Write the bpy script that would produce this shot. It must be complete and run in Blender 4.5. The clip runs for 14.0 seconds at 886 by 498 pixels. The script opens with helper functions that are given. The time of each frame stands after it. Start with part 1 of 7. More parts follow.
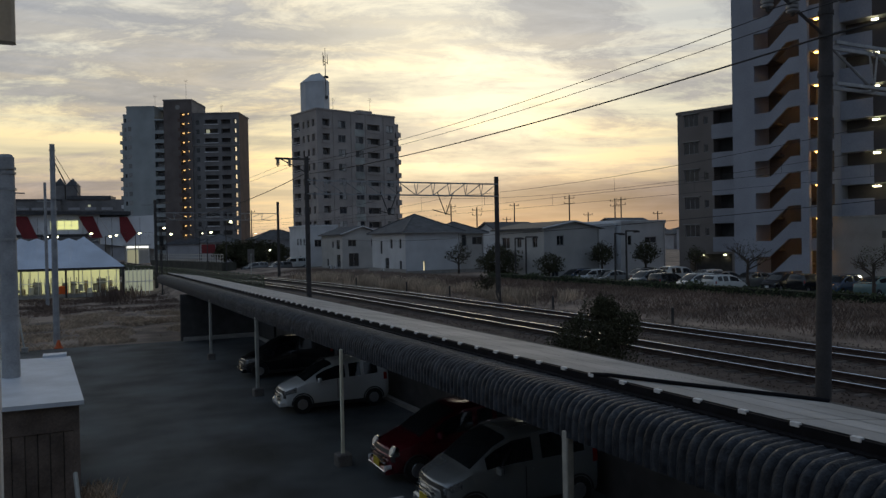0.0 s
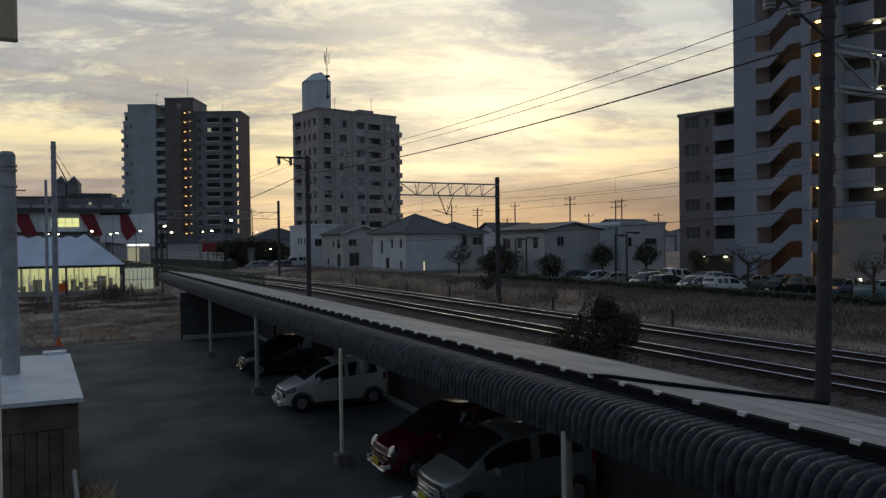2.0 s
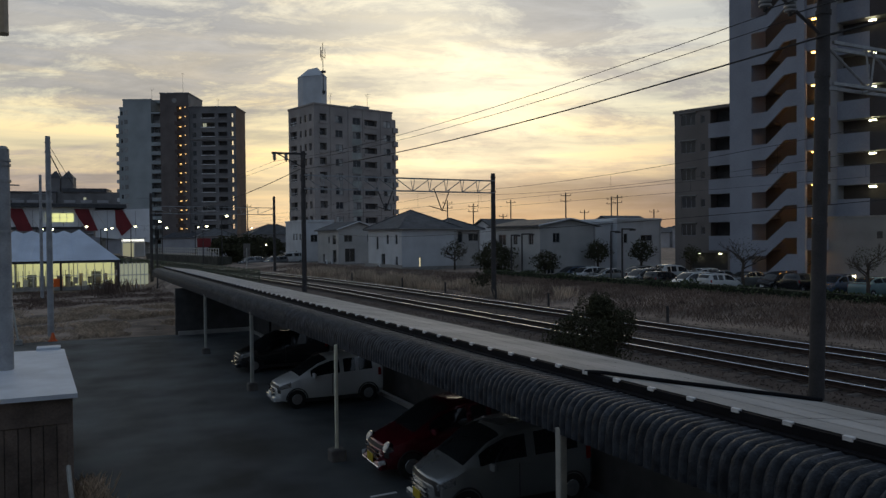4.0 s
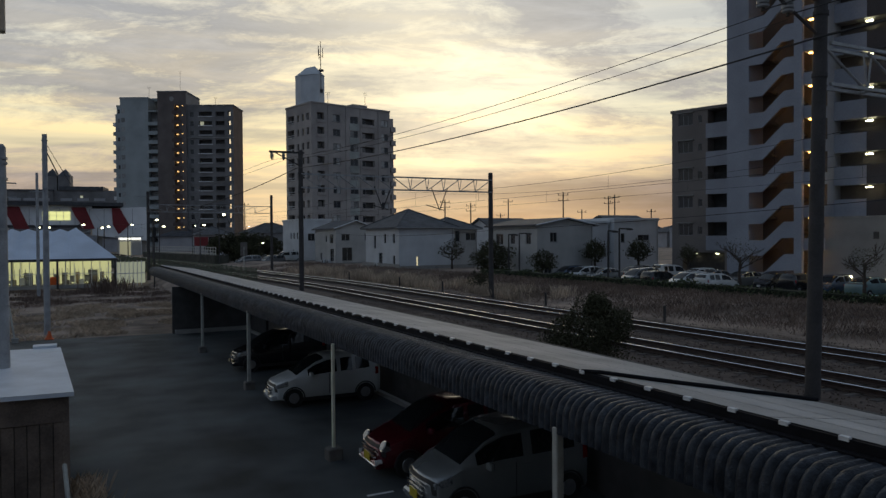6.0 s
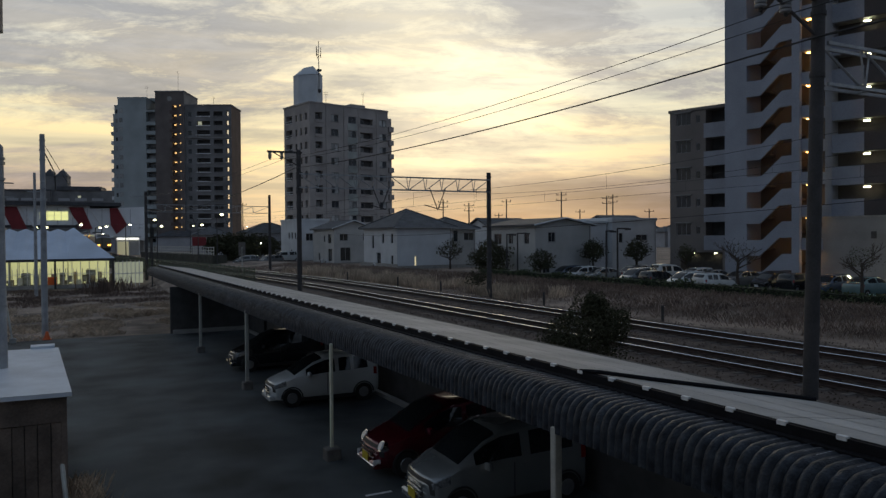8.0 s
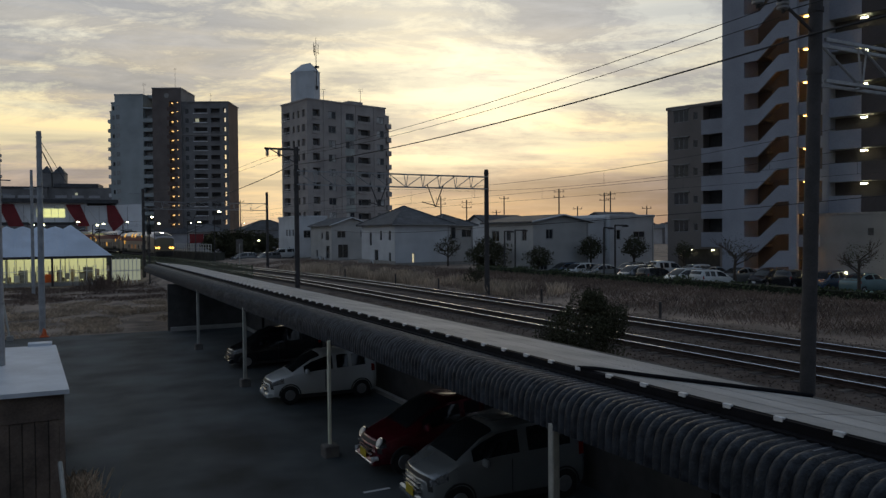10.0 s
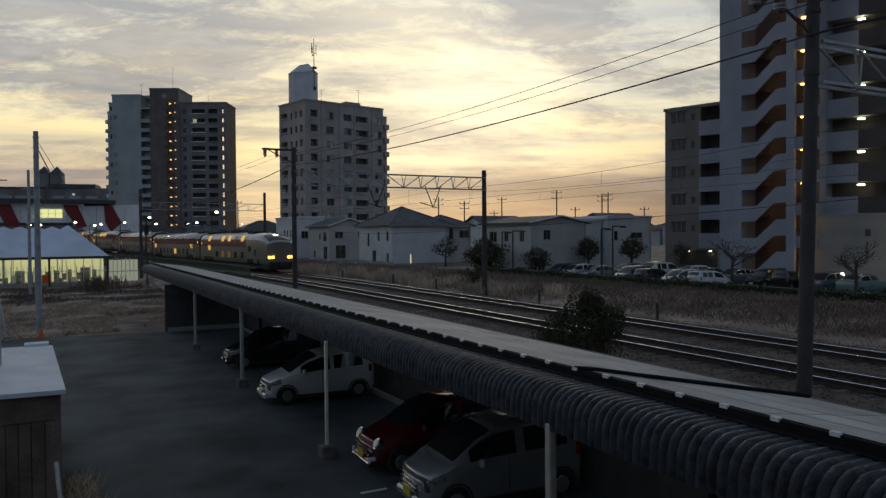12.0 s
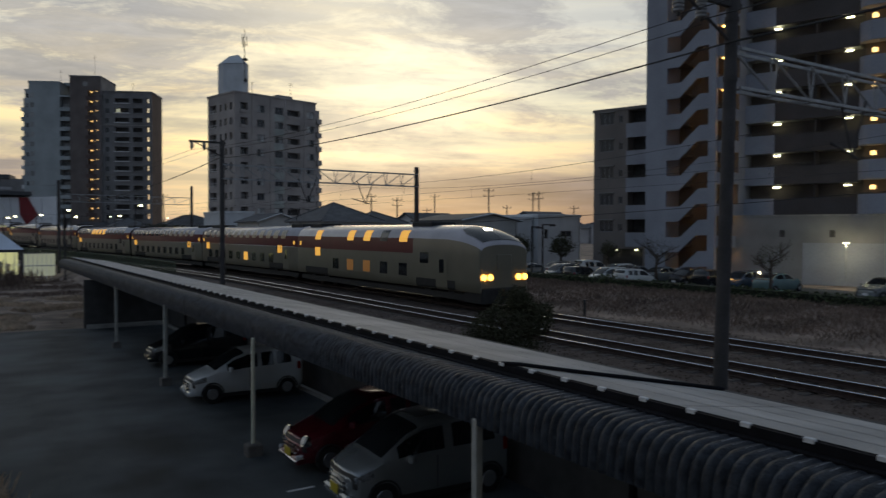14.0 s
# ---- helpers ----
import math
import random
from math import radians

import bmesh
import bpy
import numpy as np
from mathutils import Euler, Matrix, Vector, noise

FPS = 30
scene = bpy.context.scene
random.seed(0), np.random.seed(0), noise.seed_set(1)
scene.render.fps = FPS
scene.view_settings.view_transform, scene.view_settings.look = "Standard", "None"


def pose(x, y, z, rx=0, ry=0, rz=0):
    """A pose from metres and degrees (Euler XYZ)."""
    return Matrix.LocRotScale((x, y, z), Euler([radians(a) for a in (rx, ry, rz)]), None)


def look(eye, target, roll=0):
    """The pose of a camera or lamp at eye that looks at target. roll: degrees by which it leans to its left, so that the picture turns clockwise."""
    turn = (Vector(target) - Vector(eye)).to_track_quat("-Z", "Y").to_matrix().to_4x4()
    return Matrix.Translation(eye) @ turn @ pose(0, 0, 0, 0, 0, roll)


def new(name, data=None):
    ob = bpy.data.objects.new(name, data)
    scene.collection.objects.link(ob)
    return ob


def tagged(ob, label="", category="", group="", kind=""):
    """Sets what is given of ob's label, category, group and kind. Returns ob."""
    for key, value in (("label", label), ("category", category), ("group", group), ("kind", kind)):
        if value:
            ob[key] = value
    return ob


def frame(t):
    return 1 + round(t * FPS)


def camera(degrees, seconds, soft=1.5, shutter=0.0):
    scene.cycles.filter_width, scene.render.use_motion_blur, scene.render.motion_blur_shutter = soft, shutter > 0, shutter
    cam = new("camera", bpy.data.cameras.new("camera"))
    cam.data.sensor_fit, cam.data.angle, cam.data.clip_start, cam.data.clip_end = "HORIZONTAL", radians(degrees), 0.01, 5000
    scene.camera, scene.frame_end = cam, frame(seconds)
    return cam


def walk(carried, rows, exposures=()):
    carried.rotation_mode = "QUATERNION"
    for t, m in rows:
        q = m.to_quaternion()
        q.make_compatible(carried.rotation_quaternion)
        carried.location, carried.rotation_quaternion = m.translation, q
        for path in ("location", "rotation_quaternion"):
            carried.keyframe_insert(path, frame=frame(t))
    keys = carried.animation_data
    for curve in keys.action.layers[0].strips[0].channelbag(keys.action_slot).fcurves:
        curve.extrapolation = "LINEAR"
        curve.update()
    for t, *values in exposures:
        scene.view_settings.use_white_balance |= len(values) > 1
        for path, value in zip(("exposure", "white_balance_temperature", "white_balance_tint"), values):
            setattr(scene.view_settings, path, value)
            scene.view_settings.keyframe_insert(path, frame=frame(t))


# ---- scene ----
# camera: hand-held at an upstairs window, looking along the railway
cam = camera(62.0, 14.0, soft=1.4, shutter=0.35)
# seconds, eye, yaw to the right of the track, pitch, roll
PATH = [
    (0.0, 0.0, 0.0, 5.0, 26.92, -0.57, -1.11),
    (0.5, 0.0, 0.0, 5.0, 26.89, -0.47, -0.98),
    (1.0, 0.0, 0.0, 5.0, 26.89, -0.45, -0.89),
    (1.5, 0.0, 0.0, 5.0, 26.88, -0.50, -0.78),
    (2.0, 0.0, 0.0, 5.0, 26.89, -0.56, -0.70),
    (2.5, 0.0, 0.0, 5.0, 26.98, -0.68, -0.71),
    (3.0, 0.01, 0.0, 5.0, 27.03, -0.80, -0.67),
    (4.2, 0.01, 0.0, 5.0, 27.26, -0.87, -0.53),
    (5.5, 0.01, 0.0, 5.0, 27.45, -0.92, -0.39),
    (6.0, 0.01, 0.0, 5.0, 27.42, -0.93, -0.41),
    (6.5, 0.01, 0.0, 5.0, 27.45, -0.96, -0.41),
    (7.0, 0.01, 0.0, 5.0, 27.49, -0.99, -0.41),
    (7.5, 0.01, 0.0, 5.0, 27.55, -0.98, -0.42),
    (8.0, 0.01, 0.0, 5.0, 27.56, -0.94, -0.43),
    (9.2, 0.01, 0.0, 5.0, 27.67, -1.08, -0.46),
    (10.5, 0.01, 0.0, 5.0, 27.78, -1.20, -0.49),
    (11.0, 0.01, 0.0, 4.99, 27.83, -1.16, -0.52),
    (11.5, 0.02, 0.0, 4.99, 27.82, -1.08, -0.57),
    (12.0, 0.02, 0.0, 4.99, 27.91, -1.11, -0.42),
    (12.5, 0.02, 0.0, 4.99, 28.22, -1.17, -0.13),
    (13.0, 0.02, 0.0, 4.99, 28.49, -1.30, -0.08),
    (13.5, 0.02, -0.01, 4.99, 28.97, -1.42, -0.06),
    (13.6, 0.02, -0.01, 4.99, 29.43, -1.46, 0.12),
    (13.7, 0.02, -0.02, 4.99, 30.01, -1.46, 0.15),
    (13.8, 0.03, -0.02, 4.99, 30.65, -1.43, 0.20),
    (13.9, 0.04, -0.03, 4.99, 31.84, -1.39, 0.15),
    (14.0, 0.06, -0.03, 4.98, 33.13, -1.36, 0.18),
]


def aim(x, y, z, yaw, pitch, roll):
    a, p = radians(yaw), radians(pitch)
    ahead = Vector((math.sin(a) * math.cos(p), math.cos(a) * math.cos(p), math.sin(p)))
    return look((x, y, z), Vector((x, y, z)) + ahead, roll)


walk(cam, [(t, aim(*row)) for t, *row in PATH])

# ---- light: dusk sky with broken cloud, brightest where the sun has just gone ----
SUN_AZ, SUN_EL = radians(32.0), radians(9.0)
SUN_DIR = Vector((math.sin(SUN_AZ) * math.cos(SUN_EL), math.cos(SUN_AZ) * math.cos(SUN_EL), math.sin(SUN_EL)))
scene.view_settings.exposure = 0.0


def make_world():
    w = bpy.data.worlds.new("dusk_sky")
    scene.world = w
    w.use_nodes = True
    nt = w.node_tree
    nt.nodes.clear()
    N, L = nt.nodes.new, nt.links.new

    def math_node(op, a, b=None, c=None, clamp=False):
        n = N("ShaderNodeMath")
        n.operation, n.use_clamp = op, clamp
        for i, v in enumerate((a, b, c)):
            if v is None:
                continue
            if isinstance(v, (int, float)):
                n.inputs[i].default_value = v
            else:
                L(v, n.inputs[i])
        return n.outputs[0]

    def ramp(fac, stops):
        n = N("ShaderNodeValToRGB")
        el = n.color_ramp.elements
        el[0].position, el[0].color = stops[0][0], (*stops[0][1], 1)
        el[1].position, el[1].color = stops[-1][0], (*stops[-1][1], 1)
        for p, c in stops[1:-1]:
            e = el.new(p)
            e.color = (*c, 1)
        L(fac, n.inputs[0])
        return n.outputs[0]

    def mix(fac, a, b, kind="MIX"):
        n = N("ShaderNodeMix")
        n.data_type, n.blend_type = "RGBA", kind
        for i, v in ((0, fac), (6, a), (7, b)):
            if isinstance(v, (int, float)):
                n.inputs[i].default_value = v
            elif isinstance(v, tuple):
                n.inputs[i].default_value = (*v, 1)
            else:
                L(v, n.inputs[i])
        return n.outputs[2]

    tc = N("ShaderNodeTexCoord")
    sep = N("ShaderNodeSeparateXYZ")
    L(tc.outputs["Generated"], sep.inputs[0])
    x, y, z = sep.outputs
    zc = math_node("MAXIMUM", z, 0.0)
    # toward the sunset: 1 in its direction, 0 behind
    dot = math_node("ADD", math_node("MULTIPLY", x, math.sin(radians(18))), math_node("MULTIPLY", y, math.cos(radians(18))))
    side = math_node("MULTIPLY_ADD", dot, 0.5, 0.5, clamp=True)
    side = math_node("POWER", side, 2.8)
    # clear air by height, sunset side and far side
    warm = ramp(zc, [(0.0, (0.50, 0.33, 0.26)), (0.03, (0.57, 0.40, 0.29)), (0.06, (0.68, 0.49, 0.33)), (0.085, (0.84, 0.65, 0.41)), (0.12, (0.97, 0.80, 0.48)),
                     (0.17, (1.08, 0.97, 0.65)), (0.25, (1.0, 0.95, 0.80)), (0.34, (0.76, 0.76, 0.73)), (0.5, (0.30, 0.33, 0.37)), (1.0, (0.15, 0.18, 0.23))])
    cool = ramp(zc, [(0.0, (0.14, 0.17, 0.225)), (0.2, (0.15, 0.19, 0.265)), (1.0, (0.098, 0.135, 0.20))])
    air = mix(side, cool, warm)
    # glow through thin cloud round the sun
    d3 = N("ShaderNodeVectorMath")
    d3.operation = "DOT_PRODUCT"
    L(tc.outputs["Generated"], d3.inputs[0])
    d3.inputs[1].default_value = Vector((math.sin(radians(26.5)), math.cos(radians(26.5)), 0.23)).normalized()
    near = math_node("POWER", math_node("MAXIMUM", d3.outputs["Value"], 0.0), 55.0)
    air = mix(math_node("MULTIPLY", near, 0.72), air, (1.42, 1.26, 0.90))
    d4 = N("ShaderNodeVectorMath")
    d4.operation = "DOT_PRODUCT"
    L(tc.outputs["Generated"], d4.inputs[0])
    d4.inputs[1].default_value = Vector((math.sin(radians(15)), math.cos(radians(15)), 0.13)).normalized()
    amber = math_node("POWER", math_node("MAXIMUM", d4.outputs["Value"], 0.0), 34.0)
    air = mix(math_node("MULTIPLY", amber, 0.42), air, (1.12, 0.80, 0.36))
    # cloud sheet: rays meet a flat layer
    lift = math_node("ADD", zc, 0.22)
    flat = N("ShaderNodeCombineXYZ")
    L(math_node("DIVIDE", x, lift), flat.inputs[0])
    L(math_node("DIVIDE", y, lift), flat.inputs[1])

    def cloud(scale, detail, rough, offset, stretch):
        m = N("ShaderNodeMapping")
        m.inputs["Rotation"].default_value = (0, 0, radians(24))
        L(flat.outputs[0], m.inputs[0])
        m2 = N("ShaderNodeMapping")
        m2.inputs["Location"].default_value = offset
        m2.inputs["Scale"].default_value = stretch
        L(m.outputs[0], m2.inputs[0])
        m = m2
        n = N("ShaderNodeTexNoise")
        n.inputs["Scale"].default_value, n.inputs["Detail"].default_value, n.inputs["Roughness"].default_value = scale, detail, rough
        n.inputs["Distortion"].default_value = 0.4
        L(m.outputs[0], n.inputs[0])
        return n.outputs[0]

    big = cloud(1.25, 9, 0.60, (3.1, 7.7, 0), (0.75, 1.15, 1))
    small = cloud(4.8, 10, 0.70, (1.3, 2.2, 0), (0.7, 1.2, 1))
    mass = math_node("ADD", math_node("MULTIPLY", big, 0.58), math_node("MULTIPLY", small, 0.42))
    thick = ramp(mass, [(0.45, (0, 0, 0)), (0.50, (0.34, 0.34, 0.34)), (0.56, (1, 1, 1))])
    keep = math_node("SUBTRACT", 1.0, math_node("MULTIPLY", near, 0.45))
    thick = math_node("MULTIPLY", thick, keep)
    # heavier cloud bank away from the afterglow
    d5 = N("ShaderNodeVectorMath")
    d5.operation = "DOT_PRODUCT"
    L(tc.outputs["Generated"], d5.inputs[0])
    d5.inputs[1].default_value = Vector((math.sin(radians(46)), math.cos(radians(46)), 0.44)).normalized()
    heavy = math_node("POWER", math_node("MAXIMUM", d5.outputs["Value"], 0.0), 26.0)
    thick = math_node("MULTIPLY_ADD", math_node("MULTIPLY", heavy, 0.75), math_node("ADD", small, 0.2), thick, clamp=True)
    cloud_warm = ramp(zc, [(0.0, (0.40, 0.27, 0.24)), (0.09, (0.46, 0.36, 0.30)), (0.18, (0.36, 0.325, 0.32)), (0.3, (0.32, 0.315, 0.335)), (0.45, (0.20, 0.22, 0.25)), (1.0, (0.12, 0.145, 0.19))])
    cloud_col = mix(side, (0.16, 0.185, 0.23), cloud_warm)
    cloud_col = mix(1.0, cloud_col, ramp(small, [(0.34, (0.72, 0.73, 0.76)), (0.66, (1.32, 1.31, 1.28))]), "MULTIPLY")
    look_sky = mix(math_node("MULTIPLY", thick, 0.82), air, cloud_col)
    # thin level streaks low over the horizon
    sm = N("ShaderNodeMapping")
    sm.inputs["Scale"].default_value = (2.4, 2.4, 26.0)
    sm.inputs["Rotation"].default_value = (radians(2.5), 0, 0)
    L(tc.outputs["Generated"], sm.inputs[0])
    sn = N("ShaderNodeTexNoise")
    sn.inputs["Scale"].default_value, sn.inputs["Detail"].default_value, sn.inputs["Distortion"].default_value = 1.6, 7, 0.5
    L(sm.outputs[0], sn.inputs[0])
    band = mix(1.0, look_sky, ramp(sn.outputs[0], [(0.36, (0.56, 0.59, 0.70)), (0.49, (0.84, 0.84, 0.88)), (0.62, (1.08, 1.00, 0.88))]), "MULTIPLY")
    look_sky = mix(ramp(zc, [(0.0, (0.9, 0.9, 0.9)), (0.13, (0.9, 0.9, 0.9)), (0.30, (0.25, 0.25, 0.25)), (0.45, (0, 0, 0))]), look_sky, band)
    # low mauve bank of haze north of the afterglow, with a ragged top
    top = math_node("ADD", zc, math_node("MULTIPLY_ADD", sn.outputs[0], 0.05, -0.025))
    bank = ramp(top, [(0.070, (1, 1, 1)), (0.100, (0, 0, 0))])
    turn = math_node("DIVIDE", x, math_node("MAXIMUM", y, 0.02))
    bank = mix(1.0, bank, ramp(turn, [(0.34, (0, 0, 0)), (0.47, (1, 1, 1))]), "MULTIPLY")
    look_sky = mix(bank, look_sky, mix(1.0, look_sky, (0.38, 0.40, 0.53), "MULTIPLY"))
    sky = N("ShaderNodeTexSky")
    sky.sky_type, sky.sun_disc, sky.sun_elevation, sky.sun_rotation = "NISHITA", False, SUN_EL, SUN_AZ
    both = mix(1.0, look_sky, mix(1.0, sky.outputs[0], (0.006, 0.006, 0.006), "MULTIPLY"), "ADD")
    both = mix(1.0, both, (1.01, 1.045, 1.05), "MULTIPLY")
    bg = N("ShaderNodeBackground")
    bg.inputs["Strength"].default_value = 1.0
    L(both, bg.inputs["Color"])
    out = N("ShaderNodeOutputWorld")
    L(bg.outputs[0], out.inputs[0])


make_world()
sun = new("sun", bpy.data.lights.new("sun", "SUN"))
sun.data.energy, sun.data.angle, sun.data.color = 0.1, radians(16), (1.0, 0.78, 0.52)
sun.matrix_world = look(SUN_DIR * 100, (0, 0, 0))


# ---- materials ----
def mat(name, base, rough=0.7, metal=0.0, scale=6.0, vary=0.25, fine=60.0, bump=0.15, stain=None, island=0.0, wave=None, spec=0.5, coat=0.0):
    m = bpy.data.materials.new(name)
    m.use_nodes = True
    nt = m.node_tree
    bs = nt.nodes["Principled BSDF"]
    N, L = nt.nodes.new, nt.links.new
    bs.inputs["Roughness"].default_value, bs.inputs["Metallic"].default_value = rough, metal
    bs.inputs["Specular IOR Level"].default_value = spec
    bs.inputs["Coat Weight"].default_value = coat
    tc = N("ShaderNodeTexCoord")
    n1, n2 = N("ShaderNodeTexNoise"), N("ShaderNodeTexNoise")
    for n, s, d in ((n1, scale, 4), (n2, fine, 3)):
        n.inputs["Scale"].default_value, n.inputs["Detail"].default_value = s, d
        L(tc.outputs["Object"], n.inputs[0])
    ramp = N("ShaderNodeValToRGB")
    lo = tuple(c * (1 - vary) for c in base)
    hi = tuple(min(1, c * (1 + vary)) for c in (stain or base))
    ramp.color_ramp.elements[0].position, ramp.color_ramp.elements[1].position = 0.32, 0.68
    ramp.color_ramp.elements[0].color, ramp.color_ramp.elements[1].color = (*lo, 1), (*hi, 1)
    L(n1.outputs[0], ramp.inputs[0])
    mul = N("ShaderNodeMix")
    mul.data_type, mul.blend_type = "RGBA", "OVERLAY"
    mul.inputs[0].default_value = min(0.6, vary * 1.2)
    L(ramp.outputs[0], mul.inputs[6])
    L(n2.outputs[0], mul.inputs[7])
    col = mul.outputs[2]
    if island:
        oi = N("ShaderNodeObjectInfo" if island > 0 else "ShaderNodeNewGeometry")
        hsv = N("ShaderNodeHueSaturation")
        mr = N("ShaderNodeMapRange")
        mr.inputs["To Min"].default_value, mr.inputs["To Max"].default_value = 1 - abs(island), 1 + abs(island)
        L(oi.outputs["Random" if island > 0 else "Random Per Island"], mr.inputs[0])
        L(mr.outputs[0], hsv.inputs["Value"])
        L(col, hsv.inputs["Color"])
        col = hsv.outputs[0]
    L(col, bs.inputs["Base Color"])
    if bump:
        bp = N("ShaderNodeBump")
        bp.inputs["Strength"].default_value = bump
        bp.inputs["Distance"].default_value = 0.02
        L(n2.outputs[0], bp.inputs["Height"])
        L(bp.outputs[0], bs.inputs["Normal"])
    return m


def glow(name, color, strength):
    m = bpy.data.materials.new(name)
    m.use_nodes = True
    bs = m.node_tree.nodes["Principled BSDF"]
    bs.inputs["Base Color"].default_value = (*[c * 0.6 for c in color], 1)
    bs.inputs["Emission Color"].default_value = (*color, 1)
    bs.inputs["Emission Strength"].default_value = strength
    return m


def glassy(name, base=(0.02, 0.022, 0.025), rough=0.06):
    return mat(name, base, rough, scale=1.5, vary=0.3, fine=8, bump=0.02, spec=0.6)


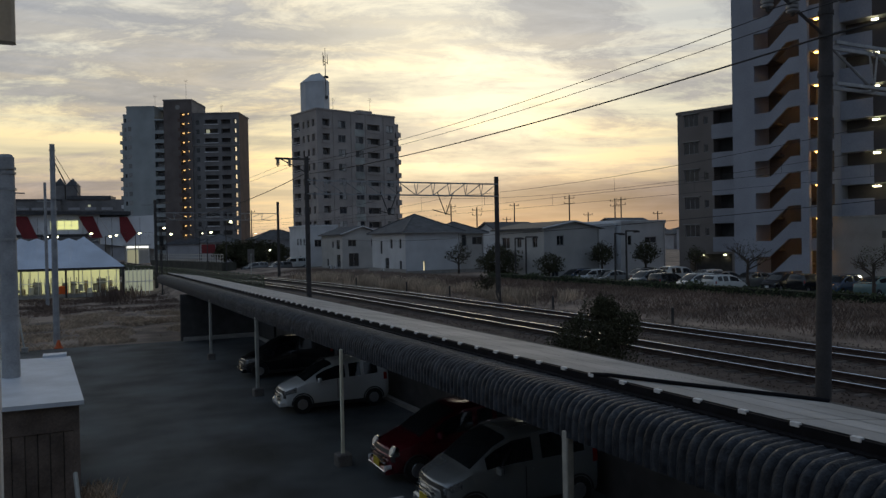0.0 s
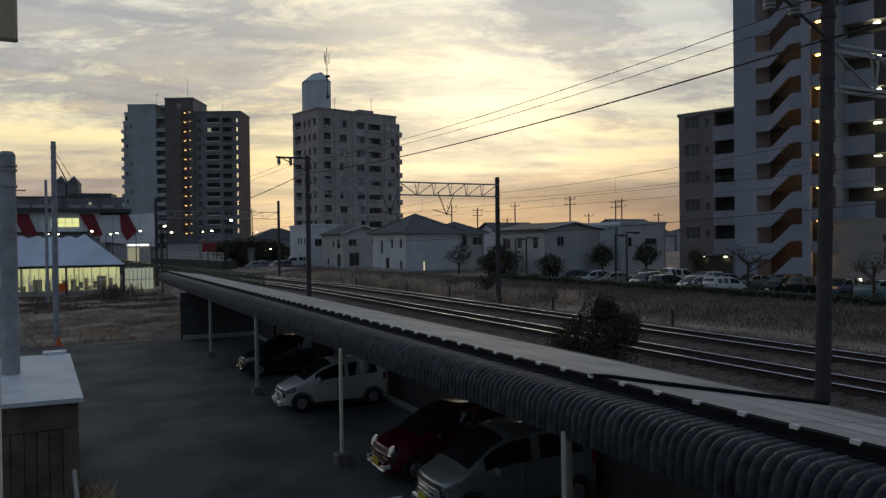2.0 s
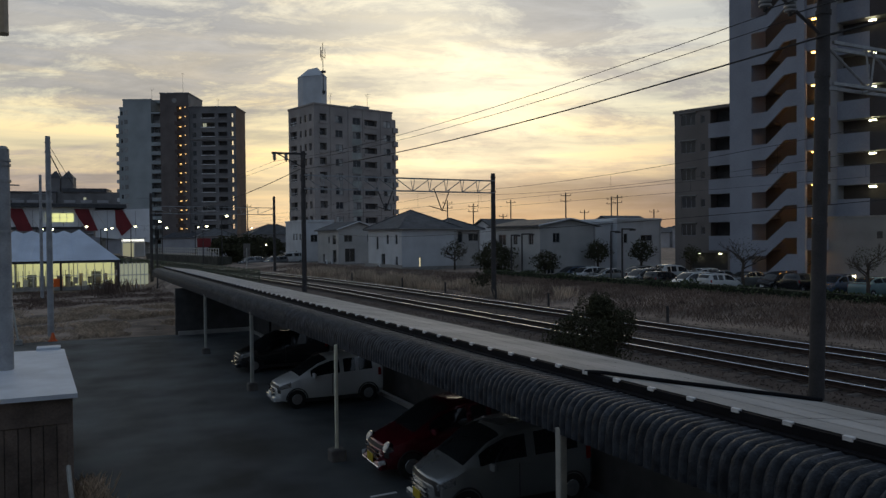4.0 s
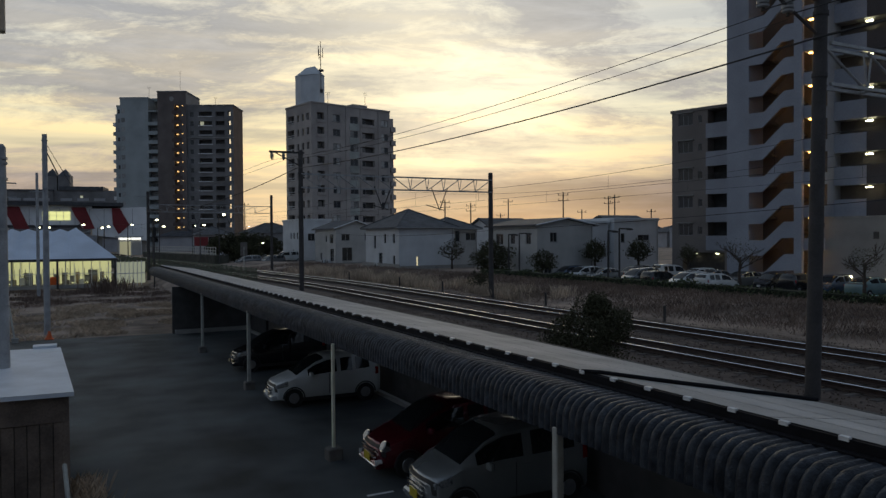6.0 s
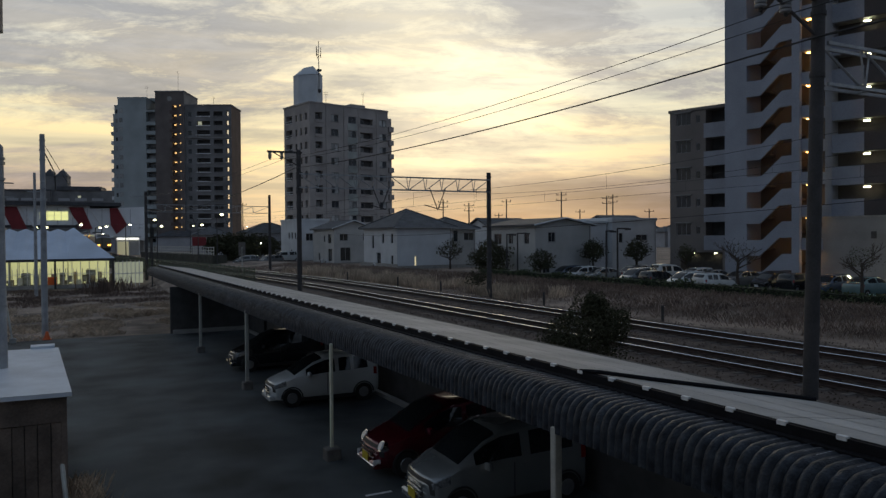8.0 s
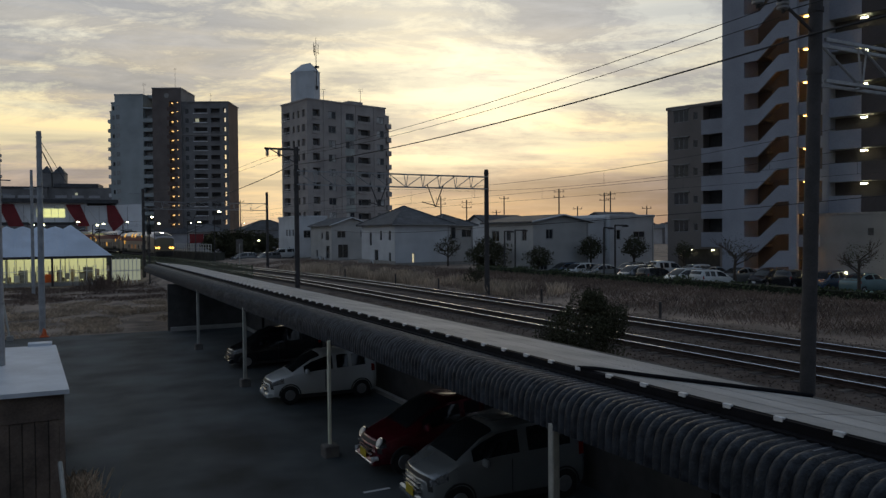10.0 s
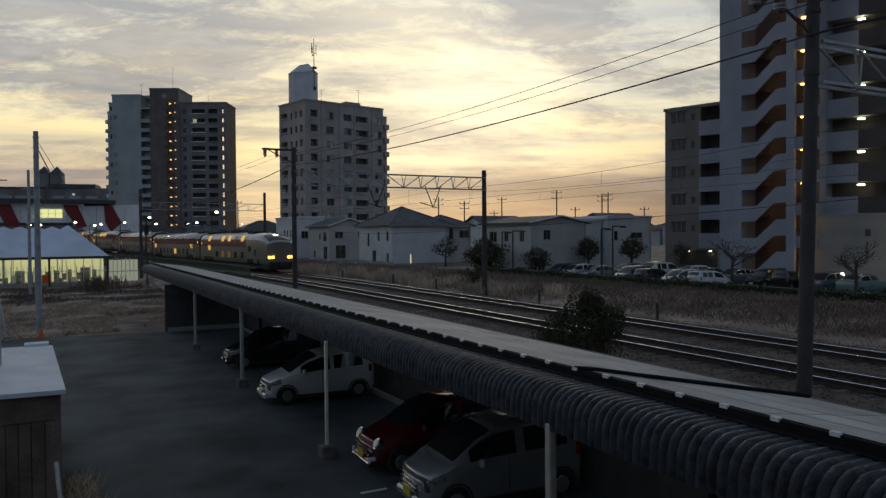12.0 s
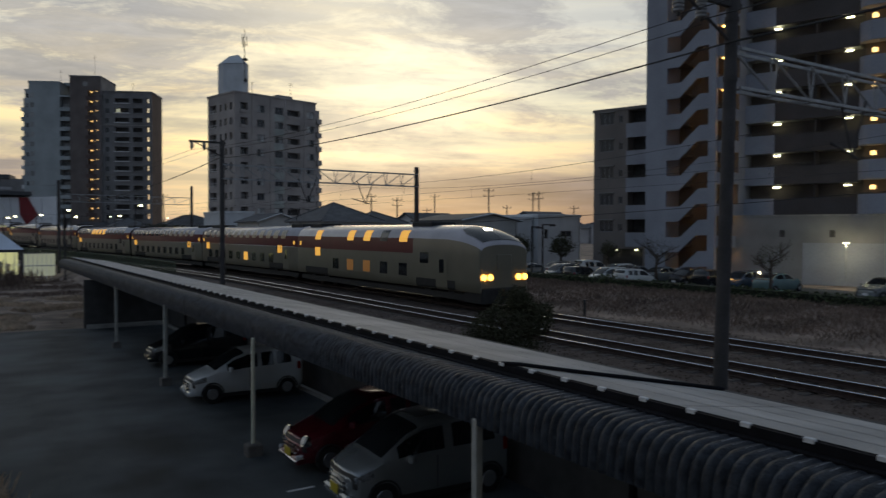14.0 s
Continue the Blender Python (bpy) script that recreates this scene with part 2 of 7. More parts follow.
M = {
    "soil": mat("dry_ground", (0.19, 0.144, 0.116), 0.95, scale=0.35, vary=0.45, fine=9, bump=0.6, stain=(0.275, 0.212, 0.17)),
    "asphalt": mat("asphalt", (0.040, 0.048, 0.053), 0.8, scale=0.42, vary=0.65, fine=60, bump=0.4, stain=(0.054, 0.063, 0.068)),
    "ballast": mat("ballast", (0.076, 0.052, 0.043), 0.95, scale=1.2, vary=0.35, fine=14, bump=1.0, stain=(0.085, 0.065, 0.055)),
    "sleeper": mat("sleeper_concrete", (0.085, 0.072, 0.065), 0.9, scale=4, vary=0.3, island=0.25),
    "rail": mat("rail_steel", (0.85, 0.85, 0.86), 0.20, 1.0, scale=3, vary=0.12, fine=30, bump=0.03),
    "rust": mat("rail_rust", (0.045, 0.028, 0.023), 0.9, scale=5, vary=0.3),
    "podium": mat("podium_render", (0.27, 0.265, 0.26), 0.85, scale=0.4, vary=0.15, fine=14, bump=0.1),
    "concrete": mat("concrete", (0.34, 0.335, 0.32), 0.9, scale=2, vary=0.25, fine=30, bump=0.3, stain=(0.3, 0.29, 0.27)),
    "pole": mat("concrete_pole", (0.36, 0.37, 0.385), 0.85, scale=2.5, vary=0.2, fine=25, bump=0.15),
    "darkpole": mat("weathered_mast", (0.060, 0.056, 0.056), 0.85, scale=2.5, vary=0.25, fine=25, bump=0.15),
    "steel": mat("galvanised_steel", (0.34, 0.35, 0.36), 0.5, 0.3, scale=4, vary=0.2, fine=40, bump=0.06),
    "wire": mat("cable_sheath", (0.025, 0.025, 0.027), 0.6, scale=3, vary=0.2, bump=0),
    "canopy": mat("dark_polycarbonate", (0.013, 0.018, 0.028), 0.46, scale=7.0, vary=0.4, fine=38, bump=0.55, stain=(0.034, 0.041, 0.052), spec=0.22, island=0.2),
    "sheet": mat("weathered_roof_sheet", (0.46, 0.45, 0.435), 0.7, scale=0.9, vary=0.3, fine=35, bump=0.15, stain=(0.38, 0.37, 0.36), island=0.1),
    # yellow-white base colour carries the lamplight on the standing post
    "lit_post": mat("post_paint_with_light", (0.80, 0.77, 0.62), 0.4, scale=3, vary=0.15, fine=40, bump=0.05),
    # pale strips that stand for sky glints on the rib crests
    "seam": mat("painted_rib_glint", (0.30, 0.31, 0.34), 0.5, scale=9, vary=0.4, bump=0, island=0.45),
    "clip": mat("white_clip", (0.75, 0.75, 0.75), 0.5, scale=8, vary=0.1, bump=0),
    # real black on fascia; under the carport roof it also carries the shade
    "fascia": mat("black_fascia_and_shade", (0.011, 0.011, 0.014), 0.8, scale=4, vary=0.3, spec=0.15),
    "post": mat("pale_post_paint", (0.40, 0.40, 0.37), 0.5, scale=3, vary=0.2, fine=40, bump=0.05),
    "shedroof": mat("pale_shed_roof", (0.62, 0.66, 0.72), 0.55, scale=1.5, vary=0.12, fine=30, bump=0.08),
    "plank": mat("weathered_plank", (0.15, 0.115, 0.095), 0.85, scale=2.0, vary=0.35, fine=26, bump=0.4, island=0.22),
    "white": mat("white_render", (0.60, 0.62, 0.64), 0.85, scale=0.5, vary=0.10, fine=18, bump=0.08),
    "cream": mat("cream_render", (0.46, 0.455, 0.44), 0.85, scale=0.5, vary=0.12, fine=18, bump=0.08),
    "greywall": mat("grey_render", (0.40, 0.40, 0.42), 0.85, scale=0.4, vary=0.12, fine=14, bump=0.1),
    "rooftile": mat("dark_roof_tile", (0.075, 0.078, 0.085), 0.7, scale=1.2, vary=0.3, fine=20, bump=0.25, island=0.18),
    "aptA_dark": mat("dark_brick_tile", (0.21, 0.205, 0.205), 0.8, scale=0.3, vary=0.2, fine=6, bump=0.1),
    "aptA_core": mat("dark_brown_tile", (0.155, 0.13, 0.12), 0.8, scale=0.3, vary=0.2, fine=6, bump=0.1),
    "curtain": mat("curtained_glass", (0.34, 0.34, 0.33), 0.15, scale=1.2, vary=0.35, fine=5, bump=0.02, island=0.45),
    "aptB_pale": mat("grey_green_spandrel", (0.33, 0.35, 0.33), 0.8, scale=0.5, vary=0.25, fine=6, bump=0.1, island=0.2),
    "aptA_light": mat("pale_grey_tile", (0.38, 0.415, 0.42), 0.8, scale=0.2, vary=0.15, fine=6, bump=0.1),
    "aptA_tower": mat("rust_tile", (0.11, 0.075, 0.065), 0.8, scale=0.3, vary=0.2, fine=6, bump=0.1),
    "aptB": mat("brown_grey_tile", (0.38, 0.345, 0.325), 0.8, scale=0.25, vary=0.2, fine=5, bump=0.1),
    "aptC": mat("pale_apartment_tile", (0.325, 0.34, 0.385), 0.8, scale=0.3, vary=0.12, fine=7, bump=0.1),
    "aptD": mat("grey_brown_tile", (0.21, 0.185, 0.17), 0.8, scale=0.3, vary=0.15, fine=7, bump=0.1),
    "aptE": mat("dark_brown_band", (0.085, 0.075, 0.072), 0.8, scale=0.3, vary=0.2, fine=7, bump=0.1),
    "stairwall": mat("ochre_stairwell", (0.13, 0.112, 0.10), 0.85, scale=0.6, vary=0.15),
    "glass": glassy("window_glass"),
    "carglass": glassy("car_glass", (0.016, 0.019, 0.021), 0.05),
    "frame": mat("window_frame", (0.30, 0.30, 0.30), 0.5, scale=5, vary=0.1, bump=0),
    # dark boards and fillings; on recess backs it carries the shade
    "dark": mat("dark_fill_and_shade", (0.075, 0.072, 0.07), 0.9, scale=2, vary=0.2),
    "rubber": mat("tyre_rubber", (0.018, 0.018, 0.018), 0.85, scale=10, vary=0.2),
    "rim": mat("wheel_rim", (0.45, 0.45, 0.46), 0.35, 0.8, scale=10, vary=0.1, bump=0),
    "blackplastic": mat("black_trim", (0.02, 0.02, 0.02), 0.6, scale=10, vary=0.2),
    "chrome": mat("chrome", (0.75, 0.75, 0.76), 0.15, 1.0, scale=10, vary=0.05, bump=0),
    "lens_dark": mat("smoked_headlamp", (0.20, 0.215, 0.23), 0.08, 0.4, scale=22, vary=0.6, fine=60, bump=0.25, spec=0.8),
    "lens": mat("headlamp_lens", (0.62, 0.64, 0.66), 0.12, scale=20, vary=0.25, bump=0.05, spec=0.8),
    "plate_y": mat("yellow_plate", (0.55, 0.42, 0.03), 0.5, scale=10, vary=0.08, bump=0),
    "red_lens": mat("red_lens", (0.25, 0.01, 0.01), 0.2, scale=10, vary=0.1, bump=0),
    "leaf": mat("dark_leaf", (0.066, 0.066, 0.038), 0.85, scale=2, vary=0.3, bump=0, island=-0.25, spec=0.2),
    "hedge": mat("hedge_leaf", (0.06, 0.08, 0.036), 0.85, scale=2, vary=0.4, bump=0, island=-0.4),
    "bark": mat("bark", (0.07, 0.055, 0.045), 0.95, scale=6, vary=0.3, fine=30, bump=0.5),
    "straw": mat("dry_grass", (0.48, 0.385, 0.29), 0.9, scale=0.5, vary=0.35, bump=0, island=-0.4),
    "bank_straw": mat("bank_grass_blade", (0.21, 0.158, 0.125), 0.9, scale=0.5, vary=0.35, bump=0, island=-0.3),
    "weed": mat("brown_weed", (0.14, 0.098, 0.078), 0.9, scale=0.5, vary=0.35, bump=0, island=-0.3),
    "tent": mat("white_tent_cloth", (0.60, 0.67, 0.78), 0.6, scale=0.4, vary=0.1, fine=12, bump=0.1),
    "tent_in": glow("lit_tent_interior", (0.86, 0.86, 0.46), 0.42),
    "mesh": mat("fence_wire", (0.42, 0.42, 0.38), 0.6, scale=6, vary=0.15, bump=0),
    "redpanel": mat("red_panel", (0.22, 0.02, 0.025), 0.6, scale=0.5, vary=0.15),
    "lamp": glow("lamp_glass", (1.0, 0.96, 0.60), 6.0),
    "lamp_warm": glow("warm_lamp_glass", (1.0, 0.50, 0.12), 11.0),
    "lamp_corr": glow("corridor_lamp", (1.0, 0.95, 0.62), 9.0),
    "lamp_entry": glow("entrance_lamp", (1.0, 0.62, 0.22), 2.6),
    "lit_window": glow("lit_window", (1.0, 0.86, 0.52), 0.6),
        "lit_white": glow("lit_white_sign", (1.0, 1.0, 0.9), 1.2),
    "train_beige": mat("train_beige", (0.18, 0.165, 0.12), 0.3, scale=0.8, vary=0.08, fine=20, bump=0.01, spec=0.5),
    "train_red": mat("train_maroon", (0.12, 0.016, 0.018), 0.4, scale=0.8, vary=0.1, fine=20, bump=0.01, spec=0.25),
    "train_roof": mat("train_pale_roof", (0.46, 0.44, 0.47), 0.18, scale=0.8, vary=0.1, fine=20, bump=0.01),
    "train_under": mat("train_underframe", (0.025, 0.024, 0.023), 0.8, scale=3, vary=0.3),
    "train_lit": glow("lit_train_window", (1.0, 0.50, 0.08), 0.68),
    "train_lit_dim": glow("dim_train_window", (1.0, 0.42, 0.10), 0.06),
    "train_head": glow("train_headlamp", (1.0, 0.50, 0.09), 4.5),
    "lamp_far": glow("far_stair_lamp", (1.0, 0.60, 0.22), 1.3),
    "footing": mat("stained_footing", (0.15, 0.14, 0.13), 0.9, scale=3, vary=0.25, fine=30, bump=0.3),
    # emission that imitates the glow round the train's headlamps
    "train_halo": glow("amber_lamp_halo", (1.0, 0.42, 0.06), 1.0),
    "train_top": glow("train_top_lamp", (1.0, 0.93, 0.75), 8.0),
    "cone": mat("orange_plastic", (0.70, 0.13, 0.03), 0.6, scale=8, vary=0.1),
    "greensheet": mat("pale_green_sheet", (0.30, 0.52, 0.45), 0.6, scale=3, vary=0.15),
    "eave": mat("beige_eave", (0.50, 0.45, 0.38), 0.7, scale=4, vary=0.15),
}


# ---- mesh helpers ----
class Geo:
    def __init__(self):
        self.v, self.f = [], []

    def add(self, verts, faces, m=None):
        n = len(self.v)
        self.v += [tuple(m @ Vector(p)) if m else tuple(p) for p in verts]
        self.f += [tuple(i + n for i in f) for f in faces]
        return self

    def box(self, x0, y0, z0, x1, y1, z1, m=None):
        vs = [(x, y, z) for z in (z0, z1) for y in (y0, y1) for x in (x0, x1)]
        return self.add(vs, [(0, 2, 3, 1), (4, 5, 7, 6), (0, 1, 5, 4), (2, 6, 7, 3), (0, 4, 6, 2), (1, 3, 7, 5)], m)

    def bevel_box(self, x0, y0, z0, x1, y1, z1, b=0.02, m=None):
        """A box with chamfered upright and top edges."""
        def ring(i, z):
            return [(x0 + i + b, y0 + i, z), (x1 - i - b, y0 + i, z), (x1 - i, y0 + i + b, z), (x1 - i, y1 - i - b, z),
                    (x1 - i - b, y1 - i, z), (x0 + i + b, y1 - i, z), (x0 + i, y1 - i - b, z), (x0 + i, y0 + i + b, z)]
        vs = ring(0, z0) + ring(0, z1 - b) + ring(b, z1)
        fs = [tuple(range(7, -1, -1)), tuple(range(16, 24))]
        for k in (0, 8):
            fs += [(k + i, k + (i + 1) % 8, k + 8 + (i + 1) % 8, k + 8 + i) for i in range(8)]
        return self.add(vs, fs, m)

    def tube(self, pts, r, n=8, r1=None, m=None, caps=True):
        pts = [Vector(p) for p in pts]
        vs, fs = [], []
        for k, p in enumerate(pts):
            d = (pts[min(k + 1, len(pts) - 1)] - pts[max(k - 1, 0)]).normalized()
            a = d.cross(Vector((0, 0, 1)) if abs(d.z) < 0.9 else Vector((1, 0, 0))).normalized()
            b = d.cross(a)
            rr = r if r1 is None else r + (r1 - r) * k / (len(pts) - 1)
            vs += [p + rr * (math.cos(6.28319 * i / n) * a + math.sin(6.28319 * i / n) * b) for i in range(n)]
        for k in range(len(pts) - 1):
            fs += [(k * n + i, k * n + n + i, k * n + n + (i + 1) % n, k * n + (i + 1) % n) for i in range(n)]
        if caps:
            fs += [tuple(range(n)), tuple(range(len(vs) - 1, len(vs) - n - 1, -1))]
        return self.add(vs, fs, m)

    def loft(self, rings, closed=True, caps=True, m=None):
        n = len(rings[0])
        vs = [p for r in rings for p in r]
        fs = []
        for k in range(len(rings) - 1):
            fs += [(k * n + i, k * n + (i + 1) % n, k * n + n + (i + 1) % n, k * n + n + i) for i in range(n if closed else n - 1)]
        if caps and closed:
            fs += [tuple(range(n - 1, -1, -1)), tuple(range(len(vs) - n, len(vs)))]
        return self.add(vs, fs, m)

    def data(self, name, material, smooth=False):
        me = bpy.data.meshes.new(name)
        me.from_pydata(self.v, [], self.f)
        if material:
            me.materials.append(M[material])
        if smooth:
            me.polygons.foreach_set("use_smooth", [True] * len(me.polygons))
            me.set_sharp_from_angle(angle=radians(38))
        me.update()
        return me


def part(name, geo, material, parent, label="", smooth=False, m=None):
    ob = new(name, geo if isinstance(geo, bpy.types.Mesh) else geo.data(name, material, smooth))
    ob.parent = parent
    if m is not None:
        ob.matrix_basis = m
    return tagged(ob, label=label)


def thing(name, label, category, m=None, group="", kind=""):
    ob = new(name)
    ob.empty_display_size = 0.3
    if m is not None:
        ob.matrix_basis = m
    return tagged(ob, label=label, category=category, group=group, kind=kind)


def solid(name, geo, material, label, category, kind="", m=None, smooth=False, group=""):
    ob = new(name, geo.data(name, material, smooth))
    if m is not None:
        ob.matrix_basis = m
    return tagged(ob, label=label, category=category, kind=kind, group=group)


# ---- the railway's line: straight, a wide curve to the left, straight again ----
BEND_Y, BEND_R, BEND_END = 45.0, 300.0, 88.0
NEAR_X, FAR_X, RAIL_Z = 16.9, 20.65, 1.5


def track(x, s):
    """Place and heading (turn to the left) of a point s metres along the line, x metres off the origin's line."""
    if s <= BEND_Y:
        return Vector((x, s, 0)), 0.0
    a = (min(s, BEND_END) - BEND_Y) / BEND_R
    c = FAR_X - BEND_R
    p = Vector((c + (x - c) * math.cos(a), BEND_Y + (x - c) * math.sin(a), 0))
    return p + max(0.0, float(s) - BEND_END) * Vector((-math.sin(a), math.cos(a), 0)), a


def rise(s):
    """How far the line has climbed s metres along it, on its ramp to the station."""
    return max(0.0, min(float(s), 165.0) - 95.0) * 0.014


def offset(x, y):
    """How far a place lies beside the line (its x on the straight), and how far along."""
    if y <= BEND_Y:
        return x, y
    c = FAR_X - BEND_R
    a, most = math.atan2(y - BEND_Y, x - c), (BEND_END - BEND_Y) / BEND_R
    if a > most:
        b = track(FAR_X, BEND_END)[0]
        dx, dy = x - b.x, y - b.y
        return FAR_X + dx * math.cos(most) + dy * math.sin(most), BEND_END - dx * math.sin(most) + dy * math.cos(most)
    return c + math.hypot(x - c, y - BEND_Y), BEND_Y + BEND_R * a


def smooth_step(a, b, v):
    t = min(1, max(0, (v - a) / (b - a)))
    return t * t * (3 - 2 * t)


def ground_z(x, y):
    q, s = offset(x, y)
    z = 1.15 * smooth_step(10.2, 13.2, q)
    z = max(z, 1.0 * smooth_step(100, 125, y))
    z += 0.45 * smooth_step(25, 33, q) - 0.45 * smooth_step(34.5, 36, q)
    z -= 0.68 * smooth_step(34.8, 36.4, q) * smooth_step(80, 70, y)
    return z


# ---- ground ----
def axis_steps(lo, a, b, hi, fine):
    out = list(np.arange(a, b + 0.01, fine))
    v, st = a, fine
    while v > lo:
        st *= 1.6
        v -= st
        out.insert(0, v)
    v, st = b, fine
    while v < hi:
        st *= 1.6
        v += st
        out.append(v)
    return out


def make_ground():
    xs, ys = axis_steps(-4000, -16, 60, 4000, 1.0), axis_steps(-3000, -14, 140, 4000, 1.6)
    g = Geo()
    for y in ys:
        for x in xs:
            bumpy = 0.0 if -12 < x < 10 and y < 41.5 else 0.10 * noise.noise((x * 0.35, y * 0.35, 0)) + 0.05 * noise.noise((x, y, 3))
            g.v.append((x, y, ground_z(x, y) + (bumpy if x < 35 and y < 100 else 0) - (0.03 if y < 41.5 and x < 10 else 0)))
    n = len(xs)
    g.f = [(j * n + i, j * n + i + 1, j * n + n + i + 1, j * n + n + i) for j in range(len(ys) - 1) for i in range(n - 1)]
    solid("ground", g, "soil", "dry bare winter ground with low embankment", "ground", "structure", smooth=True)
    g = Geo()
    st = [(-12, -14), (10.1, -14), (10.1, 41.0), (5.1, 41.2), (-0.2, 41.6), (-12, 42.5)]
    top = [(x, y, 0.012) for x, y in st]
    low = [(x, y, -0.2) for x, y in st]
    g.loft([low, top])
    solid("parking_lot", g, "asphalt", "worn dark asphalt of a small car park", "asphalt", "structure")
    g = Geo()
    g.box(36.2, 5, 0.2, 57, 64, 0.515)
    solid("far_parking_lot", g, "asphalt", "asphalt car park behind the railway hedge", "asphalt", "structure")
    # painted bay lines
    for y in (13.25,):
        g = Geo().box(5.2, y - 0.04, 0.012, 5.75, y + 0.04, 0.018)
        solid("bay_line", g, "clip", "faded white parking bay line on asphalt", "road marking", "structure", group="bay lines")
    g = Geo().bevel_box(5.3, 40.66, 0, 10.2, 40.92, 0.22, 0.02)
    g.box(8.9, 18.7, 0, 9.05, 39.9, 0.13)
    solid("kerb", g, "concrete", "pale concrete kerb at the end of the bays", "kerb", "structure")


def make_tracks():
    # ballast bed
    g = Geo()
    rings = []
    for s in [-30] + list(np.arange(-20, 46, 6.0)) + list(np.arange(48, 400, 5.0)):
        prof = [(13.6, 1.0), (14.7, 1.30), (22.9, 1.30), (24.0, 1.0)]
        rings.append([(*track(x, s)[0].xy, z + (rise(s) if z > 1.1 else 0.0)) for x, z in prof])
    g.loft(rings, closed=False, caps=False)
    solid("ballast_bed", g, "ballast", "brown stone ballast under two railway tracks", "ballast", "structure", smooth=True)
    rng = random.Random(5)
    g = Geo()
    for _ in range(12000):
        s, q = rng.uniform(3, 45), rng.uniform(14.2, 23.4)
        p = track(q, s)[0]
        r = rng.uniform(0.018, 0.045)
        z = 1.30
        a = rng.uniform(0, 6.28)
        g.add([(p.x + r * math.cos(a), p.y + r * math.sin(a), z), (p.x + r * math.cos(a + 2.1), p.y + r * math.sin(a + 2.1), z),
               (p.x + r * math.cos(a + 4.2), p.y + r * math.sin(a + 4.2), z), (p.x, p.y, z + r)], [(0, 1, 3), (1, 2, 3), (2, 0, 3)])
    solid("ballast_stones", g, "ballast", "loose brown ballast stones between the sleepers", "ballast", "stuff")
    sl = Geo().bevel_box(-1.0, -0.11, 0, 1.0, 0.11, 0.16, 0.025).data("sleeper", "sleeper")
    for x0, nm in ((NEAR_X, "near"), (FAR_X, "far")):
        t = thing("railway_track", "worn railway track with bright rails on concrete sleepers", "railway track", group="railway tracks", kind="structure")
        for side in (-0.56, 0.56):
            web, head = Geo(), Geo()
            ss = [-30, 0, 20] + list(np.arange(45, 400, 6.0))
            wr, hr = [], []
            for s in ss:
                for rr, prof in ((wr, [(-0.065, 1.34), (0.065, 1.34), (0.065, 1.36), (0.012, 1.38), (0.012, 1.45), (0.030, 1.455), (0.030, 1.486), (-0.030, 1.486), (-0.030, 1.455), (-0.012, 1.45), (-0.012, 1.38), (-0.065, 1.36)]),
                                 (hr, [(-0.024, 1.487), (0.024, 1.487), (0.012, 1.5), (-0.012, 1.5)])):
                    rr.append([(*track(x0 + side + dx, s)[0].xy, z + rise(s)) for dx, z in prof])
            web.loft(wr)
            head.loft(hr)
            rail = part("rail", head, "rail", t, "polished steel rail head")
            part("rail_web", web, "rust", rail, "rusty rail web and foot")
        s, k = 2.0, 0
        rest = Geo()
        while s < 200:
            p, a = track(x0, s)
            m = Matrix.Translation((p.x, p.y, 1.165 + rise(s))) @ Matrix.Rotation(a, 4, "Z")
            if k < 150:
                part("sleeper", sl, None, t, m=m)
            else:
                rest.bevel_box(-1.0, -0.11, 0, 1.0, 0.11, 0.16, 0.025, m)
            s += 0.62
            k += 1
        tagged(part("sleeper_rest", rest, "sleeper", t), kind="stuff")


# ---- railway masts, beams and wires ----
def mast(x, y, top, r, name="railway_mast", z0=0.9, lean=0.0):
    t = thing(name, "grey round concrete railway mast with steel bands", "railway mast", pose(x, y, z0, 0, lean, 0), group="railway masts")
    part("pole", Geo().tube([(0, 0, -0.4), (0, 0, (top - z0) * 0.5), (0, 0, top - z0)], r * 1.12, 16, r * 0.92), "darkpole", t, smooth=True)
    for h in (0.86, 0.74, 0.97, 0.45):
        z = (top - z0) * h
        part("band", Geo().tube([(0, 0, z - 0.04), (0, 0, z + 0.04)], r * 1.10, 16), "darkpole", t)
    return t


def truss_beam(p0, p1, h, n, label):
    """A flat lattice beam: two chords and V bracing, in the plane of the masts."""
    d = Vector(p1) - Vector(p0)
    L_ = d.length
    ang = math.atan2(d.y, d.x)
    t = thing("gantry_beam", label, "gantry beam", Matrix.Translation(p0) @ Matrix.Rotation(ang, 4, "Z"), group="gantry beams")
    for z in (0, h):
        for yy in (-0.16, 0.16):
            part("chord", Geo().box(0, yy - 0.025, z - 0.03, L_, yy + 0.025, z + 0.03), "steel", t)
    st = L_ / n
    for k in range(n):
        a, b = k * st, (k + 1) * st
        part("brace", Geo().tube([(a, 0, h), (b, 0, 0)] if k < n / 2 else [(a, 0, 0), (b, 0, h)], 0.026, 6), "steel", t)
        if k:
            for dx in (-.13, .13):
                part("strut", Geo().tube([(a + dx, 0, h), (a, 0, 0)], 0.02, 6), "steel", t)
            part("cross_tie", Geo().tube([(a, -0.16, 0), (a, 0.16, 0)], 0.03, 6), "steel", t)
    return t


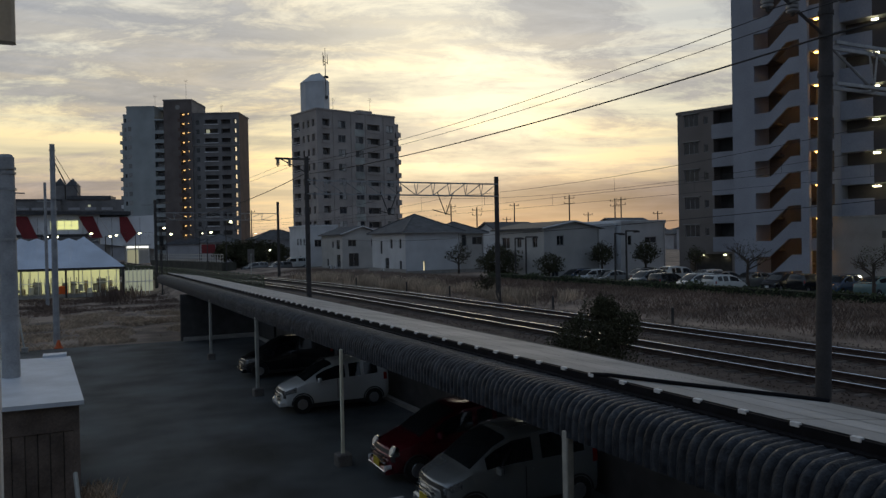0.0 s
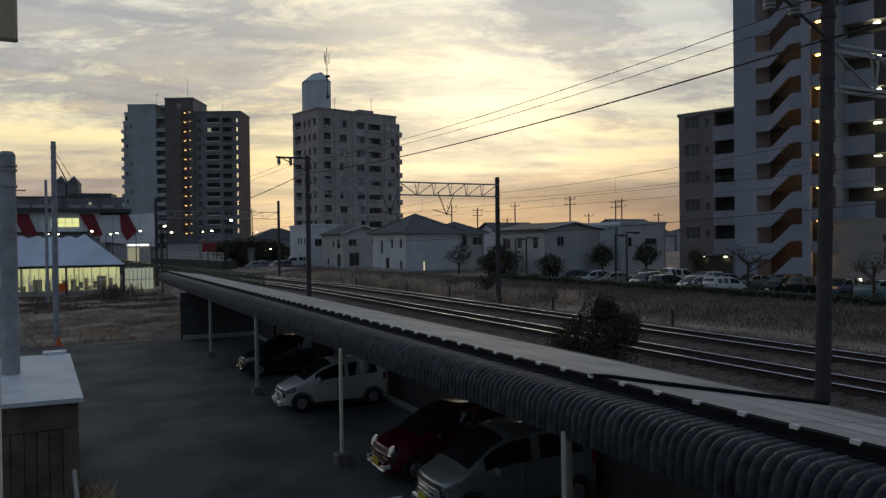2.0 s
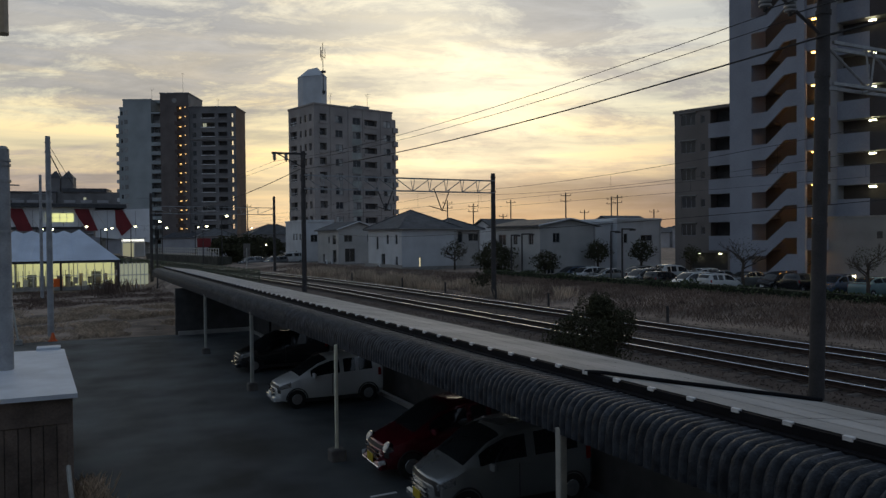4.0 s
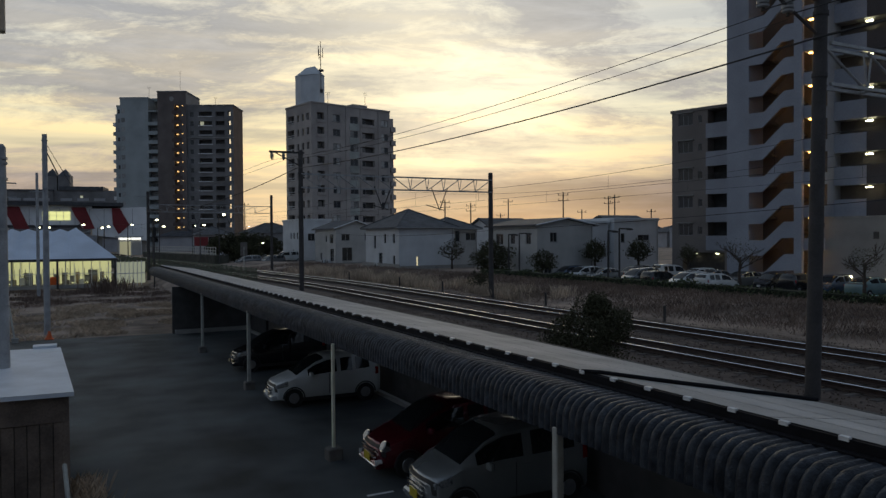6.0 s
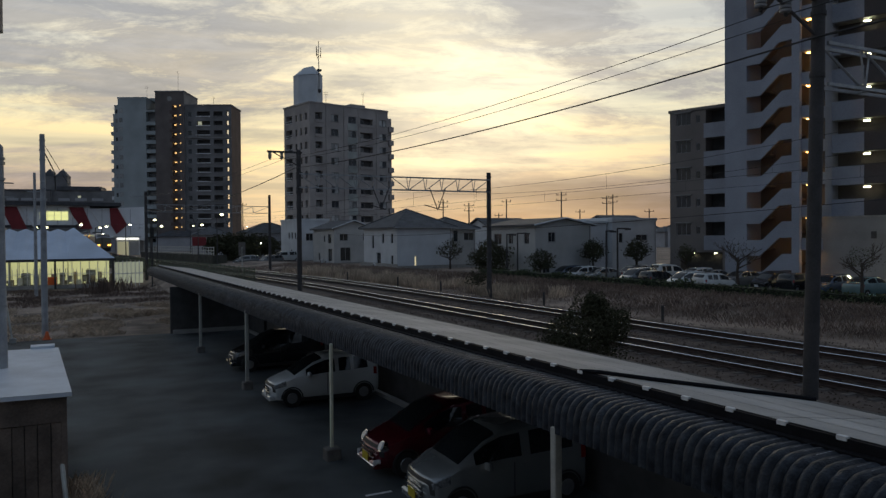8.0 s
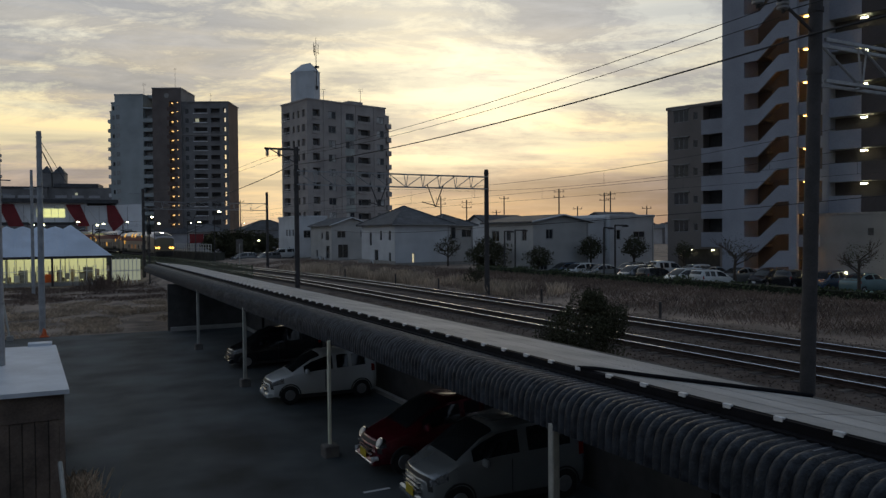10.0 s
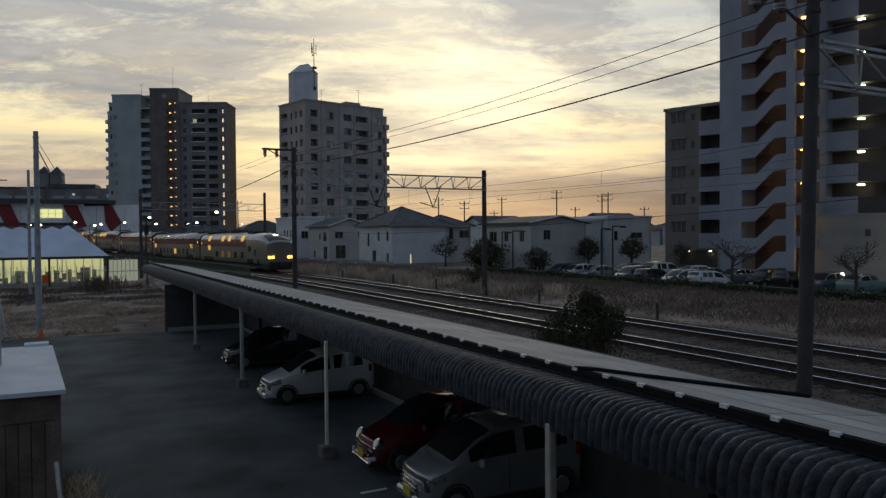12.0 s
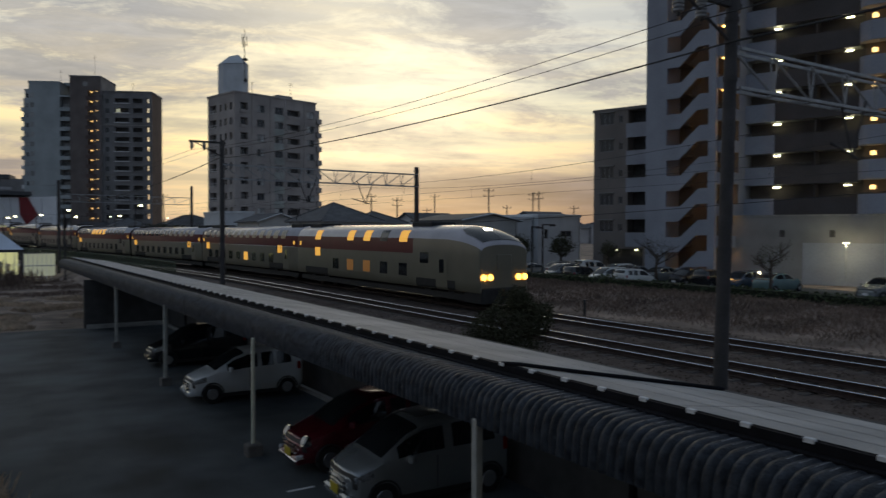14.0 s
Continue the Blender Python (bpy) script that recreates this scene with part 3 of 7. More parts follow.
def insulator(p, ang=0):
    t = thing("insulator", "dark ribbed ceramic feeder insulator on a bracket", "insulator", pose(*p, rz=ang), group="insulators")
    rings = []
    for k in range(5):
        for dz, r in ((0, 0.05), (-0.01, 0.11), (-0.045, 0.10), (-0.06, 0.05)):
            rings.append([(r * math.cos(a), r * math.sin(a), -0.07 * k + dz) for a in np.linspace(0, 5.76, 12)])
    part("shell", Geo().loft(rings), "steel", t, smooth=True)
    part("cap", Geo().tube([(0, 0, 0.05), (0, 0, -0.4)], 0.035, 8), "blackplastic", t)


def wire(p0, p1, sag, r, label, n=14, name="overhead_wire"):
    a, b = Vector(p0), Vector(p1)
    pts = [a.lerp(b, k / n) - Vector((0, 0, 4 * sag * (k / n) * (1 - k / n))) for k in range(n + 1)]
    solid(name, Geo().tube(pts, r, 5), "wire", label, "cable", group="overhead wires")
    return pts


def make_lineside():
    MX, MID, PX = 12.55, 11.95, 24.3
    # near gantry and middle gantry
    mast(MX - 0.30, 8.9, 10.4, 0.125, lean=1.8)
    mast(MID, 40.2, 9.9, 0.13)
    mast(PX, 40.2, 9.05, 0.15)
    mast(PX + 0.3, 8.9, 9.4, 0.16)
    truss_beam((MX, 8.9, 7.75), (PX + 0.3, 8.9, 7.75), 0.75, 9, "grey steel lattice gantry beam over two tracks")
    truss_beam((MID, 40.2, 7.82), (PX, 40.2, 7.82), 0.76, 11, "dark steel lattice gantry beam over two tracks")
    # gantry in the bend
    (a, h), (b, _) = track(MX - 1.0, 88), track(25.8, 88)
    mast(a.x, a.y, 10.2, 0.16)
    mast(b.x, b.y, 10.2, 0.16)
    truss_beam((a.x, a.y, 8.0), (b.x, b.y, 8.0), 0.8, 7, "dark steel lattice gantry beam over two tracks")
    # feeder arms and wires on the near side
    for y, z in ((8.9, 9.35), (40.2, 9.75)):
        t = thing("feeder_arm", "steel arm carrying feeder insulators on a mast", "bracket", pose(MX if y < 20 else MID, y, z), group="feeder arms")
        part("bar", Geo().box(-1.75, -0.05, -0.05, 0.2, 0.05, 0.05), "darkpole", t)
        part("stay", Geo().tube([(-1.5, 0, 0), (-0.1, 0, -0.7)], 0.03, 6), "darkpole", t)
        for dx in (-0.95, -1.6):
            insulator(((MX if y < 20 else MID) + dx, y, z - 0.05))
    for dx in (-0.95, -1.6):
        wire((MX + dx, 8.9, 8.84), (MID + dx, 40.2, 9.3), 0.40, 0.008, "thin feeder wire strung between masts")
        wire((MX + dx, 8.9, 8.92), (MX + dx, -25, 9.6), 0.25, 0.012, "thin feeder wire strung between masts")
        a2 = track(MX + dx - 1, 88)[0]
        wire((MID + dx, 40.2, 9.3), (a2.x, a2.y, 9.6), 0.5, 0.008, "thin feeder wire strung between masts")
    wire((MX - 0.2, 8.9, 8.6), (MID - 0.2, 40.2, 8.9), 0.33, 0.019, "thick black cable strung between masts")
    wire((MX - 0.2, 8.9, 8.6), (MX - 0.2, -25, 9.2), 0.3, 0.024, "thick black cable strung between masts")
    a2 = track(MX - 1.2, 88)[0]
    wire((MID - 0.2, 40.2, 8.9), (a2.x, a2.y, 8.2), 0.9, 0.024, "thick black cable strung between masts")
    # messenger and contact wires with droppers
    for x0 in (NEAR_X, FAR_X):
        for s0, s1 in ((-30, 8.9), (8.9, 40.2), (40.2, 88), (88, 136)):
            p, q = track(x0, s0)[0], track(x0, s1)[0]
            up = wire((p.x, p.y, 7.65), (q.x, q.y, 7.65), 0.55, 0.007, "catenary messenger wire over the track")
            lo = wire((p.x, p.y, 6.65), (q.x, q.y, 6.65), 0.02, 0.006, "copper contact wire over the track")
            for k in (2, 5, 9, 12):
                solid("dropper", Geo().tube([up[k], lo[k]], 0.005, 4), "wire", "thin vertical catenary dropper wire", "cable", group="droppers")
        for s in (8.9, 40.2, 88):
            p = track(x0, s)[0]
            t = thing("steady_arm", "steel steady arm with insulator below the gantry", "bracket", pose(p.x, p.y, 7.9), group="steady arms")
            part("hanger", Geo().tube([(-0.55, 0, 0.1), (0, 0, -1.25)], 0.03, 6), "darkpole", t)
            part("hanger", Geo().tube([(0.55, 0, 0.1), (0, 0, -1.25)], 0.03, 6), "darkpole", t)
            part("arm", Geo().tube([(-0.9, 0, -0.95), (0.3, 0, -1.25)], 0.03, 6), "darkpole", t)
    wire((PX, 40.2, 5.4), (PX + 0.3, 8.9, 6.45), 0.15, 0.014, "black low cable strung along the far masts")
    wire((PX, 40.2, 5.4), (30.5, 88, 5.6), 0.35, 0.014, "black low cable strung along the far masts")
    # small trackside markers
    for s, q in ((24, 23.3), (33, 23.4), (45, 23.3), (52, 23.3), (17, 23.2), (62, 23.3), (38.5, 23.4)):
        p = track(q, s)[0]
        solid("track_marker", Geo().bevel_box(-0.05, -0.05, 0, 0.05, 0.05, 0.75, 0.015), "darkpole", "short dark trackside marker post", "post", m=pose(p.x, p.y, 1.2), group="track markers")


# ---- carport ----
CAR_Y0, CAR_Y1 = -3.0, 55.0


def make_carport():
    t = thing("carport", "long carport with dark ribbed eave and pale weathered roof", "carport")
    prof = [(6.20, 3.05), (6.02, 3.057), (5.84, 3.055), (5.70, 3.035), (5.60, 2.985), (5.53, 2.915), (5.49, 2.82), (5.475, 2.70), (5.47, 2.54)]
    norm = [(0, 1), (0, 1), (-0.05, 1), (-0.25, 0.97), (-0.55, 0.83), (-0.82, 0.57), (-0.96, 0.28), (-1, 0.06), (-1, 0)]
    swell = [.35, .45, .6, .85, 1, 1, .9, .75, .6]
    pitch = 0.125
    y = CAR_Y0
    k = 0
    far, rib = Geo(), random.Random(8)
    while y < CAR_Y1:
        g = Geo()
        steps = 6 if y < 18 else 4
        rings = []
        for i in range(steps + 1):
            f = i / steps
            h = 0.036 * (1 - abs(2 * f - 1) ** 2.6) + (0.004 * rib.random() if i == steps // 2 else 0)
            rings.append([(x + nx * h * e, y + pitch * f, z + nz * h * e) for (x, z), (nx, nz), e in zip(prof, norm, swell)])
        g.loft(rings, closed=False, caps=False)
        if y < 32:
            r = part("eave_rib", g, "canopy", t, smooth=True)
            # painted glint: pale line along the rib's shoulder, on the flat top
            n0, n1 = rib.randrange(0, 2), rib.randrange(3, 5)
            s = Geo()
            hw = 0.003 + 0.003 * rib.random()
            s.loft([[(x + nx * 0.021, y + 0.05 + d, z + nz * 0.021) for d in (-hw, hw)] for (x, z), (nx, nz) in list(zip(prof, norm))[n0:n1]], closed=False, caps=False)
            part("seam", s, "seam", r, "" if k else "pale painted glint on a rib")
        else:
            far.add(g.v, g.f)
        y += pitch
        k += 1
    tagged(part("eave_rib_rest", far, "canopy", t, smooth=True), kind="stuff")
    part("fascia", Geo().box(6.19, CAR_Y0, 2.88, 6.245, CAR_Y1, 3.18), "fascia", t, "black ridge gutter")
    part("ridge_gutter", Geo().box(6.10, CAR_Y0, 2.99, 6.19, CAR_Y1, 3.085), "fascia", t, "black ridge strip")
    # pale roof in overlapping long strips
    zs = lambda x: 3.19 - (x - 6.2) * 0.135
    wid = 0.545
    for j in range(4):
        x0, x1 = 6.25 + j * wid, 6.25 + (j + 1) * wid + 0.02
        for y0 in np.arange(CAR_Y0, CAR_Y1, 8.0):
            y1 = min(y0 + 7.985, CAR_Y1)
            g = Geo()
            pr = [(x0, 0.004), (x0 + 0.03, 0.004), (x0 + 0.06, 0.002), (x1 - 0.05, 0.0), (x1, 0.0)]
            g.loft([[(x, y0, zs(x) + h) for x, h in pr], [(x, y1, zs(x) + h) for x, h in pr]], closed=False, caps=False)
            part("roof_sheet", g, "sheet", t)
    # deck underside is near-black: the shade below the roof is in its colour
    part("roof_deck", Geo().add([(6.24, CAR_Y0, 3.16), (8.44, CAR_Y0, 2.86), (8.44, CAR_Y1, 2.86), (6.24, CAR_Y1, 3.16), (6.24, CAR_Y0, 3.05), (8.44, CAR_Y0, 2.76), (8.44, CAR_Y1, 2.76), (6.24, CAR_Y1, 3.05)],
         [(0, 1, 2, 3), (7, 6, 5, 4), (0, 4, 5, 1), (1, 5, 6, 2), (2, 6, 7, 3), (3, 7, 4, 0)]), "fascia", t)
    clip = Geo().bevel_box(-0.014, -0.05, -0.026, 0.04, 0.05, 0.016, 0.005).data("clip", "clip")
    for i in range(93):
        part("clip", clip, None, t, "white roof clip" if i == 0 else "", m=pose(6.19, CAR_Y0 + 0.35 + i * 0.62, 3.185))
    # posts with concrete feet, rafters, beams
    for y in (-1.5, 7.5, 24.6, 33.6):
        p = part("post", Geo().bevel_box(-0.055, -0.055, 0.25, 0.055, 0.055, 2.62, 0.012), "post", t, m=pose(5.5, y, 0))
        part("foot", Geo().bevel_box(-0.16, -0.16, 0, 0.16, 0.16, 0.27, 0.03), "footing", p, "concrete footing")
        # rear post painted black for the shade it stands in
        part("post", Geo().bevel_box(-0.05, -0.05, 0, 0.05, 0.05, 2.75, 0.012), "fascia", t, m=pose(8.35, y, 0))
    # beams and rafters have the same shade in their colour
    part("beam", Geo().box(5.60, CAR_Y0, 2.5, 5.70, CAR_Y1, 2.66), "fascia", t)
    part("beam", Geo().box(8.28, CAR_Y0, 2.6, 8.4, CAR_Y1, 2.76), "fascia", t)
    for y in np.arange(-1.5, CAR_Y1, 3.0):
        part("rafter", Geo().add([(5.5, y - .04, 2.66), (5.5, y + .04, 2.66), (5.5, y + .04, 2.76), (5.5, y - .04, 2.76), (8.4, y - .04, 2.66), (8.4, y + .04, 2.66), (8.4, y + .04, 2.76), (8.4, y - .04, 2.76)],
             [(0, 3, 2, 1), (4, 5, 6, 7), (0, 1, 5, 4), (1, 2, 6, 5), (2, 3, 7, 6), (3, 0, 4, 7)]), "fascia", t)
    pr = Geo().tube([(6.20, 7.9, 3.19), (6.26, 7.62, 3.215), (6.9, 7.14, 3.125), (7.7, 6.62, 3.015), (8.5, 6.08, 2.905)], 0.027, 8)
    solid("loose_cable", pr, "fascia", "black cable lying across the carport roof", "cable")
    # free-standing post in a concrete block; the light on it is in its paint
    f = thing("standing_post", "slim steel post with yellowish light in its paint, set in a concrete block", "post", pose(5.42, 15.85, 0))
    part("shaft", Geo().bevel_box(-0.036, -0.036, 0.25, 0.036, 0.036, 2.62, 0.010), "lit_post", f)
    part("foot", Geo().bevel_box(-0.17, -0.17, 0, 0.17, 0.17, 0.28, 0.03), "footing", f, "concrete block")
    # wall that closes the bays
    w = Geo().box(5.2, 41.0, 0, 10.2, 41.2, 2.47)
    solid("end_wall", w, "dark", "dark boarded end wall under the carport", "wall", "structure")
    # unseen wall added near the building to keep sky light off the car sides
    solid("end_wall", Geo().box(6.4, 3.4, 0, 9.2, 3.5, 2.49), "dark", "added unseen dark wall that blocks sky light", "wall", "structure")
    # added strip, closes the gap through which car roofs mirrored the sky
    part("rear_sky_block", Geo().box(8.41, CAR_Y0, 2.18, 8.435, CAR_Y1, 2.74), "fascia", t, "added dark strip that blocks sky reflections")
    # added dark screen, its height chosen to block low sky light
    solid("rear_screen_wall", Geo().box(9.2, -12, 0, 9.3, 41.0, 2.70), "dark", "added dark screen that blocks low sky behind the parking bays", "fence", "structure")


# ---- cars ----
def car(label, paint, m, group="", L_=3.4, W=1.475, H=1.5, kind="hatch", plate="plate_y", detail=True, round_lamps=False):
    t = thing("car", label, "car", m, group)
    h = L_ / 2
    # stations from nose (-) to tail (+): y, sill z, belt z, roof z, half width low, half width belt, half width roof
    k = H / 1.5
    if kind == "wagon":
        st = [(-h, .34, .62, .64, .50, .46, .40), (-h + .06, .24, .72, .75, .63, .62, .50), (-h + .30, .2, .84, .87, .72, .70, .56), (-h + .58, .2, .92, .95, .735, .725, .60),
              (-h + 1.10, .2, .95, 1.38, .735, .725, .585), (-h + 1.45, .2, .96, 1.55, .735, .725, .58), (h - 1.0, .2, .98, 1.64, .735, .725, .58), (h - .25, .2, 1.0, 1.60, .735, .72, .57), (h - .07, .22, 1.0, 1.5, .72, .70, .56), (h, .32, .95, 1.15, .66, .64, .55)]
        k = H / 1.64
    elif kind == "sedan":
        st = [(-h, .34, .58, .6, .5, .48, .4), (-h + .08, .22, .72, .74, .68, .66, .5), (-h + .6, .2, .85, .88, .82, .80, .6), (-h + 1.15, .2, .92, .95, .84, .83, .64),
              (-h + 1.85, .2, .95, 1.34, .845, .83, .60), (-h + 2.2, .2, .96, 1.43, .845, .83, .59), (h - 1.5, .2, .97, 1.43, .845, .83, .58), (h - .95, .2, .98, 1.28, .84, .82, .6), (h - .5, .2, .98, 1.02, .83, .81, .62), (h - .06, .24, .92, .95, .76, .74, .6), (h, .34, .8, .82, .66, .62, .5)]
        k = H / 1.43
    else:
        st = [(-h, .34, .56, .58, .48, .44, .38), (-h + .07, .23, .67, .70, .62, .60, .48), (-h + .35, .2, .78, .81, .71, .69, .54), (-h + .68, .2, .85, .88, .735, .72, .58),
              (-h + 1.28, .2, .88, 1.29, .735, .72, .565), (-h + 1.66, .2, .90, 1.44, .735, .72, .56), (h - 1.1, .2, .92, 1.5, .735, .72, .56), (h - .32, .2, .97, 1.45, .73, .71, .55), (h - .1, .22, .97, 1.28, .72, .69, .55), (h, .32, .92, 1.02, .66, .62, .52)]
    wk = W / 1.475 if kind != "sedan" else W / 1.69

    def ring(s):
        y, zs, zb, zr, wl, wb, wr = s
        zs, zb, zr = zs * k, zb * k, zr * k
        wl, wb, wr = wl * wk, wb * wk, wr * wk
        half = [(wl * .9, zs), (wl, zs + .12 * k), (wl * 1.003, zs + (zb - zs) * .6), (wb, zb), (wr + (wb - wr) * .12, zb + (zr - zb) * .86), (wr * .86, zb + (zr - zb) * .975), (wr * .45, zr)]
        pts = [(-x, y, z) for x, z in half] + [(0, y, zr + 0.006)] + [(x, y, z) for x, z in reversed(half)]
        # rounded nose and tail in plan
        out = []
        for x, yy, z in pts:
            e = abs(x) / (W / 2)
            out.append((x, yy + (0.16 * e * e if yy < -h + .5 else -0.10 * e * e if yy > h - .3 else 0), z))
        return out
    rings = [ring(s) for s in st]
    dense = []
    for a, b in zip(rings, rings[1:]):
        dense += [[tuple(Vector(p).lerp(Vector(q), f)) for p, q in zip(a, b)] for f in (0, .14, .86)]
    g = Geo().loft(dense + [rings[-1]])
    part("body", g, paint, t, smooth=True)

    def patch(name, material, s0, s1, i0, f0, i1, f1, label_="", lift=0.006, parent=t, n=4):
        """A skin over the body between two stations (fractions allowed) and two ring heights."""
        def at(s, i, f):
            a = int(min(s, len(rings) - 1.001))
            fr = s - a
            p = [Vector(rings[b][j]) for b in (a, a + 1) for j in (i, i + 1)]
            q0, q1 = p[0].lerp(p[1], f), p[2].lerp(p[3], f)
            return q0.lerp(q1, fr)
        rows = []
        ss = sorted({s0, s1} | {s0 + (s1 - s0) * u / n for u in range(1, n)} | {float(u) for u in range(math.ceil(s0), math.floor(s1) + 1)})
        a0, a1 = i0 + f0, i1 + f1
        vv = sorted({a0, a1} | {a0 + (a1 - a0) * v / 3 for v in (1, 2)} | {float(v) for v in range(math.ceil(a0), math.floor(a1) + 1)})
        n, nv = len(ss) - 1, len(vv)
        for s in ss:
            row = []
            for fv in vv:
                row.append(at(s, min(int(fv), 13), fv - min(int(fv), 13)))
            rows.append(row)
        c = Vector((0, 0, 0.75))
        gg = Geo()
        vs = []
        for u in range(n + 1):
            for v in range(nv):
                p = rows[u][v]
                du = rows[min(u + 1, n)][v] - rows[max(u - 1, 0)][v]
                dv = rows[u][min(v + 1, nv - 1)] - rows[u][max(v - 1, 0)]
                nn = du.cross(dv)
                nn = nn.normalized() if nn.length > 1e-9 else Vector((0, 0, 1))
                if nn.dot(p - c) < 0:
                    nn.negate()
                vs.append(p + nn * lift)
        fs = [(u * nv + v, u * nv + v + 1, u * nv + nv + v + 1, u * nv + nv + v) for u in range(n) for v in range(nv - 1)]
        gg.add(vs, fs)
        return part(name, gg, material, parent, label_, smooth=True)

    last = len(st) - 1
    # windscreen across the top of the rising station, side and rear glass
    patch("windscreen", "carglass", 3.08, 4.72, 4, 0.35, 9, 0.65)
    roof_i = last - 3
    for side in (0, 1):
        i0, f0, i1, f1 = (3, 0.10, 3, 0.88) if side == 0 else (10, 0.12, 10, 0.90)
        patch("front_window", "carglass", 3.62, 5.42, i0, f0, i1, f1)
        patch("rear_window", "carglass", 5.62, roof_i + 0.15, i0, f0, i1, f1)
        if kind != "sedan":
            patch("quarter_window", "carglass", roof_i + 0.3, roof_i + 0.85, i0, f0, i1, f1)
        hl = (2, 0.4, 3, 0.12) if side == 0 else (10, 0.88, 11, 0.6)
        if not round_lamps:
            patch("headlamp", "lens_dark", 0.55, 1.9, *hl, "clear headlamp over a dark reflector", 0.012)
        patch("tail_lamp", "red_lens", last - 1.5, last - 0.6, *hl, "red tail lamp", 0.01)
        sx = -1 if side == 0 else 1
        part("door_mirror", Geo().bevel_box(-0.09, -0.05, -0.06, 0.09, 0.05, 0.07, 0.025), paint, t, m=pose(sx * (W / 2 + 0.07), -h + 1.12, .95 * k))
        part("sill", Geo().box(min(sx * .70 * wk, sx * .735 * wk), -h + .75, .17 * k, max(sx * .70 * wk, sx * .735 * wk), h - .7, .27 * k), "blackplastic", t)
        if detail:
            part("door_seam", Geo().box(min(sx * .733 * wk, sx * .741 * wk), -0.02, .32 * k, max(sx * .733 * wk, sx * .741 * wk), -0.005, .93 * k), "blackplastic", t)
            part("door_handle", Geo().bevel_box(-0.012, -0.09, -0.015, 0.012, 0.09, 0.02, 0.005), paint, t, m=pose(sx * .745 * wk, 0.22, .86 * k))
    patch("rear_screen", "carglass", last - 1.55 if kind != "sedan" else last - 3.6, last - 0.45 if kind != "sedan" else last - 2.2, 4, 0.6, 9, 0.4)
    patch("grille", "blackplastic", 0.25, 0.85, 1, 0.7, 12, 0.3, "dark grille", 0.008)
    if detail:
        for zz in (0.40, 0.48, 0.56):
            part("grille_bar", Geo().box(-0.36 * wk, -h - 0.025, zz * k, 0.36 * wk, -h + 0.03, zz * k + 0.028), "chrome", t, "chrome grille bar")
    if round_lamps:
        for sx in (-1, 1):
            rl = part("round_lamp", Geo().tube([(sx * .51, -h + .34, .56), (sx * .51, -h + .13, .68)], .125, 16, .12), "chrome", t, "chrome lamp ring", smooth=True)
            part("lamp_lens", Geo().tube([(sx * .51, -h + .2, .64), (sx * .51, -h + .112, .69)], .112, 16, .095), "lens", rl, smooth=True)
            part("fog_lamp", Geo().tube([(sx * .5, -h + .1, .34), (sx * .5, -h - .03, .34)], .06, 12), "lens", t, smooth=True)
        part("bumper_bar", Geo().bevel_box(-.5, -h - .055, .24, .5, -h - .01, .29, .01), "chrome", t, "chrome bumper bar")
    part("bumper", Geo().bevel_box(-0.56 * wk, -h - 0.03, 0.22 * k, 0.56 * wk, -h + 0.2, 0.36 * k, 0.04), paint, t)
    part("number_plate", Geo().box(-0.165, -h - 0.045, 0.30 * k, 0.165, -h - 0.032, 0.30 * k + 0.165), plate, t, "blank number plate")
    for y in (-h + .62, h - .58):
        for sx in (-1, 1):
            w = part("wheel", Geo().tube([(sx * (W / 2 - .19), y, .275), (sx * (W / 2 + .004), y, .275)], 0.275, 24), "rubber", t, "black tyre", smooth=True)
            part("rim", Geo().tube([(sx * (W / 2 - .03), y, .275), (sx * (W / 2 + .012), y, .275)], 0.185, 16, 0.15), "rim", w, "grey wheel rim")
            ar = Geo()
            pts = [(sx * (W / 2 - 0.002), y + 0.315 * math.cos(a), 0.275 + 0.315 * math.sin(a)) for a in np.linspace(0, math.pi, 11)]
            ar.tube(pts, 0.022, 5)
            part("wheel_arch", ar, "blackplastic", t)
    return t


PAINTS = {
    "p_white": (0.56, 0.58, 0.58), "p_red": (0.135, 0.008, 0.018), "p_silver": (0.31, 0.33, 0.335), "p_black": (0.012, 0.012, 0.014),
    "p_grey": (0.16, 0.17, 0.18), "p_blue": (0.05, 0.08, 0.13), "p_teal": (0.14, 0.22, 0.22),
}
for key, c in PAINTS.items():
    M[key] = mat(key[2:] + "_car_paint", c, 0.26, 0.5 if key in ("p_silver", "p_red", "p_grey") else 0.0, scale=1.2, vary=0.08, fine=200, bump=0.005, coat=0.8)


def make_near_cars():
    car("white kei hatchback parked under the carport", "p_white", pose(7.17, 21.9, 0.012, rz=-93), L_=3.4, H=1.5, plate="clip")
    car("dark red kei hatchback with chrome grille, parked", "p_red", pose(7.45, 14.5, 0.012, rz=-92), L_=3.4, H=1.5, round_lamps=True)
    car("silver grey tall kei wagon parked under the carport", "p_silver", pose(7.35, 11.95, 0.012, rz=-93), L_=3.4, H=1.58, kind="wagon")
    car("black hatchback in the dark end of the carport", "p_black", pose(7.5, 28.4, 0.012, rz=-92), L_=3.6, H=1.5, plate="blackplastic")


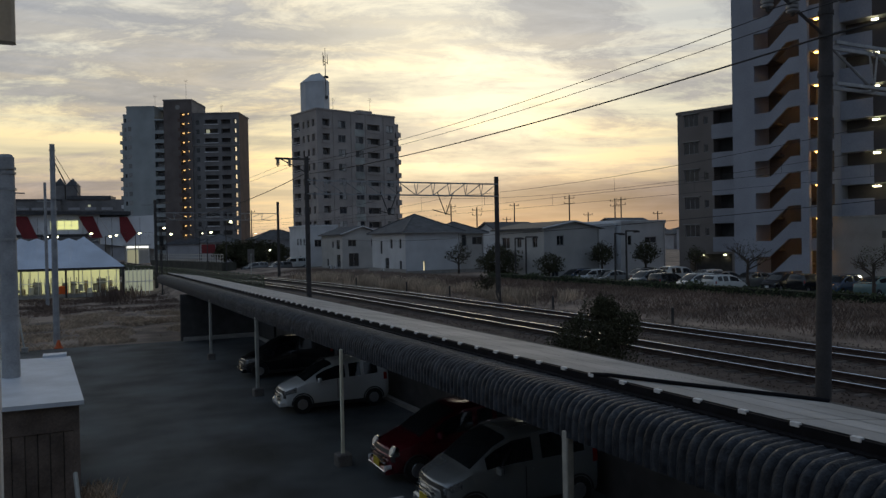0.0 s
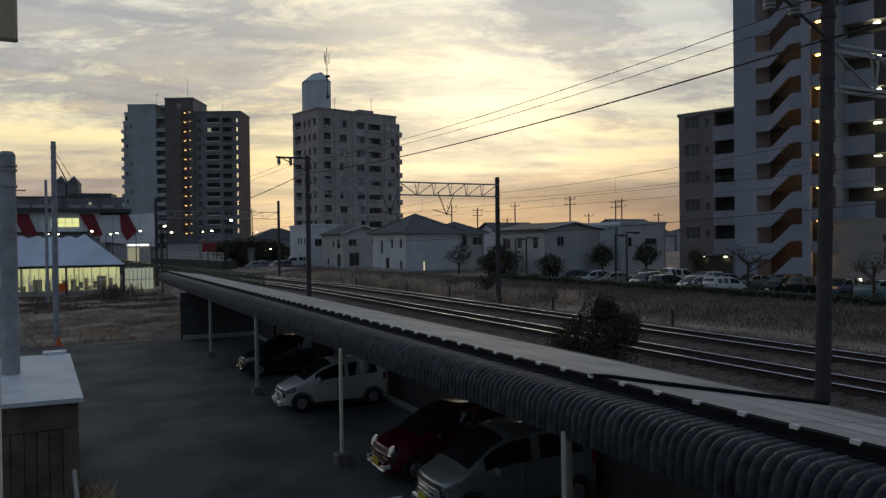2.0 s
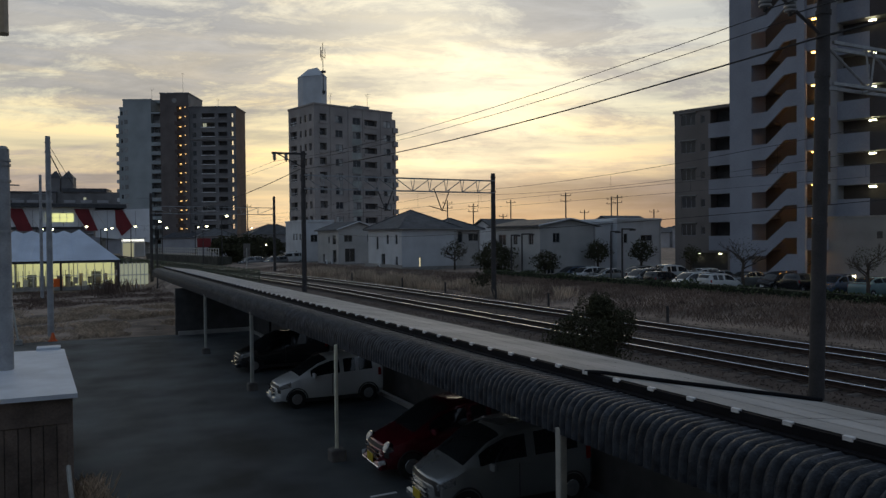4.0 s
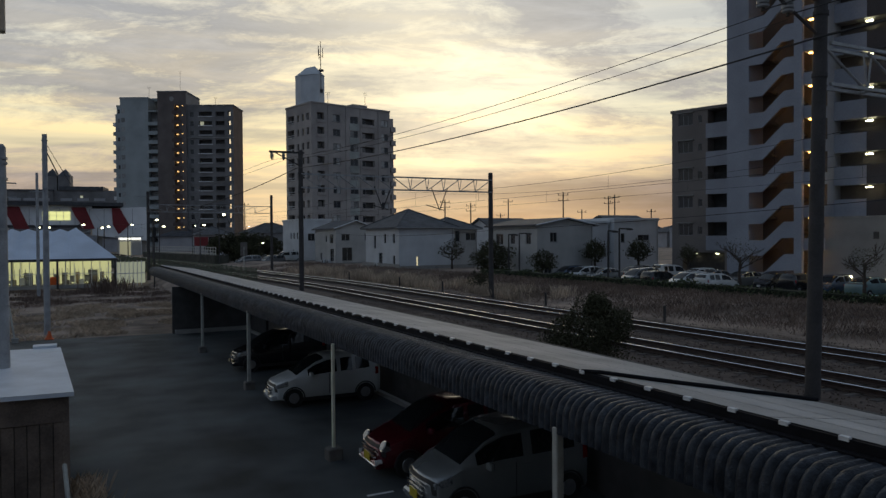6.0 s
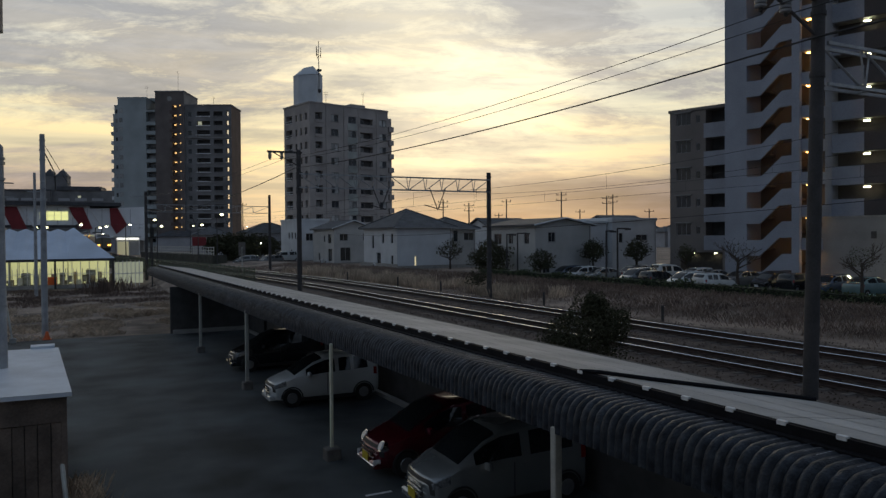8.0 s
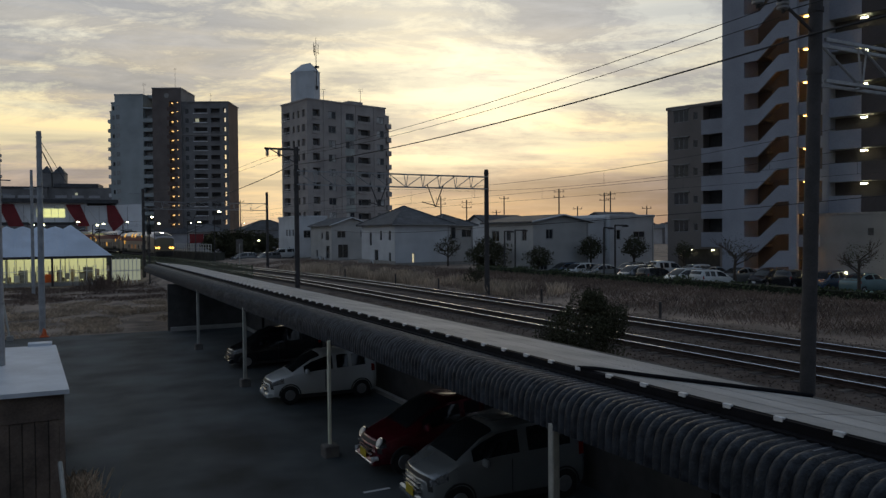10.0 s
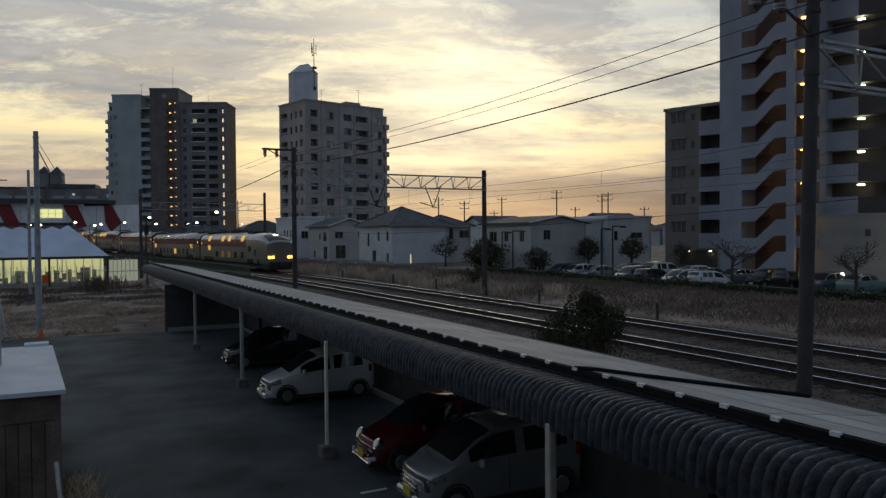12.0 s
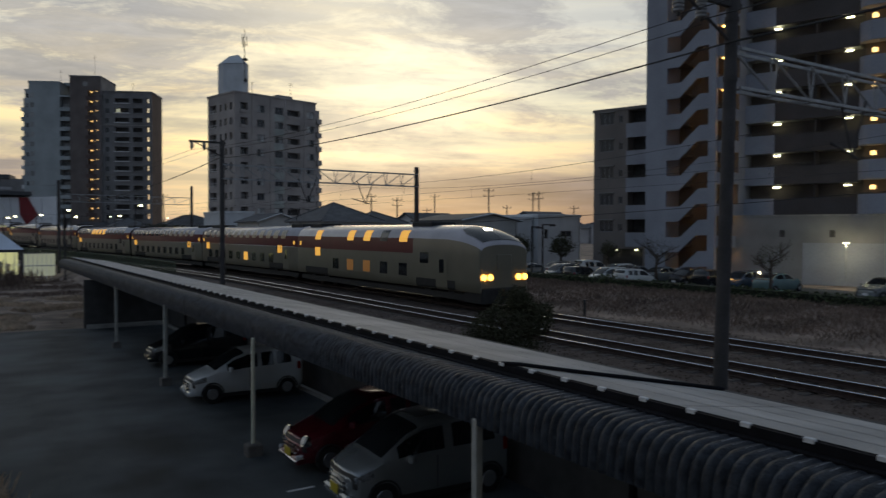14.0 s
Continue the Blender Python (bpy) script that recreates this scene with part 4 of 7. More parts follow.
# ---- foreground shed, poles, own building ----
def make_foreground():
    t = thing("shed", "brown board shed with pale sheet roof", "shed")
    x1, y0, y1 = 0.14, 14.9, 20.4
    part("roof", Geo().add([(-4.2, y0 - .12, 2.33), (x1 + .05, y0 - .12, 2.27), (-0.02, y1, 2.36), (-4.2, y1, 2.40), (-4.2, y0 - .12, 2.25), (x1 + .05, y0 - .12, 2.19), (-0.02, y1, 2.28), (-4.2, y1, 2.32)],
         [(0, 1, 2, 3), (7, 6, 5, 4), (0, 4, 5, 1), (1, 5, 6, 2), (2, 6, 7, 3), (3, 7, 4, 0)]), "shedroof", t, "pale blue-white sheet roof")
    part("roof_lap", Geo().box(-0.62, y1 - 0.05, 2.36, -0.1, y1 + .35, 2.42), "shedroof", t)
    part("core", Geo().box(-4.0, y0 + .05, 0, x1 - .12, y1 - .15, 2.2), "dark", t)
    rng = random.Random(3)
    x = -4.0
    while x < x1 - 0.08:
        w = min(0.2 + rng.uniform(-.02, .02), x1 - 0.04 - x)
        part("board", Geo().bevel_box(x, y0, 0.0, x + w - 0.012, y0 + 0.035 + rng.uniform(0, .012), 1.72, 0.006), "plank", t)
        x += w
    part("top_board", Geo().box(-4.0, y0 - 0.02, 1.73, x1 - .04, y0 + 0.02, 2.24), "plank", t)
    part("corner_post", Geo().bevel_box(x1 - .13, y0 - 0.01, 0, x1 - .03, y0 + .1, 2.2, 0.01), "plank", t)
    yy = y0 + 0.12
    while yy < y1 - 0.3:
        part("board", Geo().bevel_box(x1 - .12, yy, 0.0, x1 - .085, yy + 0.19, 2.2, 0.006), "plank", t)
        yy += 0.2
    # leaning board and grass at its foot
    solid("leaning_board", Geo().tube([(0.12, 13.6, 0.02), (0.02, 14.7, 1.0)], 0.04, 6), "post", "pale plank leaning against the shed", "plank")
    # utility poles
    p = thing("utility_pole", "thick grey concrete utility pole with steps and bands", "utility pole", pose(-1.13, 17.9, 0))
    part("pole", Geo().tube([(0, 0, 0), (0, 0, 6.93)], 0.185, 20, 0.155), "pole", p, smooth=True)
    for z in (6.68, 6.58, 6.25, 5.2, 3.6):
        part("band", Geo().tube([(0, 0, z), (0, 0, z + 0.05)], 0.185, 20), "steel", p)
    part("cap", Geo().tube([(0, 0, 6.93), (0, 0, 7.0)], 0.16, 20, 0.11), "steel", p, smooth=True)
    for z, a in ((6.2, 0.3), (6.5, 2.8), (5.9, 0.2)):
        part("step", Geo().tube([(0, 0, z), (0.34 * math.cos(a), 0.34 * math.sin(a), z)], 0.015, 6), "steel", p)
    q = thing("utility_pole", "slim grey concrete utility pole with cable stay", "utility pole", pose(-0.65, 43.3, 0))
    part("pole", Geo().tube([(0, 0, 0), (0, 0, 10.45)], 0.16, 16, 0.12), "pole", q, smooth=True)
    for z in (10.1, 9.6, 9.1):
        part("band", Geo().tube([(0, 0, z), (0, 0, z + 0.06)], 0.15, 12), "steel", q)
    part("stay", Geo().tube([(0.1, 0, 9.9), (1.2, 0.4, 7.9)], 0.015, 5), "wire", q)
    part("stay", Geo().tube([(0.1, 0, 9.5), (0.6, 0.2, 8.4)], 0.03, 5), "wire", q)
    part("box", Geo().bevel_box(-.12, -.3, 7.6, .12, -.12, 8.0, .02), "steel", q)
    r = thing("utility_pole", "thin grey utility pole behind the field", "utility pole", pose(-1.75, 74, 0))
    part("pole", Geo().tube([(0, 0, 0), (0, 0, 10.9)], 0.15, 12, 0.11), "pole", r, smooth=True)
    part("crossarm", Geo().box(-.6, -.04, 9.2, .9, .04, 9.3), "steel", r)
    # low fence, orange object and pipe by the lot's corner
    f = thing("pipe_rail", "pale pipe rail at the lot's edge", "rail", pose(-2.0, 41.2, 0))
    part("upright", Geo().tube([(0, 0, 0), (-0.3, 0.6, 2.0)], 0.045, 8), "post", f)
    part("foot", Geo().bevel_box(-.15, -.15, 0, .15, .15, .25, .03), "concrete", f)
    # cone shape is assumed for an unidentified low orange object
    c = thing("low_orange_object", "low orange object at the lot's edge, shaped as a cone", "traffic cone", pose(-0.55, 41.9, 0))
    part("body", Geo().tube([(0, 0, 0.04), (0, 0, 0.42)], 0.15, 16, 0.05), "cone", c, smooth=True)
    part("base", Geo().bevel_box(-.2, -.2, 0, .2, .2, .05, .01), "cone", c)
    bx = Geo().bevel_box(-0.9, -0.4, 0, 0.9, 0.4, 1.1, 0.04)
    solid("storage_bin", bx, "greywall", "grey storage bin at the field's edge", "bin", m=pose(-4.2, 46, 0))
    # eave and trim of the building the camera stands in
    solid("own_eave", Geo().bevel_box(-1.2, 2.9, 5.71, -0.147, 2.96, 6.3, 0.01), "eave", "beige roof eave of the near building", "eave", "structure")
    solid("own_downpipe", Geo().box(-0.32, 2.9, -0.2, -0.220, 3.0, 5.7), "white", "white corner trim of the near building", "trim", "structure")
    solid("own_wall", Geo().box(-16, -1.2, 0, 5.35, -0.9, 12), "cream", "rendered wall behind the window", "wall", "structure")


# ---- buildings ----
def facade(name, material, parent, w, z0, z1, holes, depth, m, label=""):
    """A wall in the plane y = 0 facing -y, from x = 0 to w, with real recesses: holes are (x0, z0, x1, z1)."""
    xs = sorted({0.0, w, *[round(v, 3) for h in holes for v in (h[0], h[2])]})
    zs = sorted({z0, z1, *[round(v, 3) for h in holes for v in (h[1], h[3])]})
    g = Geo()
    rects = [tuple(round(v, 3) for v in h) for h in holes]
    ids = {}

    def vert(x, z):
        if (x, z) not in ids:
            ids[x, z] = len(g.v)
            g.v.append((x, 0, z))
        return ids[x, z]
    for j in range(len(zs) - 1):
        zc = (zs[j] + zs[j + 1]) / 2
        row = [h for h in rects if h[1] < zc < h[3]]
        for i in range(len(xs) - 1):
            xc = (xs[i] + xs[i + 1]) / 2
            if not any(h[0] < xc < h[2] for h in row):
                g.f.append((vert(xs[i], zs[j]), vert(xs[i + 1], zs[j]), vert(xs[i + 1], zs[j + 1]), vert(xs[i], zs[j + 1])))
    for a, b, c, d in rects:
        f = [vert(a, b), vert(c, b), vert(c, d), vert(a, d)]
        n = len(g.v)
        g.v += [(a, depth, b), (c, depth, b), (c, depth, d), (a, depth, d)]
        g.f += [(f[i], f[(i + 1) % 4], n + (i + 1) % 4, n + i) for i in range(4)]
    return part(name, g, material, parent, label, m=m)


WIN = {}


def window(parent, x, z, w, h, m, depth=0.12, glass="glass", panes=2):
    """A window in a recess: frame with real glass panes behind it, shared meshes by size."""
    key = (round(w, 2), round(h, 2), panes)
    if key not in WIN:
        g = Geo()
        f = 0.05
        g.box(0, 0, 0, w, 0.05, f).box(0, 0, h - f, w, 0.05, h).box(0, 0, f, f, 0.05, h - f).box(w - f, 0, f, w, 0.05, h - f)
        for i in range(1, panes):
            g.box(w * i / panes - f / 2, 0, f, w * i / panes + f / 2, 0.05, h - f)
        WIN[key] = g.data("window", "frame")
    ob = part("window", WIN[key], None, parent, m=m @ Matrix.Translation((x, depth - 0.055, z)))
    kg = (key, glass)
    if kg not in WIN:
        WIN[kg] = Geo().box(0.02, 0.02, 0.02, w - 0.02, 0.06, h - 0.02).data("pane", glass)
    part("pane", WIN[kg], None, ob)
    return ob


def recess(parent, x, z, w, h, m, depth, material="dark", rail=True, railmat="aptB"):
    # back wall far darker than the facade: the recess's shade is painted in
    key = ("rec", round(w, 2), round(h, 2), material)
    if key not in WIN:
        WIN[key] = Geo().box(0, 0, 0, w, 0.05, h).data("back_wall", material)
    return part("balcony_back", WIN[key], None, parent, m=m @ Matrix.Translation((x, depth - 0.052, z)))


def shell(parent, w, d, z0, z1, material, roofmat="concrete", faces="xyb"):
    """Other walls and roof slab of a block whose front is a facade."""
    part("wall", Geo().add([(w, 0, z0), (w, d, z0), (w, d, z1), (w, 0, z1)], [(0, 1, 2, 3)]), material, parent)
    part("wall", Geo().add([(w, d, z0), (0, d, z0), (0, d, z1), (w, d, z1)], [(0, 1, 2, 3)]), material, parent)
    g = Geo().box(-0.12, -0.12, z1, w + 0.12, d + 0.12, z1 + 0.25)
    part("roof", g, roofmat, parent)


def antenna(x, y, z, h, bars=3):
    t = thing("antenna", "thin metal rooftop antenna", "antenna", pose(x, y, z), group="antennas")
    part("mast", Geo().tube([(0, 0, 0), (0, 0, h)], 0.05, 6, 0.03), "darkpole", t)
    for k in range(bars):
        part("bar", Geo().box(-0.55 + 0.1 * k, -0.02, h - 0.1 - 0.35 * k, 0.55 - 0.1 * k, 0.02, h - 0.06 - 0.35 * k), "darkpole", t)


I4 = Matrix.Identity(4)
LEFT = Matrix.Rotation(radians(-90), 4, "Z")


def tower_b():
    t = thing("apartment_building", "eleven-storey brown-grey tiled apartment block with pale water tower", "building", pose(43.96, 140.3, 0.9, rz=12.7))
    W, D, H, F = 19.6, 10.3, 30.6, 2.88
    n = 10
    rng = random.Random(14)
    wins, recs = [], []
    for k in range(n):
        z = H - 1.2 - F * (k + 1) + 0.9
        recs.append((1.3, z, 2.9, z + 1.5))
        wins += [(4.9, z, 6.6, z + 1.4), (9.0, z, 10.9, z + 1.4), (16.7, z, 18.5, z + 1.4)]
        recs.append((11.9, z - 0.1, 15.0, z + 1.25))
    facade("wall", "aptB", t, W - 0.7, 0, H, [h for h in wins + recs], 0.9, I4)
    for h in wins:
        ob = window(t, h[0], h[1], h[2] - h[0], h[3] - h[1], I4, 0.22)
        w2 = (h[2] - h[0]) / 2
        for a in (0, w2):
            if rng.random() < .55:
                part("curtain", Geo().box(a + .07, -.012, .07, a + w2 - .07, .012, h[3] - h[1] - .07), "curtain", ob)
        if 8 < h[0] < 12:
            part("spandrel", Geo().box(h[0] - .2, -.03, h[1] - 1.42, h[2] + .2, 0, h[1] - .04), "aptB_pale", t)
        if h[0] < 6 or h[0] > 15:
            part("sill", Geo().box(h[0] - .1, -.12, h[1] - .12, h[2] + .1, 0, h[1] - .02), "concrete", t)
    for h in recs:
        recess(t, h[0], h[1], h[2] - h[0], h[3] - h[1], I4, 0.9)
        window(t, h[0] + .3, h[1] + .1, 1.0, 1.1, I4, 0.84, "curtain" if rng.random() < .4 else "glass", 1)
        part("balcony_rail", Geo().box(h[0] - 0.1, -0.12, h[1] - 0.45, h[2] + 0.1, 0.05, h[1] + 0.12), "aptB", t)
    # set-back corner at the far end
    part("wall", Geo().box(W - 0.7, 0.5, 0, W + 0.6, D, H - 1.2), "aptB", t)
    for k in range(n):
        z = H - 1.4 - F * (k + 1) + 0.2
        part("corner_balcony", Geo().box(W - 0.4, -0.1, z, W + 0.8, 1.2, z + 1.05), "aptB", t)
    # side face
    mL = Matrix.Translation((0, D, 0)) @ LEFT
    hs2 = []
    for k in range(n):
        z = H - 1.2 - F * (k + 1) + 0.9
        hs2 += [("r", 0.8, z - 0.2, 3.4, z + 1.5), ("w", 4.6, z, 5.4, z + 1.4), ("w", 6.5, z, 7.4, z + 1.4), ("r", 8.4, z, 9.4, z + 1.4)]
    facade("wall", "aptB", t, D, 0, H, [h[1:] for h in hs2], 0.9, mL)
    for kind, a, b, c, d in hs2:
        if kind == "w":
            window(t, a, b, c - a, d - b, mL, 0.22, panes=1)
        else:
            recess(t, a, b, c - a, d - b, mL, 0.9)
            if a < 1:
                part("balcony_rail", Geo().box(a, -0.06, b + 0.1, c, -0.02, b + 0.2).box(a, -0.06, b + 0.55, c, -0.02, b + 0.65), "clip", t, m=mL)
    part("wall", Geo().box(0.2, D - 0.2, 0, W - 0.2, D, H), "aptB", t)
    part("roof", Geo().box(-0.15, -0.15, H, W - 0.6, D + 0.1, H + 0.3), "aptB", t)
    part("parapet", Geo().box(10.0, 0.5, H + 0.3, 13.5, 3, H + 0.9), "aptB", t)
    # drain pipes
    for x in (3.7, 7.9, 11.4, 15.9):
        part("downpipe", Geo().tube([(x, -0.08, 0), (x, -0.08, H)], 0.07, 6), "aptB", t)
    # pale water tower with bevelled roof
    p = thing("water_tower", "pale hexagonal rooftop tower with pointed roof", "rooftop tower", t.matrix_basis @ pose(2.2, 3.4, H + 0.3))
    a, b, h0, h1 = -2.1, 2.5, 5.9, 7.6
    g = Geo()
    base = [(a, 0.9), (0.4, -1.9), (b, -0.6), (b, 2.6), (0.2, 4.6), (a, 3.0)]
    g.loft([[(x, y, 0) for x, y in base], [(x, y, h0 - (0.1 if x < -1 else 0)) for x, y in base]])
    part("shell", g, "white", p)
    top = [(a - .1, 0.8, h0 - .1), (0.4, -2.0, h0), (b + .1, -0.7, h0), (b + .1, 2.7, h0), (0.2, 4.7, h0), (a - .1, 3.1, h0 - .1), (1.3, 1.0, h1 + 0.5), (-0.4, 1.6, h1)]
    part("roof", Geo().add(top, [(0, 1, 7), (1, 6, 7), (1, 2, 6), (2, 3, 6), (3, 4, 6), (4, 7, 6), (4, 5, 7), (5, 0, 7)]), "white", p)
    part("mast", Geo().tube([(1.2, -1.4, 2.2), (1.2, -1.4, 12.6)], 0.12, 8, 0.05), "darkpole", p)
    for dx, z in ((-0.5, 9.6), (0.5, 9.4), (-0.35, 9.0)):
        part("aerial", Geo().tube([(1.2 + dx, -1.4, z), (1.2 + dx, -1.4, z + 2.0)], 0.06, 6), "darkpole", p)
        part("arm", Geo().tube([(1.2, -1.4, z + .3), (1.2 + dx, -1.4, z + .3)], 0.05, 6), "darkpole", p)
    part("box", Geo().box(0.9, -1.7, 2.4, 1.5, -1.2, 3.0).box(0.9, -1.7, 6.6, 1.7, -1.2, 7.0), "darkpole", p)
    w = t.matrix_basis
    for lx, h in ((5.0, 2.6), (14.0, 3.6)):
        q = w @ Vector((lx, 2.0, H + 0.3))
        antenna(q.x, q.y, q.z, h, 2)


def tower_a():
    t = thing("apartment_building", "tall dark tiled apartment tower with lit stair core", "building", pose(14.9, 250.4, 0.9, rz=-27.1))
    F = 2.88
    # pale block in three steps, with an open balcony bay beside the stair core
    H = 47.6
    for x0, x1, y, top in ((2.3, 11.0, 0, H), (0.9, 2.3, 0.9, H - 2.3), (0.0, 0.9, 2.0, H - 4.9)):
        part("wall", Geo().box(x0, y, 0, x1, 14, top), "aptA_light", t)
        part("parapet", Geo().box(x0 - .12, y - .12, top, x1 + .1, 14, top + .5), "aptA_light", t)
    part("wall", Geo().box(11.0, 1.9, 0, 14.3, 13, H - 3.6), "aptA_dark", t)
    part("roof", Geo().box(11.0, 0.0, H - 4.0, 14.3, 13, H - 3.6), "aptA_light", t)
    part("lift_head", Geo().box(10.2, 5, H, 11.9, 9, H + 1.1), "aptA_light", t)
    for k in range(15):
        z = H - 4.4 - F * k
        window(t, 2.7, z, 1.1, 1.4, Matrix.Translation((0, -0.14, 0)), 0.12, "curtain", panes=1)
        window(t, 1.2, z, 0.7, 1.3, Matrix.Translation((0, 0.76, 0)), 0.12, "curtain" if k % 3 else "glass", panes=1)
        if k > 0:
            part("end_balcony", Geo().box(-0.9, 2.3, z - 0.8, 0.0, 5.5, z + 0.3), "clip" if k % 2 else "aptA_light", t)
            part("balcony_slab", Geo().box(11.0, 0.2, z - .95, 14.3, 1.9, z - .78), "aptA_light", t)
            part("balcony", Geo().box(11.0, 0.05, z - 0.95, 14.3, 0.2, z + 0.2), "aptA_light", t)
            window(t, 11.5, z - .3, 2.2, 1.7, Matrix.Translation((0, 1.76, 0)), 0.12, "curtain" if k % 4 == 1 else "glass")
    # dark stair core, open shaft with warm lamps
    Ht = 49.4
    x0, x1 = 14.3, 23.1
    hs = [(5.1, Ht - 5.6 - F * k, 6.7, Ht - 5.6 - F * k + 1.7) for k in range(15)]
    mT = Matrix.Translation((x0, -1.2, 0))
    facade("stair_core", "aptA_core", t, x1 - x0, 0, Ht, hs, 1.4, mT)
    part("shaft_panel", Geo().box(x0 + 4.6, -1.26, 2, x0 + 7.4, -1.2, 4), "aptA_tower", t)
    part("wall", Geo().box(x0, 0.5, 0, x1, 12, Ht), "aptA_dark", t)
    part("wall", Geo().box(x0, -1.19, 0, x0 + 0.2, 0.5, Ht).box(x1 - .2, -1.19, 0, x1, 0.5, Ht), "aptA_dark", t)
    part("roof", Geo().box(x0 - .15, -1.35, Ht, x1 + .15, 12, Ht + .35), "aptA_dark", t)
    part("emblem", Geo().tube([(18.7, -1.25, Ht - 2.1), (18.7, -1.21, Ht - 2.1)], 0.8, 6), "concrete", t, "pale round building emblem")
    for h in hs:
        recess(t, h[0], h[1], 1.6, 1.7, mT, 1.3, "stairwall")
        part("stair_lamp", Geo().box(x0 + h[0] + 0.45, -0.3, h[3] - 0.55, x0 + h[0] + 1.0, -0.1, h[3] - 0.2), "lamp_far", t, "warm stair lamp")
        part("door_lamp", Geo().box(x0 + 7.6, -1.34, h[3] - 0.45, x0 + 7.85, -1.2, h[3] - 0.2), "lamp_far", t, "small door lamp")
        part("rust_strip", Geo().box(x0 + 4.4, -1.23, h[1] - 1.1, x0 + 7.5, -1.2, h[1] - 0.02), "aptA_tower", t)
    # dark block with balcony bands and an open end
    Hr = 45.3
    W = 14.2
    mR = Matrix.Translation((x1, 0, 0))
    hs, wn = [], []
    for k in range(14):
        z = Hr - 3.4 - F * k
        hs += [(3.6, z, 7.6, z + 1.6), (8.7, z, 11.5, z + 1.6)]
        wn += [(0.8, z, 1.9, z + 1.5)]
    slots = [(12.6, Hr - 3.1 - F * k, 13.4, Hr - 3.1 - F * k + 1.5) for k in range(14)]
    facade("wall", "aptA_dark", t, W, 0, Hr, hs + wn + slots, 1.3, mR)
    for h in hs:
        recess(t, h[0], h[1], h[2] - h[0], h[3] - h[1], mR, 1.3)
        part("balcony_rail", Geo().box(h[0] - 0.2, -0.35, h[1] - 0.02, h[2] + 0.2, -0.2, h[1] + 0.2), "clip" if h[0] < 5 else "aptA_dark", t, m=mR)
    for h in wn:
        window(t, h[0], h[1], 1.1, 1.5, mR, 0.2, panes=1)
    window(t, 3.8, Hr - 3.4 - F + .1, 1.2, 1.4, mR, 0.5, "lit_dim")
    part("wall", Geo().box(0, 1.35, 0, W - 5.4, 11, Hr), "aptA_dark", t, m=mR)
    part("wall", Geo().box(W - 0.5, 0.02, 0, W, 11, Hr), "aptA_tower", t, m=mR)
    for s in slots:
        part("landing", Geo().box(W - 2.2, 0.3, s[1] - 1.0, W - 0.5, 3.0, s[1] - 0.02), "aptA_dark", t, m=mR)
    part("string_course", Geo().box(-1.5, -.3, Hr - 3.4 - F * 3 + 2.1, W + .1, -.02, Hr - 3.4 - F * 3 + 2.35), "concrete", t, m=mR)
    part("roof", Geo().box(-.1, -.2, Hr, W + .2, 11.2, Hr + .35), "aptA_dark", t, m=mR)
    for lx, z, h in ((7, Hr, 3), (10.2, H, 4), (20, Ht, 7), (31, Hr, 3)):
        q = t.matrix_basis @ Vector((lx, 3, z + 0.2))
        antenna(q.x, q.y, q.z, h, 2)


